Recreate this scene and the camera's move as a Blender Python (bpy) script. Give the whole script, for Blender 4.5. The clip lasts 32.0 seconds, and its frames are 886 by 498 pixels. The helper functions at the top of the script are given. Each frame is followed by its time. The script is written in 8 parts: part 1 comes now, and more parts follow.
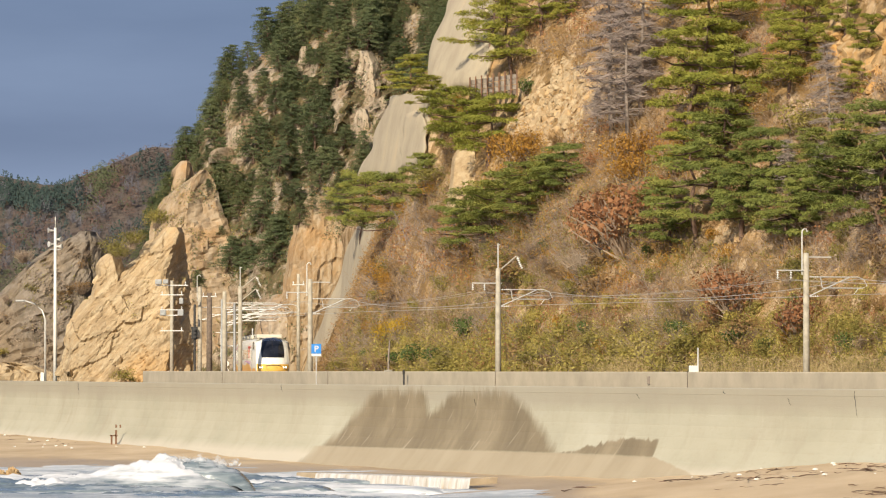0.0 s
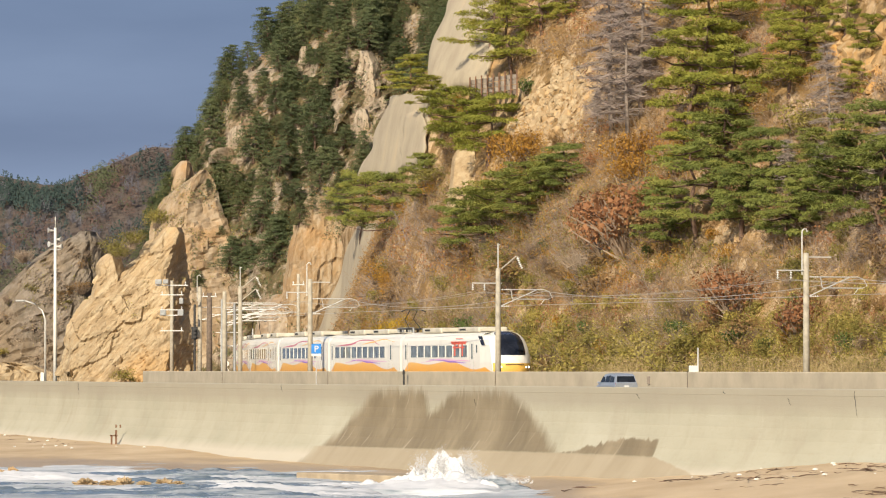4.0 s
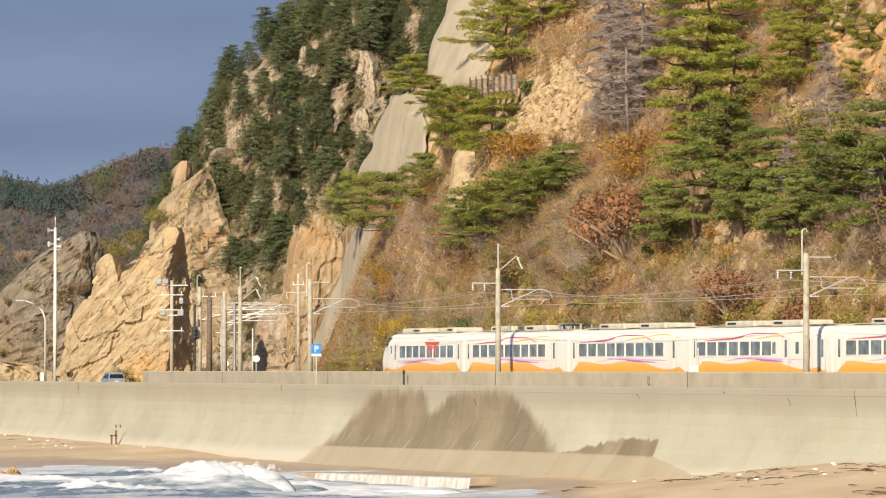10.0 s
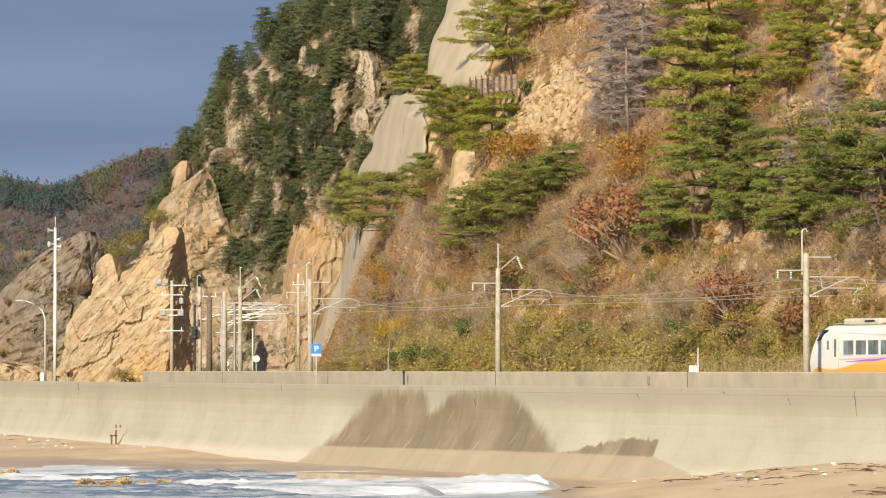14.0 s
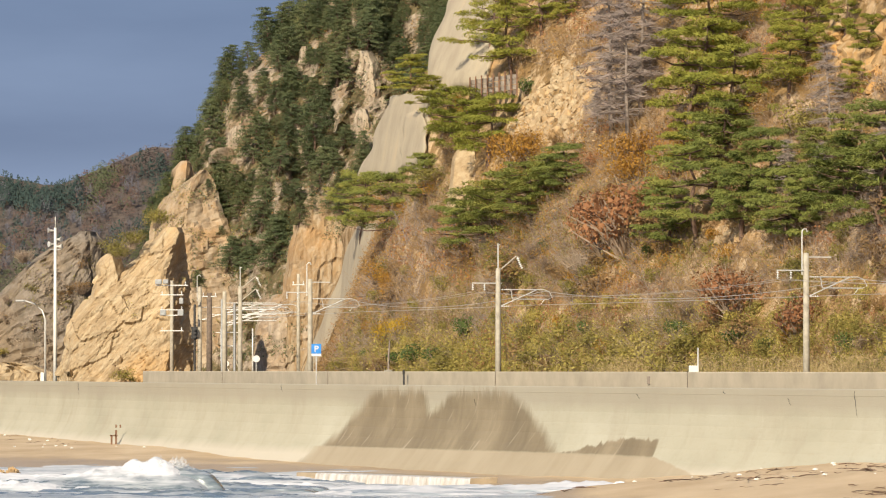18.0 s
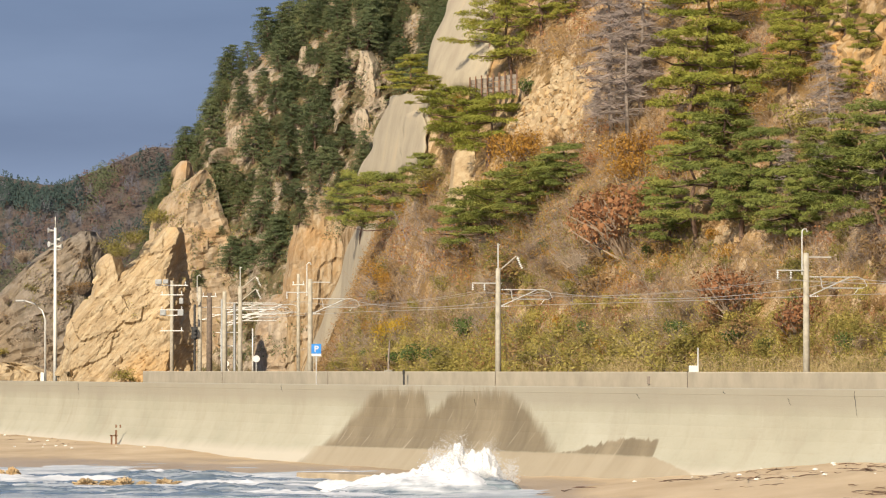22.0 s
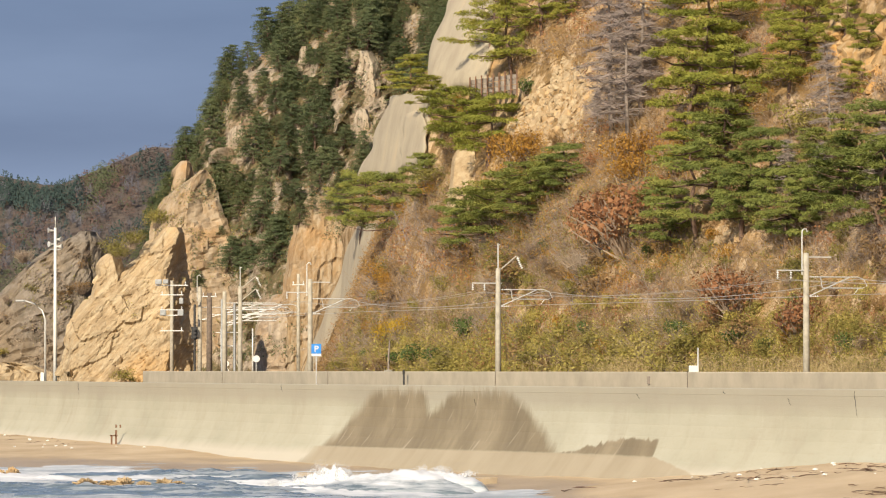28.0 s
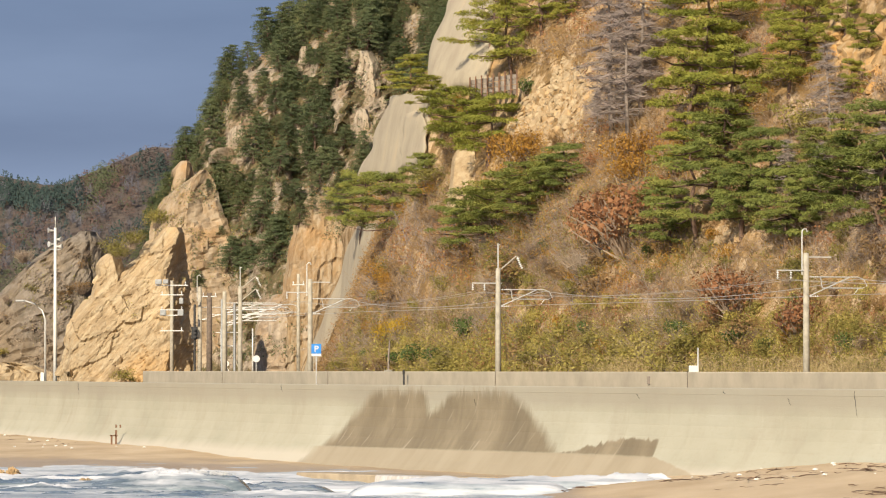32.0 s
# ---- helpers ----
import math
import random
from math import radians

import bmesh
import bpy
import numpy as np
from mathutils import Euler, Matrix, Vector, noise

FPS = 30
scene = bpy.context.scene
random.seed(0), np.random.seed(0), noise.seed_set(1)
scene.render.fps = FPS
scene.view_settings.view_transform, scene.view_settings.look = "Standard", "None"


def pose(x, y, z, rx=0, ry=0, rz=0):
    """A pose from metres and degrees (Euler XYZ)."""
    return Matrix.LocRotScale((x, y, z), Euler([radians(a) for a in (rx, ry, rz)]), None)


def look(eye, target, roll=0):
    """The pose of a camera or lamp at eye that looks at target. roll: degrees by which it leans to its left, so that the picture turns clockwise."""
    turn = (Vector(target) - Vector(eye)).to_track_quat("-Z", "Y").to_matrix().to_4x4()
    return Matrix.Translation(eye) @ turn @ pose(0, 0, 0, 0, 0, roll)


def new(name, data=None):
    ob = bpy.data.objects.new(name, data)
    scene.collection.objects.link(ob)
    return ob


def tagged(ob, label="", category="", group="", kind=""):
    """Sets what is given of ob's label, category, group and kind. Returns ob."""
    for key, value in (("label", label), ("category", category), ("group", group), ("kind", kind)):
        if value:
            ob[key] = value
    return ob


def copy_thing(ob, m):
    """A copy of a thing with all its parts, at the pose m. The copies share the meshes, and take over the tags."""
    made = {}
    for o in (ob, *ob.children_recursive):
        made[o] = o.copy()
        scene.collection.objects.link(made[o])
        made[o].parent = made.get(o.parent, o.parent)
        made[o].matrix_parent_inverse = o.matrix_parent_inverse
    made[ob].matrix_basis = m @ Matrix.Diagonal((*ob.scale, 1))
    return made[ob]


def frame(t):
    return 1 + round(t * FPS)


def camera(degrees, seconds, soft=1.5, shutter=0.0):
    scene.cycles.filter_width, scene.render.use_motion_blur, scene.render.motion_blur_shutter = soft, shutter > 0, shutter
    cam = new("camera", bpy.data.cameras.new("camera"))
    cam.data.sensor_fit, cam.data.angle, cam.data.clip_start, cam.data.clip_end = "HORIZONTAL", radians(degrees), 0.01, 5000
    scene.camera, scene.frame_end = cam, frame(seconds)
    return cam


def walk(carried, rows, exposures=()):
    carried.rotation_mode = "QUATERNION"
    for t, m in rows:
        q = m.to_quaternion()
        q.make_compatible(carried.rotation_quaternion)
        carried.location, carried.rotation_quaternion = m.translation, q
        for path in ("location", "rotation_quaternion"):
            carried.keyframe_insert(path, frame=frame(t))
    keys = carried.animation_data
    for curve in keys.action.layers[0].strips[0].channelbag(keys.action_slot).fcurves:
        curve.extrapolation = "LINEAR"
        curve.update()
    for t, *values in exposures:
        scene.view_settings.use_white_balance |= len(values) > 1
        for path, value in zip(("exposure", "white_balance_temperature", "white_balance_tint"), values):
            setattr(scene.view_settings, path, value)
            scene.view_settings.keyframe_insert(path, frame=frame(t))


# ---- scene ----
from mathutils.bvhtree import BVHTree
# The camera stands still on the shore, six metres above the sea, with a long lens.
cam = camera(9.24, 32.0, soft=1.15)
EYE = (0.0, 0.0, 6.0)
walk(cam, [(0.0, look(EYE, (0.0, 970.0, 27.25))), (32.0, look(EYE, (0.0, 970.0, 27.25)))], exposures=[(0.0, 0.45), (4.0, 0.46), (8.0, 0.49), (32.0, 0.49)])

# ---------------------------------------------------------------- sky and sun
SUN_AZ = 23.0      # degrees by which the light runs to the right of straight ahead
SUN_EL = 30.0
world = bpy.data.worlds.new("sky")
scene.world = world
world.use_nodes = True
wt = world.node_tree
wt.nodes.clear()
w_out = wt.nodes.new("ShaderNodeOutputWorld")
w_bg = wt.nodes.new("ShaderNodeBackground")
w_sky = wt.nodes.new("ShaderNodeTexSky")
w_sky.sky_type = "NISHITA"
w_sky.sun_disc = False
w_sky.sun_elevation = radians(SUN_EL)
w_sky.sun_rotation = radians(180.0 + SUN_AZ)
w_geo = wt.nodes.new("ShaderNodeTexCoord")
w_map = wt.nodes.new("ShaderNodeMapping")
w_map.inputs["Scale"].default_value = (7.0, 7.0, 34.0)
w_noise = wt.nodes.new("ShaderNodeTexNoise")
w_noise.inputs["Scale"].default_value = 1.0
w_noise.inputs["Detail"].default_value = 6.0
w_noise.inputs["Roughness"].default_value = 0.5
w_ramp = wt.nodes.new("ShaderNodeValToRGB")
w_ramp.color_ramp.elements[0].position = 0.30
w_ramp.color_ramp.elements[0].color = (0.60, 0.95, 1.95, 1)
w_ramp.color_ramp.elements[1].position = 0.72
w_ramp.color_ramp.elements[1].color = (1.30, 1.80, 3.05, 1)
w_sep = wt.nodes.new("ShaderNodeSeparateXYZ")
w_low = wt.nodes.new("ShaderNodeMapRange")     # cloud bank low over the sea and land, clear sky above
w_low.inputs["From Min"].default_value = 0.10
w_low.inputs["From Max"].default_value = 0.45
w_low.inputs["To Min"].default_value = 0.92
w_low.inputs["To Max"].default_value = 0.25
w_mix = wt.nodes.new("ShaderNodeMixRGB")
w_rim = wt.nodes.new("ShaderNodeMapRange")     # brighter gap under the bank
w_rim.inputs["From Min"].default_value = 0.030
w_rim.inputs["From Max"].default_value = 0.044
w_rim.inputs["To Min"].default_value = 1.0
w_rim.inputs["To Max"].default_value = 0.0
w_gap = wt.nodes.new("ShaderNodeMixRGB")
w_gap.inputs["Color2"].default_value = (1.65, 2.25, 3.6, 1)
wl = wt.links
wl.new(w_geo.outputs["Generated"], w_map.inputs["Vector"])
wl.new(w_map.outputs["Vector"], w_noise.inputs["Vector"])
wl.new(w_noise.outputs["Fac"], w_ramp.inputs["Fac"])
wl.new(w_geo.outputs["Generated"], w_sep.inputs["Vector"])
wl.new(w_sep.outputs["Z"], w_low.inputs["Value"])
wl.new(w_sep.outputs["Z"], w_rim.inputs["Value"])
wl.new(w_ramp.outputs["Color"], w_gap.inputs["Color1"])
wl.new(w_rim.outputs["Result"], w_gap.inputs["Fac"])
wl.new(w_low.outputs["Result"], w_mix.inputs["Fac"])
wl.new(w_sky.outputs["Color"], w_mix.inputs["Color1"])
wl.new(w_gap.outputs["Color"], w_mix.inputs["Color2"])
wl.new(w_mix.outputs["Color"], w_bg.inputs["Color"])
w_bg.inputs["Strength"].default_value = 0.10
wl.new(w_bg.outputs["Background"], w_out.inputs["Surface"])

sun_data = bpy.data.lights.new("sun", "SUN")
sun_data.energy = 4.6
sun_data.angle = radians(0.55)
sun_data.color = (1.0, 0.87, 0.67)
sun = new("sun", sun_data)
_a, _e = radians(SUN_AZ), radians(SUN_EL)
sun.matrix_world = look((0, 0, 80), (80 * math.sin(_a) * math.cos(_e), 80 * math.cos(_a) * math.cos(_e), 80 - 80 * math.sin(_e)))


# ---------------------------------------------------------------- materials
def nodes_of(name):
    m = bpy.data.materials.new(name)
    m.use_nodes = True
    nt = m.node_tree
    return m, nt, nt.nodes["Principled BSDF"]


def node(nt, kind, **values):
    n = nt.nodes.new(kind)
    for key, value in values.items():
        n.inputs[key].default_value = value
    return n


def noise_fac(nt, vec, scale, detail=5.0, rough=0.6, stretch=None):
    n = node(nt, "ShaderNodeTexNoise", Scale=scale, Detail=detail, Roughness=rough)
    if stretch:
        mp = node(nt, "ShaderNodeMapping", Scale=stretch)
        nt.links.new(vec, mp.inputs["Vector"])
        vec = mp.outputs["Vector"]
    nt.links.new(vec, n.inputs["Vector"])
    return n.outputs["Fac"]


def ramp(nt, fac, stops):
    r = nt.nodes.new("ShaderNodeValToRGB")
    e = r.color_ramp.elements
    while len(e) < len(stops):
        e.new(0.5)
    for el, (p, c) in zip(e, stops):
        el.position, el.color = p, (*c, 1) if len(c) == 3 else c
    nt.links.new(fac, r.inputs["Fac"])
    return r.outputs["Color"]


def mix(nt, fac, a, b, mode="MIX"):
    m = nt.nodes.new("ShaderNodeMixRGB")
    m.blend_type = mode
    for sock, v in (("Fac", fac), ("Color1", a), ("Color2", b)):
        if isinstance(v, (int, float)):
            m.inputs[sock].default_value = v
        elif isinstance(v, tuple):
            m.inputs[sock].default_value = (*v, 1) if len(v) == 3 else v
        else:
            nt.links.new(v, m.inputs[sock])
    return m.outputs["Color"]


def calc(nt, op, a, b=0.0, clamp=False):
    m = nt.nodes.new("ShaderNodeMath")
    m.operation, m.use_clamp = op, clamp
    for i, v in enumerate((a, b)):
        if isinstance(v, (int, float)):
            m.inputs[i].default_value = v
        else:
            nt.links.new(v, m.inputs[i])
    return m.outputs["Value"]


def span(nt, value, lo, hi, a=0.0, b=1.0):
    m = node(nt, "ShaderNodeMapRange", **{"From Min": lo, "From Max": hi, "To Min": a, "To Max": b})
    nt.links.new(value, m.inputs["Value"])
    return m.outputs["Result"]


def bump(nt, bsdf, height, strength=0.5, distance=0.05):
    b = node(nt, "ShaderNodeBump", Strength=strength, Distance=distance)
    nt.links.new(height, b.inputs["Height"])
    nt.links.new(b.outputs["Normal"], bsdf.inputs["Normal"])


def coords(nt, which="Object"):
    return nt.nodes.new("ShaderNodeTexCoord").outputs[which]


def plain(name, color, rough=0.6, metal=0.0, grain=0.12, scale=8.0, relief=0.0):
    """A surface of one colour with two scales of wear."""
    m, nt, b = nodes_of(name)
    co = coords(nt)
    f1, f2 = noise_fac(nt, co, scale), noise_fac(nt, co, scale * 7.0, 3.0)
    dark = tuple(c * (1 - 2.2 * grain) for c in color)
    light = tuple(min(1, c * (1 + grain)) for c in color)
    c = ramp(nt, f1, [(0.3, dark), (0.65, light)])
    c = mix(nt, calc(nt, "MULTIPLY", f2, 0.25), c, dark)
    nt.links.new(c, b.inputs["Base Color"])
    b.inputs["Roughness"].default_value, b.inputs["Metallic"].default_value = rough, metal
    if relief:
        bump(nt, b, f2, 0.6, relief)
    return m


def leafy(name, stops, rough=0.75, trans=0.33, leaf=0.36):
    """Leaves whose colour differs from clump to clump and from plant to plant."""
    m, nt, b = nodes_of(name)
    isl = nt.nodes.new("ShaderNodeNewGeometry").outputs["Random Per Island"]
    obr = nt.nodes.new("ShaderNodeObjectInfo").outputs["Random"]
    patch = span(nt, noise_fac(nt, coords(nt), 0.9, 3.0, 0.6), 0.30, 0.70)
    f = calc(nt, "ADD", calc(nt, "MULTIPLY", isl, leaf), calc(nt, "MULTIPLY", obr, 0.30))
    f = calc(nt, "ADD", f, calc(nt, "MULTIPLY", patch, 0.70 - leaf))
    c = ramp(nt, f, stops)
    nt.links.new(c, b.inputs["Base Color"])
    b.inputs["Roughness"].default_value = rough
    b.inputs["Specular IOR Level"].default_value = 0.2
    tr = nt.nodes.new("ShaderNodeBsdfTranslucent")
    nt.links.new(c, tr.inputs["Color"])
    ms = nt.nodes.new("ShaderNodeMixShader")
    ms.inputs["Fac"].default_value = trans
    nt.links.new(b.outputs["BSDF"], ms.inputs[1])
    nt.links.new(tr.outputs["BSDF"], ms.inputs[2])
    nt.links.new(ms.outputs["Shader"], nt.nodes["Material Output"].inputs["Surface"])
    return m


def cells(nt, vec, scale, feature, stretch, warp):
    """Broken blocks: voronoi cells in a warped, stretched space."""
    nz = node(nt, "ShaderNodeTexNoise", Scale=scale * 0.9, Detail=4.0)
    nt.links.new(vec, nz.inputs["Vector"])
    off = nt.nodes.new("ShaderNodeVectorMath")
    off.operation = "SCALE"
    off.inputs["Scale"].default_value = warp
    nt.links.new(nz.outputs["Color"], off.inputs[0])
    add = nt.nodes.new("ShaderNodeVectorMath")
    nt.links.new(vec, add.inputs[0])
    nt.links.new(off.outputs["Vector"], add.inputs[1])
    mp = node(nt, "ShaderNodeMapping", Scale=stretch, Rotation=(0.0, 0.5, 0.0))
    nt.links.new(add.outputs["Vector"], mp.inputs["Vector"])
    vo = node(nt, "ShaderNodeTexVoronoi", Scale=scale)
    vo.feature = feature
    nt.links.new(mp.outputs["Vector"], vo.inputs["Vector"])
    return vo.outputs["Distance"] if feature == "DISTANCE_TO_EDGE" else vo.outputs["Color"]


def rocky(name, pale, mid, dark, rust, streak=(0.5, 0.5, 0.16), soil=None, amount=0.0, beds=None, crack=0.40):
    m, nt, b = nodes_of(name)
    co = coords(nt)
    big = noise_fac(nt, co, 0.16, 6.0, 0.62)
    if beds is None:
        st = noise_fac(nt, co, 1.6, 7.0, 0.65, streak)
    else:
        # layers that rise to the right at that angle
        mp = node(nt, "ShaderNodeMapping", Rotation=(0.0, -radians(beds), 0.0), Scale=(3.4, 2.6, 0.62))
        mp.vector_type = "TEXTURE"
        nt.links.new(co, mp.inputs["Vector"])
        st = noise_fac(nt, mp.outputs["Vector"], 1.5, 8.0, 0.68)
    fine = noise_fac(nt, co, 4.2, 9.0, 0.75)
    c = ramp(nt, st, [(0.30, tuple(0.55 * a + 0.45 * b_ for a, b_ in zip(dark, mid))), (0.44, mid), (0.60, pale)])
    c = mix(nt, span(nt, big, 0.50, 0.66), c, mix(nt, fine, rust, mid))
    block = ramp(nt, cells(nt, co, 0.55, "F1", (1.0, 1.0, 0.55), 1.2), [(0.0, (0.80, 0.80, 0.82)), (1.0, (1.10, 1.08, 1.05))])
    c = mix(nt, 0.75, c, block, "MULTIPLY")
    e1 = cells(nt, co, 0.55, "DISTANCE_TO_EDGE", (1.0, 1.0, 0.55), 1.2)
    e2 = cells(nt, co, 1.7, "DISTANCE_TO_EDGE", (1.0, 1.0, 0.45), 0.5)
    gap = calc(nt, "MAXIMUM", span(nt, e1, 0.05, 0.0), calc(nt, "MULTIPLY", span(nt, e2, 0.06, 0.0), 0.6))
    gap = calc(nt, "MULTIPLY", gap, span(nt, fine, 0.35, 0.62))
    c = mix(nt, calc(nt, "MULTIPLY", gap, crack), c, dark)
    c = mix(nt, span(nt, fine, 0.42, 0.30, 0.0, 0.6), c, dark)
    if soil:
        sf = noise_fac(nt, co, 0.42, 7.0, 0.7)
        sc = ramp(nt, noise_fac(nt, co, 2.3, 8.0, 0.75), [(0.3, soil[0]), (0.5, soil[1]), (0.7, soil[2])])
        c = mix(nt, span(nt, sf, 0.56 - amount, 0.62 - amount), c, sc)
    nt.links.new(c, b.inputs["Base Color"])
    b.inputs["Roughness"].default_value = 0.92
    b.inputs["Specular IOR Level"].default_value = 0.2
    h = calc(nt, "SUBTRACT", calc(nt, "ADD", calc(nt, "MULTIPLY", st, 0.4), fine), calc(nt, "MULTIPLY", gap, 2.0 * crack))
    bump(nt, b, h, 0.8, 0.09)
    return m


MAT = {}
MAT["rock_tan"] = rocky("rock_tan", (0.48, 0.385, 0.25), (0.375, 0.28, 0.165), (0.17, 0.12, 0.07), (0.56, 0.33, 0.12), (0.6, 0.6, 0.45), beds=46.0, crack=0.30)
MAT["rock_cliff"] = rocky("rock_cliff", (0.40, 0.335, 0.25), (0.29, 0.23, 0.165), (0.11, 0.085, 0.06), (0.36, 0.225, 0.115), (1.2, 1.2, 0.16),
                          ((0.06, 0.07, 0.03), (0.13, 0.10, 0.05), (0.20, 0.15, 0.08)), 0.09)
MAT["rock_grey"] = rocky("rock_grey", (0.27, 0.23, 0.185), (0.185, 0.155, 0.12), (0.09, 0.075, 0.058), (0.29, 0.215, 0.13), (0.8, 0.8, 0.3))
MAT["rock_foot"] = rocky("rock_foot", (0.45, 0.375, 0.285), (0.35, 0.28, 0.20), (0.14, 0.105, 0.075), (0.44, 0.28, 0.14), (0.9, 0.9, 0.22))
MAT["hill_soil"] = rocky("hill_soil", (0.58, 0.45, 0.29), (0.46, 0.325, 0.18), (0.18, 0.12, 0.07), (0.52, 0.31, 0.12), (0.9, 0.9, 0.5),
                         ((0.15, 0.10, 0.045), (0.28, 0.18, 0.08), (0.38, 0.245, 0.105)), 0.10)
# far hill: cloud shade is put into this dark base colour
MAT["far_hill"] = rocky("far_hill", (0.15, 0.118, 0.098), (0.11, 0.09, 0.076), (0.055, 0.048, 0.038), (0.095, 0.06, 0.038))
MAT["pole_concrete"] = plain("pole_concrete", (0.42, 0.38, 0.30), 0.85, 0, 0.12, 3.0)
MAT["asphalt"] = plain("asphalt", (0.06, 0.06, 0.06), 0.9, 0, 0.2, 4.0)
MAT["ballast"] = plain("ballast", (0.16, 0.13, 0.11), 0.95, 0, 0.3, 6.0, 0.05)
MAT["steel_white"] = plain("steel_white", (0.62, 0.61, 0.57), 0.45, 0.3, 0.08, 6.0)
MAT["steel_grey"] = plain("steel_grey", (0.36, 0.37, 0.37), 0.5, 0.6, 0.1, 6.0)
MAT["porcelain"] = plain("porcelain", (0.75, 0.75, 0.72), 0.3, 0, 0.05)
MAT["dark_iron"] = plain("dark_iron", (0.05, 0.05, 0.05), 0.6, 0.3, 0.15)
MAT["rust_iron"] = plain("rust_iron", (0.22, 0.12, 0.07), 0.8, 0.3, 0.25, 5.0)
MAT["wire"] = plain("wire", (0.52, 0.48, 0.42), 0.5, 0.5, 0.05)
MAT["wood_pole"] = plain("wood_pole", (0.17, 0.13, 0.10), 0.9, 0, 0.2, 4.0)


# ---------------------------------------------------------------- building helpers
def mesh_ob(name, verts, faces, material, parent=None, smooth=False, label=""):
    me = bpy.data.meshes.new(name)
    me.from_pydata(verts, [], faces)
    me.materials.append(material)
    if smooth:
        me.polygons.foreach_set("use_smooth", [True] * len(me.polygons))
    me.update()
    ob = new(name, me)
    if parent:
        ob.parent = parent
    if label:
        ob["label"] = label
    return ob


def part(name, bm, material, parent, label="", smooth=False):
    me = bpy.data.meshes.new(name)
    bm.to_mesh(me)
    bm.free()
    me.materials.append(material)
    if smooth:
        me.polygons.foreach_set("use_smooth", [True] * len(me.polygons))
    ob = new(name, me)
    if parent:
        ob.parent = parent
    if label:
        ob["label"] = label
    return ob


def box(bm, c, size, m=None, bevel=0.0):
    r = bmesh.ops.create_cube(bm, size=1.0)
    vs = r["verts"]
    bmesh.ops.scale(bm, vec=size, verts=vs)
    if bevel:
        es = list({e for v in vs for e in v.link_edges})
        r = bmesh.ops.bevel(bm, geom=es, offset=bevel, segments=2, affect="EDGES", profile=0.5)
        vs = list({v for f in r["faces"] for v in f.verts} | {v for v in vs if v.is_valid})
    bmesh.ops.translate(bm, vec=c, verts=vs)
    if m:
        bmesh.ops.transform(bm, matrix=m, verts=vs)
    return vs


def tube(bm, pts, radii, sides=8):
    """A round bar through points; radii: one number or one for each point."""
    pts = [Vector(p) for p in pts]
    if isinstance(radii, (int, float)):
        radii = [radii] * len(pts)
    rings = []
    for i, p in enumerate(pts):
        d = (pts[min(i + 1, len(pts) - 1)] - pts[max(i - 1, 0)]).normalized()
        a = d.orthogonal().normalized() if abs(d.z) < 0.9 else Vector((1, 0, 0)) - d * d.x
        a.normalize()
        b = d.cross(a)
        rings.append([bm.verts.new(p + (a * math.cos(k * math.tau / sides) + b * math.sin(k * math.tau / sides)) * radii[i]) for k in range(sides)])
    for r0, r1 in zip(rings, rings[1:]):
        for k in range(sides):
            bm.faces.new((r0[k], r0[(k + 1) % sides], r1[(k + 1) % sides], r1[k]))
    bm.faces.new(rings[0][::-1])
    bm.faces.new(rings[-1])


def grid_faces(nu, nv):
    """Faces of a grid with nu columns and nv rows of vertices, row by row."""
    return [(j * nu + i, j * nu + i + 1, (j + 1) * nu + i + 1, (j + 1) * nu + i) for j in range(nv - 1) for i in range(nu - 1)]


def fbm(p, octaves=4, gain=0.5):
    v, a = 0.0, 1.0
    p = Vector(p)
    for _ in range(octaves):
        v += a * noise.noise(p)
        a *= gain
        p = p * 2.03 + Vector((3.1, 1.7, 5.3))
    return v


def crag(p):
    """Broken rock: tilted flat facets that step from cell to cell, about -1 to 1."""
    d, c = noise.voronoi(p)
    a, b = noise.noise_vector(c[0] * 5.31), noise.noise_vector(c[0] * 9.17 + Vector((4.0, 1.0, 7.0)))
    return 0.9 * a.x + 1.7 * (Vector(p) - c[0]).dot(b) - 0.5 * max(0.0, 0.12 - (d[1] - d[0])) / 0.12


def table(x, xs, ys):
    return float(np.interp(x, xs, ys))


# ---------------------------------------------------------------- lines of the plan
RAIL_Z = 4.9
_s = np.arange(-330.0, 700.0, 1.0)


def _bend(s):
    if s >= 0:
        return 0.3242 + min(s, 70.0) / 1963.7
    if s >= -100:
        return 0.3242 + s / 1963.7 - 17.3e-6 * s * s
    return 0.3242 - 100 / 1963.7 - 0.173 + (max(s, -150.0) + 100) / 620.0 + (min(s, -150.0) + 150) / 330.0


_th = np.array([_bend(v) for v in _s])
_tx = np.concatenate([[0], np.cumsum((np.sin(_th[1:]) + np.sin(_th[:-1])) / 2)])
_ty = np.concatenate([[0], np.cumsum(-(np.cos(_th[1:]) + np.cos(_th[:-1])) / 2)])
_tx += 10.31 - _tx[330]
_ty += 333.16 - _ty[330]


def track(s, n=0.0):
    """The place s metres along the track and n metres to its inland side, with the way's turn in radians."""
    x, y, th = np.interp(s, _s, _tx), np.interp(s, _s, _ty), np.interp(s, _s, _th)
    return float(x + n * math.cos(th)), float(y + n * math.sin(th)), float(th)


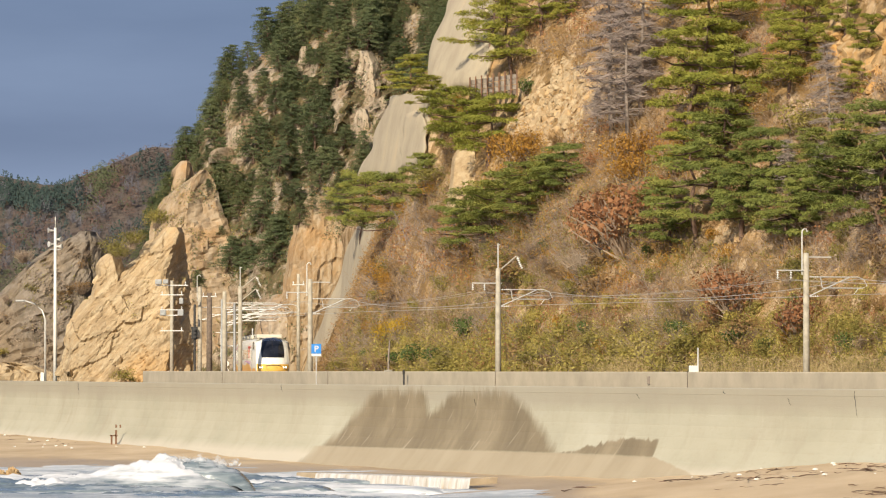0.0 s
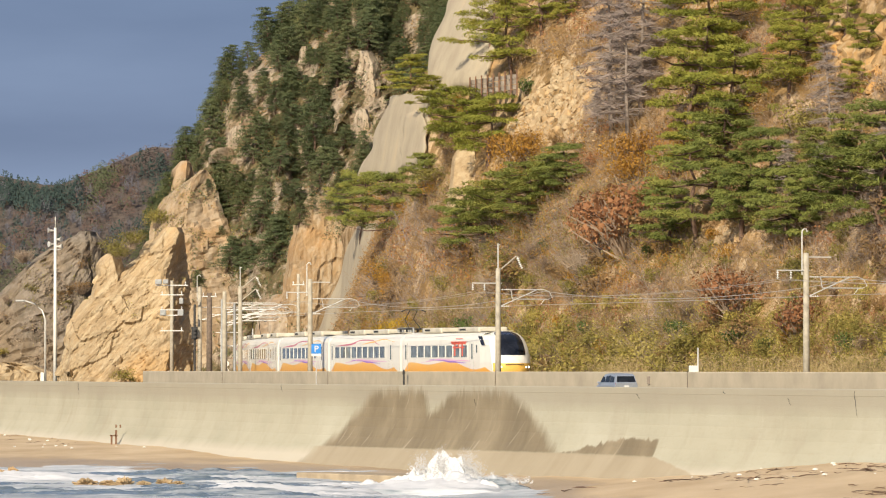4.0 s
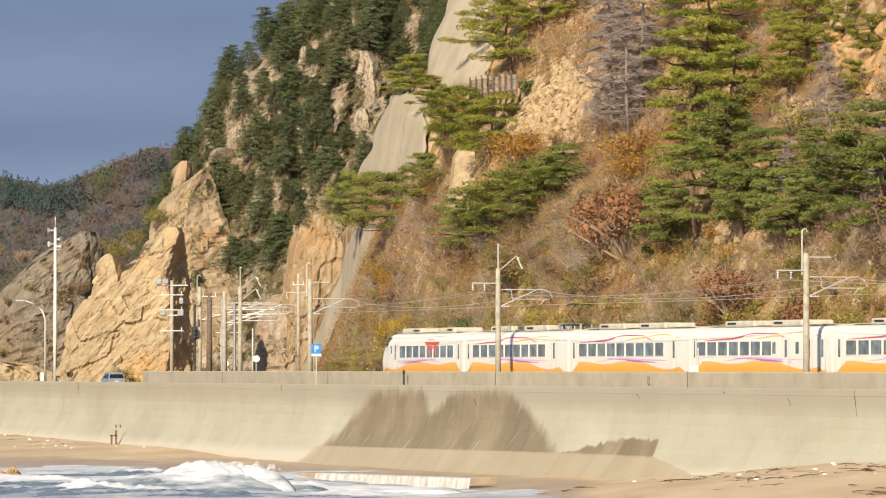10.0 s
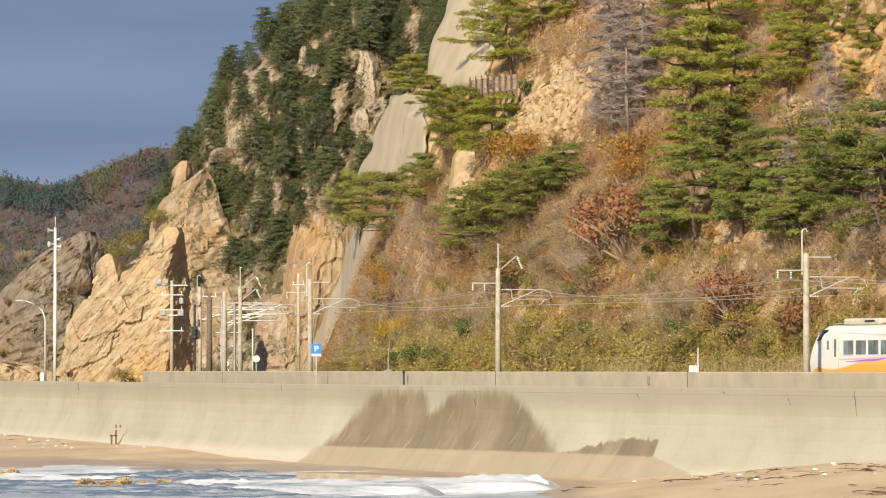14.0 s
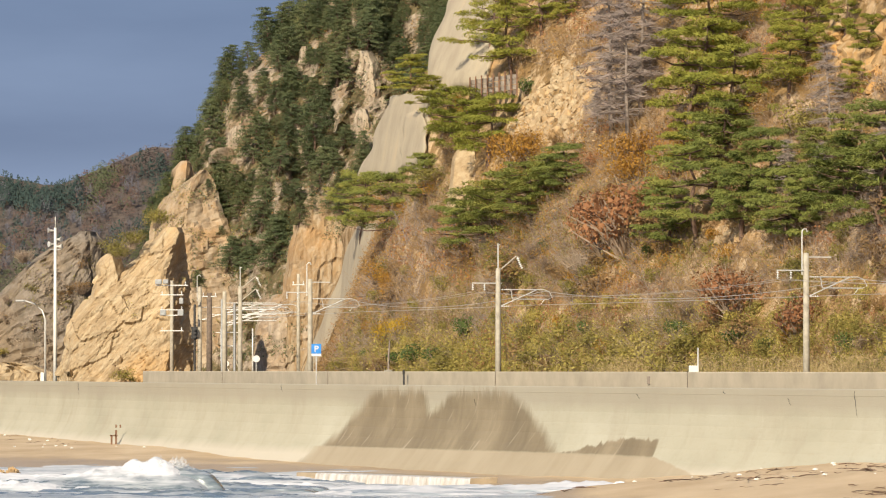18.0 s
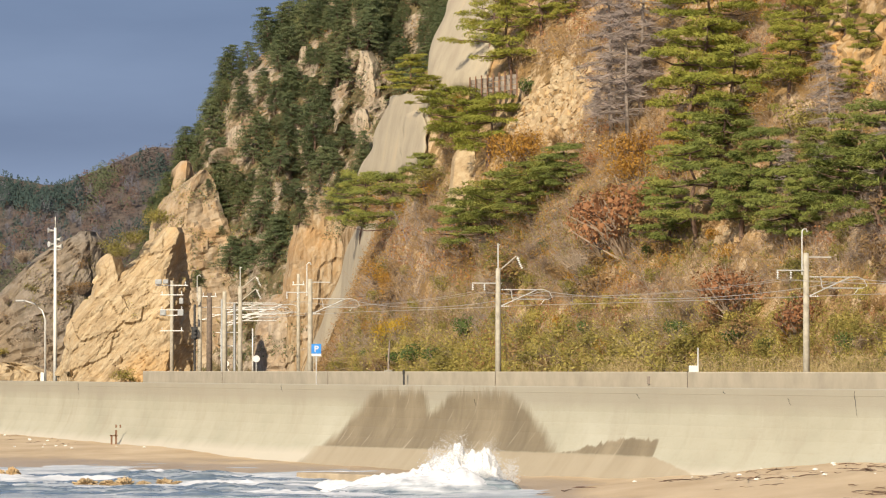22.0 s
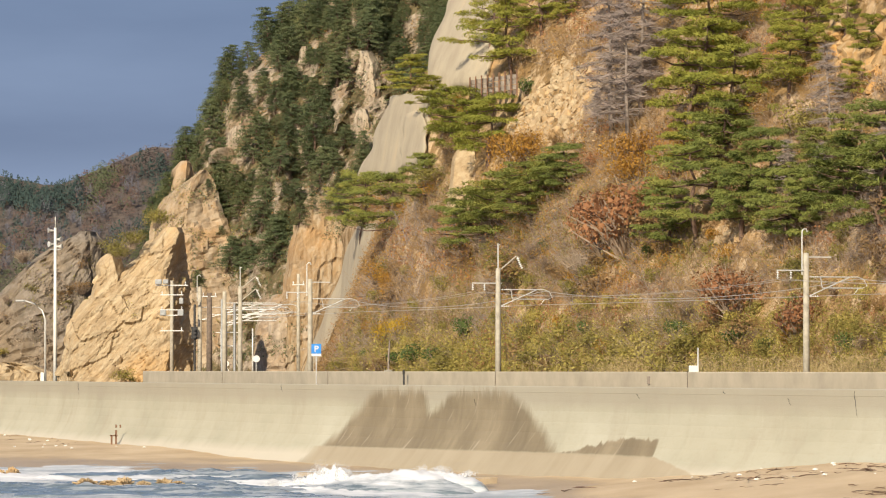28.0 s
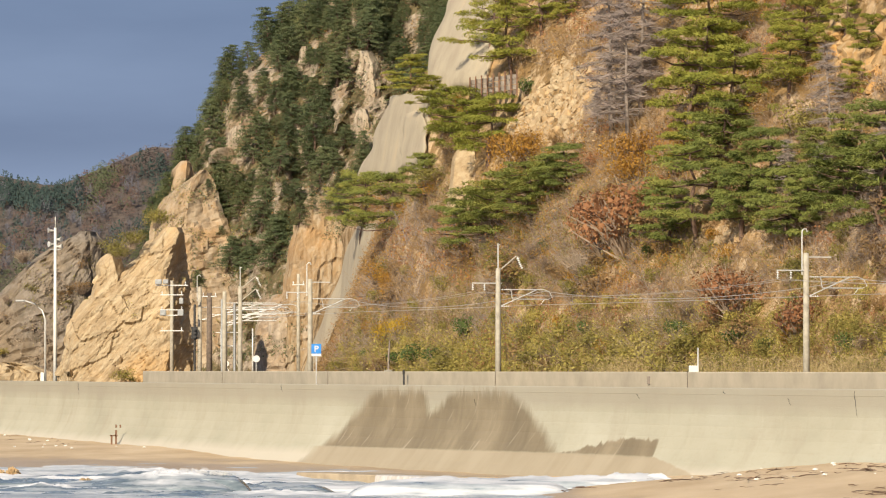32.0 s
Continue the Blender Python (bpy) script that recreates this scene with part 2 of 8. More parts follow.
WALL_Y = np.arange(-400.0, 640.0, 4.0)
_wx = np.interp(WALL_Y, [-400, 0, 150, 256, 267, 354, 439, 525, 640], [240, 106, 56, 20.7, 17, -11.1, -33, -55, -84.5])
_wx = np.convolve(np.pad(_wx, 5, mode="edge"), np.ones(11) / 11, mode="valid")
_wx[:6] = np.linspace(_wx[6] + 2, _wx[6], 7)[:6]
_wx[-6:] = _wx[-7] - np.arange(1, 7) * 1.03


def wall(y, n=0.0):
    """The place on the sea wall's crest at the depth y, n metres to its inland side."""
    x = np.interp(y, WALL_Y, _wx)
    g = (np.interp(y + 2, WALL_Y, _wx) - np.interp(y - 2, WALL_Y, _wx)) / 4
    k = math.hypot(1, g)
    return float(x + n / k), float(y - n * g / k)


def sweep(name, ys, profile, material, line=wall, smooth=False, close=True):
    """A bar of one profile [(n, z), ...] along a line."""
    verts, m = [], len(profile)
    for y in ys:
        for n, z in profile:
            p = line(y, n)
            verts.append((p[0], p[1], z))
    faces = []
    for i in range(len(ys) - 1):
        for k in range(m if close else m - 1):
            a, b = i * m + k, i * m + (k + 1) % m
            faces.append((a, b, b + m, a + m))
    if close:
        faces += [tuple(range(m))[::-1], tuple(range((len(ys) - 1) * m, len(ys) * m))]
    return mesh_ob(name, verts, faces, material, smooth=smooth)


# ---------------------------------------------------------------- sea, beach, wall, road, railway
def water_material():
    m, nt, b = nodes_of("sea_water")
    co = coords(nt)
    f = noise_fac(nt, co, 0.35, 6.0, 0.6, (0.5, 1.6, 1.0))
    g = noise_fac(nt, co, 1.6, 6.0, 0.65, (0.5, 1.2, 1.0))
    c = ramp(nt, f, [(0.35, (0.095, 0.13, 0.165)), (0.65, (0.20, 0.245, 0.28))])
    # torn foam drifting inshore
    sep = nt.nodes.new("ShaderNodeSeparateXYZ")
    nt.links.new(co, sep.inputs["Vector"])
    shore = span(nt, sep.outputs["Y"], 225.0, 268.0)
    torn = noise_fac(nt, co, 0.55, 7.0, 0.66, (0.22, 0.8, 1.0))
    foam = calc(nt, "MULTIPLY", span(nt, torn, 0.28, 0.60), shore)
    c = mix(nt, calc(nt, "MULTIPLY", foam, 0.85), c, (0.76, 0.77, 0.78))
    nt.links.new(c, b.inputs["Base Color"])
    nt.links.new(span(nt, foam, 0, 1, 0.22, 0.85), b.inputs["Roughness"])
    bump(nt, b, calc(nt, "ADD", f, g), 0.7, 0.3)
    return m


def sand_material():
    m, nt, b = nodes_of("beach_sand")
    co = coords(nt)
    big = noise_fac(nt, co, 0.22, 5.0, 0.6, (1.0, 0.5, 1.0))
    fine = noise_fac(nt, co, 9.0, 6.0, 0.75)
    c = ramp(nt, big, [(0.32, (0.44, 0.32, 0.19)), (0.55, (0.54, 0.41, 0.26)), (0.72, (0.60, 0.47, 0.31))])
    c = mix(nt, span(nt, fine, 0.62, 0.72, 0, 0.5), c, (0.25, 0.18, 0.11))
    # damp sand near the water line
    sep = nt.nodes.new("ShaderNodeSeparateXYZ")
    nt.links.new(co, sep.inputs["Vector"])
    wet = span(nt, calc(nt, "ADD", sep.outputs["Z"], calc(nt, "MULTIPLY", big, 0.35)), 0.42, 0.30)
    c = mix(nt, calc(nt, "MULTIPLY", wet, 0.4), c, (0.30, 0.22, 0.14))
    nt.links.new(c, b.inputs["Base Color"])
    nt.links.new(span(nt, wet, 0, 1, 0.95, 0.45), b.inputs["Roughness"])
    bump(nt, b, fine, 0.7, 0.05)
    return m


def wall_material():
    """Weathered concrete with pour lines, run-down marks and a dark ragged patch. The UV map holds metres along and up.
    """
    m, nt, b = nodes_of("sea_wall_concrete")
    uv = coords(nt, "UV")
    sep = nt.nodes.new("ShaderNodeSeparateXYZ")
    nt.links.new(uv, sep.inputs["Vector"])
    u, v = sep.outputs["X"], sep.outputs["Y"]
    big = noise_fac(nt, uv, 0.10, 5.0, 0.6, (1.0, 2.5, 1.0))
    run = noise_fac(nt, uv, 1.1, 6.0, 0.65, (0.28, 0.16, 1.0))
    fine = noise_fac(nt, uv, 6.0, 6.0, 0.7, (0.3, 1.0, 1.0))
    c = ramp(nt, big, [(0.3, (0.345, 0.33, 0.25)), (0.5, (0.405, 0.385, 0.295)), (0.7, (0.445, 0.43, 0.34))])
    c = mix(nt, span(nt, run, 0.50, 0.74, 0, 0.42), c, (0.30, 0.25, 0.18))
    c = mix(nt, span(nt, fine, 0.52, 0.8, 0, 0.4), c, (0.33, 0.28, 0.20))
    # greyer band under the crest, pale washed band at the foot
    c = mix(nt, calc(nt, "MULTIPLY", span(nt, calc(nt, "ADD", v, calc(nt, "MULTIPLY", run, 0.5)), 3.9, 4.5), 0.6), c, (0.33, 0.295, 0.23))
    c = mix(nt, calc(nt, "MULTIPLY", span(nt, calc(nt, "ADD", v, calc(nt, "MULTIPLY", run, 0.6)), 1.5, 1.0), 0.8), c, (0.52, 0.475, 0.39))
    # the dark patch: ragged, its edges drawn out downwards
    rag = noise_fac(nt, uv, 1.3, 7.0, 0.75, (1.1, 0.22, 1.0))
    r2 = calc(nt, "MULTIPLY", calc(nt, "SUBTRACT", rag, 0.5), 7.0)
    slant = calc(nt, "MULTIPLY", calc(nt, "SUBTRACT", v, 1.0), 2.3)
    left = span(nt, calc(nt, "SUBTRACT", calc(nt, "ADD", u, calc(nt, "MULTIPLY", r2, 0.45)), slant), PATCH[0] - 0.4, PATCH[0] + 1.6)
    top_r = calc(nt, "MULTIPLY", calc(nt, "SUBTRACT", v, 1.2), 3.0)
    right = span(nt, calc(nt, "ADD", calc(nt, "ADD", u, calc(nt, "MULTIPLY", r2, 0.6)), top_r), PATCH[1] + 0.5, PATCH[1] - 1.6)
    top = span(nt, calc(nt, "ADD", v, calc(nt, "MULTIPLY", r2, 0.34)), 4.95, 4.35)
    one = calc(nt, "MULTIPLY", calc(nt, "MULTIPLY", left, right), top)
    notch = calc(nt, "MULTIPLY", span(nt, calc(nt, "SUBTRACT", calc(nt, "ABSOLUTE", calc(nt, "SUBTRACT", calc(nt, "ADD", calc(nt, "SUBTRACT", u, calc(nt, "MULTIPLY", v, 0.9)), calc(nt, "MULTIPLY", r2, 0.75)), PATCH[2] - 3.4)), calc(nt, "MULTIPLY", calc(nt, "SUBTRACT", v, 3.2), 1.9)), 0.8, -0.8), span(nt, calc(nt, "ADD", v, calc(nt, "MULTIPLY", r2, 0.2)), 3.1, 3.5))
    one = calc(nt, "MULTIPLY", one, calc(nt, "SUBTRACT", 1.0, notch))
    l2 = span(nt, u, PATCH[1] - 3.0, PATCH[1] - 2.2)
    rr2 = span(nt, calc(nt, "ADD", calc(nt, "ADD", u, calc(nt, "MULTIPLY", r2, 0.12)), calc(nt, "MULTIPLY", calc(nt, "SUBTRACT", v, 1.6), 0.25)), PATCH[3] + 0.3, PATCH[3] + 0.05)
    hill = calc(nt, "ADD", span(nt, u, PATCH[1] - 1.0, PATCH[1] + 8.5, 0.25, 1.25), calc(nt, "MULTIPLY", r2, 0.24))
    t2 = span(nt, calc(nt, "SUBTRACT", calc(nt, "ADD", v, calc(nt, "MULTIPLY", r2, 0.10)), hill), 1.15, 1.05)
    two = calc(nt, "MULTIPLY", calc(nt, "MULTIPLY", l2, rr2), t2)
    # both dark areas in one mask, which also lowers the roughness
    wet = calc(nt, "MAXIMUM", one, two)
    # wash that only damps the foot of the wall, up to an even tide line
    low = calc(nt, "ADD", v, calc(nt, "MULTIPLY", r2, 0.03))
    tide = span(nt, u, PATCH[0] - 2.0, PATCH[1], 1.22, 1.46)
    damp = calc(nt, "MULTIPLY", span(nt, calc(nt, "SUBTRACT", low, tide), 0.05, -0.05), span(nt, calc(nt, "ADD", u, calc(nt, "MULTIPLY", r2, 0.3)), PATCH[0] - 1.2, PATCH[0] + 0.2))
    damp = calc(nt, "MULTIPLY", damp, span(nt, calc(nt, "ADD", u, calc(nt, "MULTIPLY", calc(nt, "SUBTRACT", low, 0.6), 9.0)), PATCH[3] + 8.8, PATCH[3] + 8.0))
    # thin bright runs of water coming down aslant
    aslant = nt.nodes.new("ShaderNodeCombineXYZ")
    nt.links.new(calc(nt, "SUBTRACT", u, calc(nt, "MULTIPLY", v, 0.75)), aslant.inputs["X"])
    nt.links.new(calc(nt, "MULTIPLY", v, 0.16), aslant.inputs["Y"])
    thread = span(nt, noise_fac(nt, aslant.outputs["Vector"], 2.1, 2.0, 0.5), 0.635, 0.70, 0, 0.55)
    patchc = ramp(nt, run, [(0.28, (0.165, 0.132, 0.080)), (0.5, (0.225, 0.182, 0.112)), (0.74, (0.325, 0.268, 0.175))])
    dampc = ramp(nt, run, [(0.3, (0.325, 0.272, 0.188)), (0.6, (0.375, 0.32, 0.23))])
    c = mix(nt, damp, c, dampc)
    wet = calc(nt, "MULTIPLY", wet, calc(nt, "SUBTRACT", 1.0, calc(nt, "MULTIPLY", damp, 0.93)))
    c = mix(nt, wet, c, mix(nt, thread, patchc, (0.44, 0.38, 0.29)))
    nt.links.new(c, b.inputs["Base Color"])
    nt.links.new(span(nt, wet, 0, 1, 0.9, 0.62), b.inputs["Roughness"])
    bump(nt, b, calc(nt, "ADD", fine, run), 0.4, 0.03)
    return m


def along(y):
    """Metres along the sea wall's crest, growing towards the shore where the camera stands."""
    ys = np.arange(600.0, y, -1.0)
    return sum(math.hypot(1.0, np.interp(a, WALL_Y, _wx) - np.interp(a - 1, WALL_Y, _wx)) for a in ys)


PATCH = (along(341.8), along(297.0), along(321.6), along(284.6))
MAT["sea_wall"] = wall_material()
MAT["sand"] = sand_material()
MAT["water"] = water_material()
MAT["weathered"] = plain("weathered_concrete", (0.455, 0.395, 0.295), 0.9, 0, 0.09, 0.5)

wx_ = np.concatenate([[-3000, -600, -120, -60], np.arange(-44, 16, 0.5), [40, 200, 3000]])
wy_ = np.concatenate([[-600, 0, 120, 200], np.arange(245, 350, 0.6), [420, 700, 4500]])


def trough(x, y):
    """The sea is drawn down in front of the step."""
    return -0.42 * math.exp(-((x + 1.5) / 6.0) ** 2) * math.exp(-((y - 277.0) / 13.0) ** 2)


wv = []
for y in wy_:
    for x in wx_:
        near = 1.0 if -45 < x < 17 and 244 < y < 351 else 0.0
        wv.append((float(x), float(y), near * (trough(x, y) + 0.16 * fbm((x * 0.16, y * 0.32, 1.0), 4) + 0.05 * noise.noise((x * 1.1, y * 1.6, 5.0)))))
tagged(mesh_ob("water", wv, grid_faces(len(wx_), len(wy_)), MAT["water"], smooth=True),
       "grey-green sea running up to a concrete sea wall", "sea", kind="structure")


def beach_height(y, n):
    """Height of the sand n metres off the wall on its sea side, at the depth y."""
    foot = table(y, [200, 245, 258, 266, 275, 285, 295, 315, 335, 345, 360, 380, 420, 460, 560], [1.9, 1.85, 1.6, 1.25, 0.70, 0.36, 0.22, 0.12, 0.16, 0.22, 0.32, 0.60, 0.66, 0.75, 0.7])
    fall = table(y, [200, 245, 275, 300, 340, 380, 430, 560], [0.11, 0.125, 0.100, 0.030, 0.010, 0.018, 0.018, 0.02])
    p = (y * 0.09, n * 0.12, 2.0)
    return foot - fall * max(0.0, n - 1.6) + 0.10 * fbm(p, 4) + 0.03 * fbm((y * 0.7, n * 0.7, 4.0), 3)


ys = np.concatenate([np.arange(150, 230, 4.0), np.arange(230, 470, 0.9), np.arange(470, 600, 6.0)])
ns = np.concatenate([np.arange(1.0, 16.0, 0.5), np.arange(16.0, 60.0, 2.0)])
verts = []
for y in ys:
    for n in ns:
        p = wall(float(y), -float(n))
        verts.append((p[0], p[1], beach_height(float(y), float(n))))
tagged(mesh_ob("ground", verts, grid_faces(len(ns), len(ys)), MAT["sand"], smooth=True),
       "pale ochre sand beach with damp edge and drifted debris", "beach", kind="structure")

# sea wall with a rounded crest and a face that curves out towards its foot
prof = [(0.55, 5.05), (0.02, 5.05), (-0.03, 5.01), (-0.03, 4.72), (-0.02, 4.70), (-0.012, 4.5), (-0.01, 4.2), (-0.03, 3.7), (-0.12, 3.1), (-0.28, 2.5), (-0.52, 1.9), (-0.85, 1.3),
        (-1.30, 0.7), (-1.8, 0.1), (-2.0, -1.0), (0.55, -1.0)]
wys = list(np.concatenate([[-380, -200, -60, 60, 150], np.arange(200, 470, 1.5), [480, 500, 520, 550, 590]]))
sea_wall = sweep("sea_wall", wys, prof, MAT["sea_wall"])
uvl = sea_wall.data.uv_layers.new(name="metres")
lens = [along(y) for y in wys]
vu = [lens[i // len(prof)] for i in range(len(sea_wall.data.vertices))]
for lp in sea_wall.data.loops:
    uvl.data[lp.index].uv = (vu[lp.vertex_index], sea_wall.data.vertices[lp.vertex_index].co.z)
tagged(sea_wall, "curved pale concrete sea wall with a dark ragged patch", "sea wall", kind="structure")

tagged(sweep("road", list(np.arange(-380, 600, 8.0)), [(0.55, 4.32), (7.9, 4.34), (7.9, 3.0), (0.55, 3.0)], MAT["asphalt"]),
       "coast road of dark asphalt behind the sea wall", "road", kind="structure")
tagged(sweep("retaining_wall", list(np.arange(-380, 433, 6.0)) + [433.0], [(7.9, 3.0), (7.9, 5.81), (7.94, 5.85), (8.3, 5.85), (8.3, 3.0)], MAT["weathered"]),
       "low weathered concrete wall between road and railway", "retaining wall", kind="structure")
tagged(sweep("railway_bed", list(np.arange(-320, 620, 5.0)), [(-6.0, 4.0), (-2.6, 4.25), (-1.7, 4.62), (1.7, 4.62), (2.6, 4.25), (7.5, 4.3), (7.5, 2.0), (-6.0, 2.0)], MAT["ballast"], line=track),
       "grey-brown stone ballast of a single-track railway", "railway bed", kind="structure")
for side in (-1, 1):
    c0 = side * 0.533
    r = sweep("rail", list(np.arange(-320, 620, 4.0)), [(c0 - 0.06, 4.74), (c0 - 0.03, 4.76), (c0 - 0.03, 4.86), (c0 - 0.035, 4.9), (c0 + 0.035, 4.9), (c0 + 0.03, 4.86), (c0 + 0.03, 4.76), (c0 + 0.06, 4.74)],
              MAT["rust_iron"], line=track)
    tagged(r, "worn steel rail on the ballast", "rail", group="rails")
land = [wall(y, 8.3) for y in np.arange(-380, 600, 20.0)]
nl = len(land)
lv = [(x, y, 3.95) for x, y in land] + [(3000.0, y, 3.95) for x, y in land] + [(land[-1][0] - 40, 3000, 3.95), (3000, 3000, 3.95)]
lf = [(i, nl + i, nl + i + 1, i + 1) for i in range(nl - 1)] + [(nl - 1, 2 * nl - 1, 2 * nl + 1, 2 * nl)]
tagged(mesh_ob("ground", lv, lf, MAT["hill_soil"]), "bare brown earth at the foot of the hill", "ground", kind="structure")


# ---------------------------------------------------------------- the hills
def hill_a_y(x, z):
    """Depth of the near slope at x and height z."""
    foot = table(x, [-14, -10.5, -8.3, -6.4, -0.9, 7, 16, 29, 60], [462, 450, 441, 421, 392.4, 363.5, 335, 297, 205])
    lean = table(x, [-14, -4, 2, 12, 24, 40, 60], [0.75, 0.95, 1.25, 1.65, 1.95, 2.0, 2.0])
    return foot + (z - 4.0) * lean


def hill_a_edge(z):
    return table(z, [3, 6, 10, 14, 18, 22, 27.6, 30.5, 35, 42, 50], [-12.5, -12.0, -10.6, -9.0, -8.0, -6.4, -3.2, -0.2, 2.6, 7.0, 11.0])


def hill_c_y(x, z):
    foot = table(x, [-40, -27, -20, -14, -8, 10, 40], [520, 508, 500, 496, 492, 480, 470])
    return foot + (z - 4.0) * 0.75


def hill_c_edge(z):
    return table(z, [3, 10, 17.5, 21, 25.5, 29, 33.5, 37.5, 44, 52], [-32.0, -30.6, -28.2, -27.0, -25.2, -23.2, -20.4, -16.4, -9, 0])


SLABS = (((-2.6, 26.6), (4.2, 36.5)), ((-7.6, 20.8), (-0.9, 27.2)))
ROCKS = ((7.7, 24.9, 3.4, 2.9), (1.6, 20.2, 1.3, 2.1), (28.0, 26.5, 4.0, 3.0), (3.5, 17.2, 1.2, 1.0), (13.0, 27.0, 2.0, 2.2))


def slab_share(x, z):
    """1 inside the sprayed-concrete slabs, falling to 0 round them."""
    best = 0.0
    for (x0, z0), (x1, z1) in SLABS:
        d = max(x0 - x, x - x1, z0 - z, z - z1, 0.0)
        best = max(best, 1.0 - min(1.0, d / 2.0))
    return best


def bare_rock(x, z):
    """True where the slope shows rock or concrete and nothing grows."""
    if z < 18 and x < table(z, [3, 17.2], [-10.8, -4.4]):
        return True
    if slab_share(x, z) > 0.6:
        return True
    w = 1.0 + 0.5 * noise.noise((x * 0.4, 31.0, z * 0.4))
    return any(((x - a) / (c * w)) ** 2 + ((z - b) / (d * w)) ** 2 < 0.8 for a, b, c, d in ROCKS)


def relief_a(x, z):
    p = Vector((x * 0.11, 3.0, z * 0.14))
    v = 2.6 * fbm(p, 3) + 0.8 * noise.noise((x * 0.5, 7.0, z * 0.5))
    q = Vector((x * 0.33 + 0.6 * noise.noise((x * 0.3, 2.0, z * 0.3)), 0.0, z * 0.22))
    v -= 0.9 * crag(q) + 0.35 * crag(q * 2.7)
    # the concrete strip lies close on the slope
    strip = 1.0 - min(1.0, max(0.0, abs(x - table(z, [4, 17.2], [-12.0, -5.9])) - 1.3) / 1.8) if z < 19 else 0.0
    return v * (1.0 - max(strip, slab_share(x, z)))


def relief_c(x, z):
    p = Vector((x * 0.16, 9.0, z * 0.05))
    v = 3.4 * fbm(p, 3)
    q = Vector((x * 0.42 + 0.5 * noise.noise((x * 0.4, 5.0, z * 0.25)), 4.0, z * 0.13))
    v -= 1.6 * crag(q) + 0.6 * crag(q * 2.6)
    return v


def hill_point(which, x, z):
    base, edge, rel = (hill_a_y, hill_a_edge, relief_a) if which == "a" else (hill_c_y, hill_c_edge, relief_c)
    e = edge(z) + 0.9 * noise.noise((z * 0.25, 11.0 if which == "a" else 17.0, 0.0)) + 0.35 * noise.noise((z * 0.9, 21.0, 0.0))
    d = x - e
    width = 4.0
    t = max(0.0, 1.0 - max(d, 0.0) / width)
    back = 7.0 * (1.0 - math.sqrt(max(0.0, 1.0 - t * t)))
    return base(x, z) + rel(x, z) * min(1.0, 0.3 + 0.7 * max(d, 0.0) / width) + back, e


def hill_sheet(name, which, x_right, z_top, step, material):
    zs = np.arange(3.2, z_top, step)
    n = int((x_right + 12) / step)
    verts = []
    for z in zs:
        _, e = hill_point(which, 0.0, float(z))
        for i in range(n):
            u = i / (n - 1)
            x = e + (x_right - e) * u ** 1.12
            y, _ = hill_point(which, x, float(z))
            verts.append((x, y, float(z)))
    m = len(zs)
    faces = grid_faces(n, m)
    # the far side and the crown close the hill behind
    b0 = len(verts)
    for j, z in enumerate(zs):
        x, y, _ = verts[j * n]
        verts.append((x + 3.0, y + 9.0, float(z)))
        verts.append((x + 22.0, y + 26.0, float(z)))
    for j in range(m - 1):
        a, b = b0 + 2 * j, b0 + 2 * j + 2
        faces += [(j * n, (j + 1) * n, b, a), (a, b, b + 1, a + 1)]
    return mesh_ob(name, verts, faces, material)


hill_a = tagged(hill_sheet("hillside", "a", 58.0, 50.0, 0.36, MAT["hill_soil"]), "steep brown hillside with bare ochre rock between shrubs", "hillside", kind="structure")
hill_c = tagged(hill_sheet("cliff", "c", 30.0, 52.0, 0.36, MAT["rock_cliff"]), "grey-tan rock cliff of a headland under dark pines", "cliff", kind="structure")


def rock_tower(name, lobes, material, seed, step=0.35, dip=0.9, amp=1.0):
    """A crag of overlapping lobes. Each lobe: heights, left edges, right edges, the depth of its middle, half its thickness."""
    verts, faces = [], []
    for zs_t, ls, rs, yc, thick in lobes:
        zs = np.arange(zs_t[0], zs_t[-1] + step * 0.5, step)
        w = rs[0] - ls[0]
        n = max(24, int(2.3 * w / step))
        b0 = len(verts)
        for z in zs:
            l, r = table(z, zs_t, ls), table(z, zs_t, rs)
            cx, hw = (l + r) / 2, max(0.05, (r - l) / 2)
            ht = thick * (0.35 + 0.65 * min(1.0, hw / (w / 2)))
            for k in range(n):
                a = k * math.tau / n
                ca, sa = math.cos(a), math.sin(a)
                sx = math.copysign(abs(ca) ** 0.7, ca)
                sy = math.copysign(abs(sa) ** 0.7, sa)
                p = Vector((cx + hw * sx, yc + ht * sy, z))
                q = Vector((p.x * 0.36 + p.z * 0.22 * dip + seed, p.y * 0.36, p.z * 0.26 - p.x * 0.14 * dip))
                d = 0.55 * crag(q) + 0.20 * crag(q * 2.4) + 0.06 * crag(q * 5.2)
                # beds that dip to the left and step back one behind the other
                bed = (0.80 * p.x - 0.60 * p.z + 0.35 * p.y) * 0.40 + 0.5 * noise.noise((p.x * 0.3, p.y * 0.3, p.z * 0.3 + seed))
                d += dip * (0.34 * (bed % 1.0) + 0.12 * ((bed * 3.1) % 1.0) - 0.23)
                d *= amp
                d *= min(1.0, hw / 1.5)
                verts.append((p.x + d * 0.55 * sx, p.y + d * 1.25 * sy, z + 0.12 * d * min(1.0, (zs_t[-1] - z) / 2.0)))
        m = len(zs)
        for j in range(m - 1):
            for k in range(n):
                a, b = b0 + j * n + k, b0 + j * n + (k + 1) % n
                faces.append((a, b, b + n, a + n))
        faces.append(tuple(range(b0 + (m - 1) * n, b0 + m * n)))
    return mesh_ob(name, verts, faces, material)


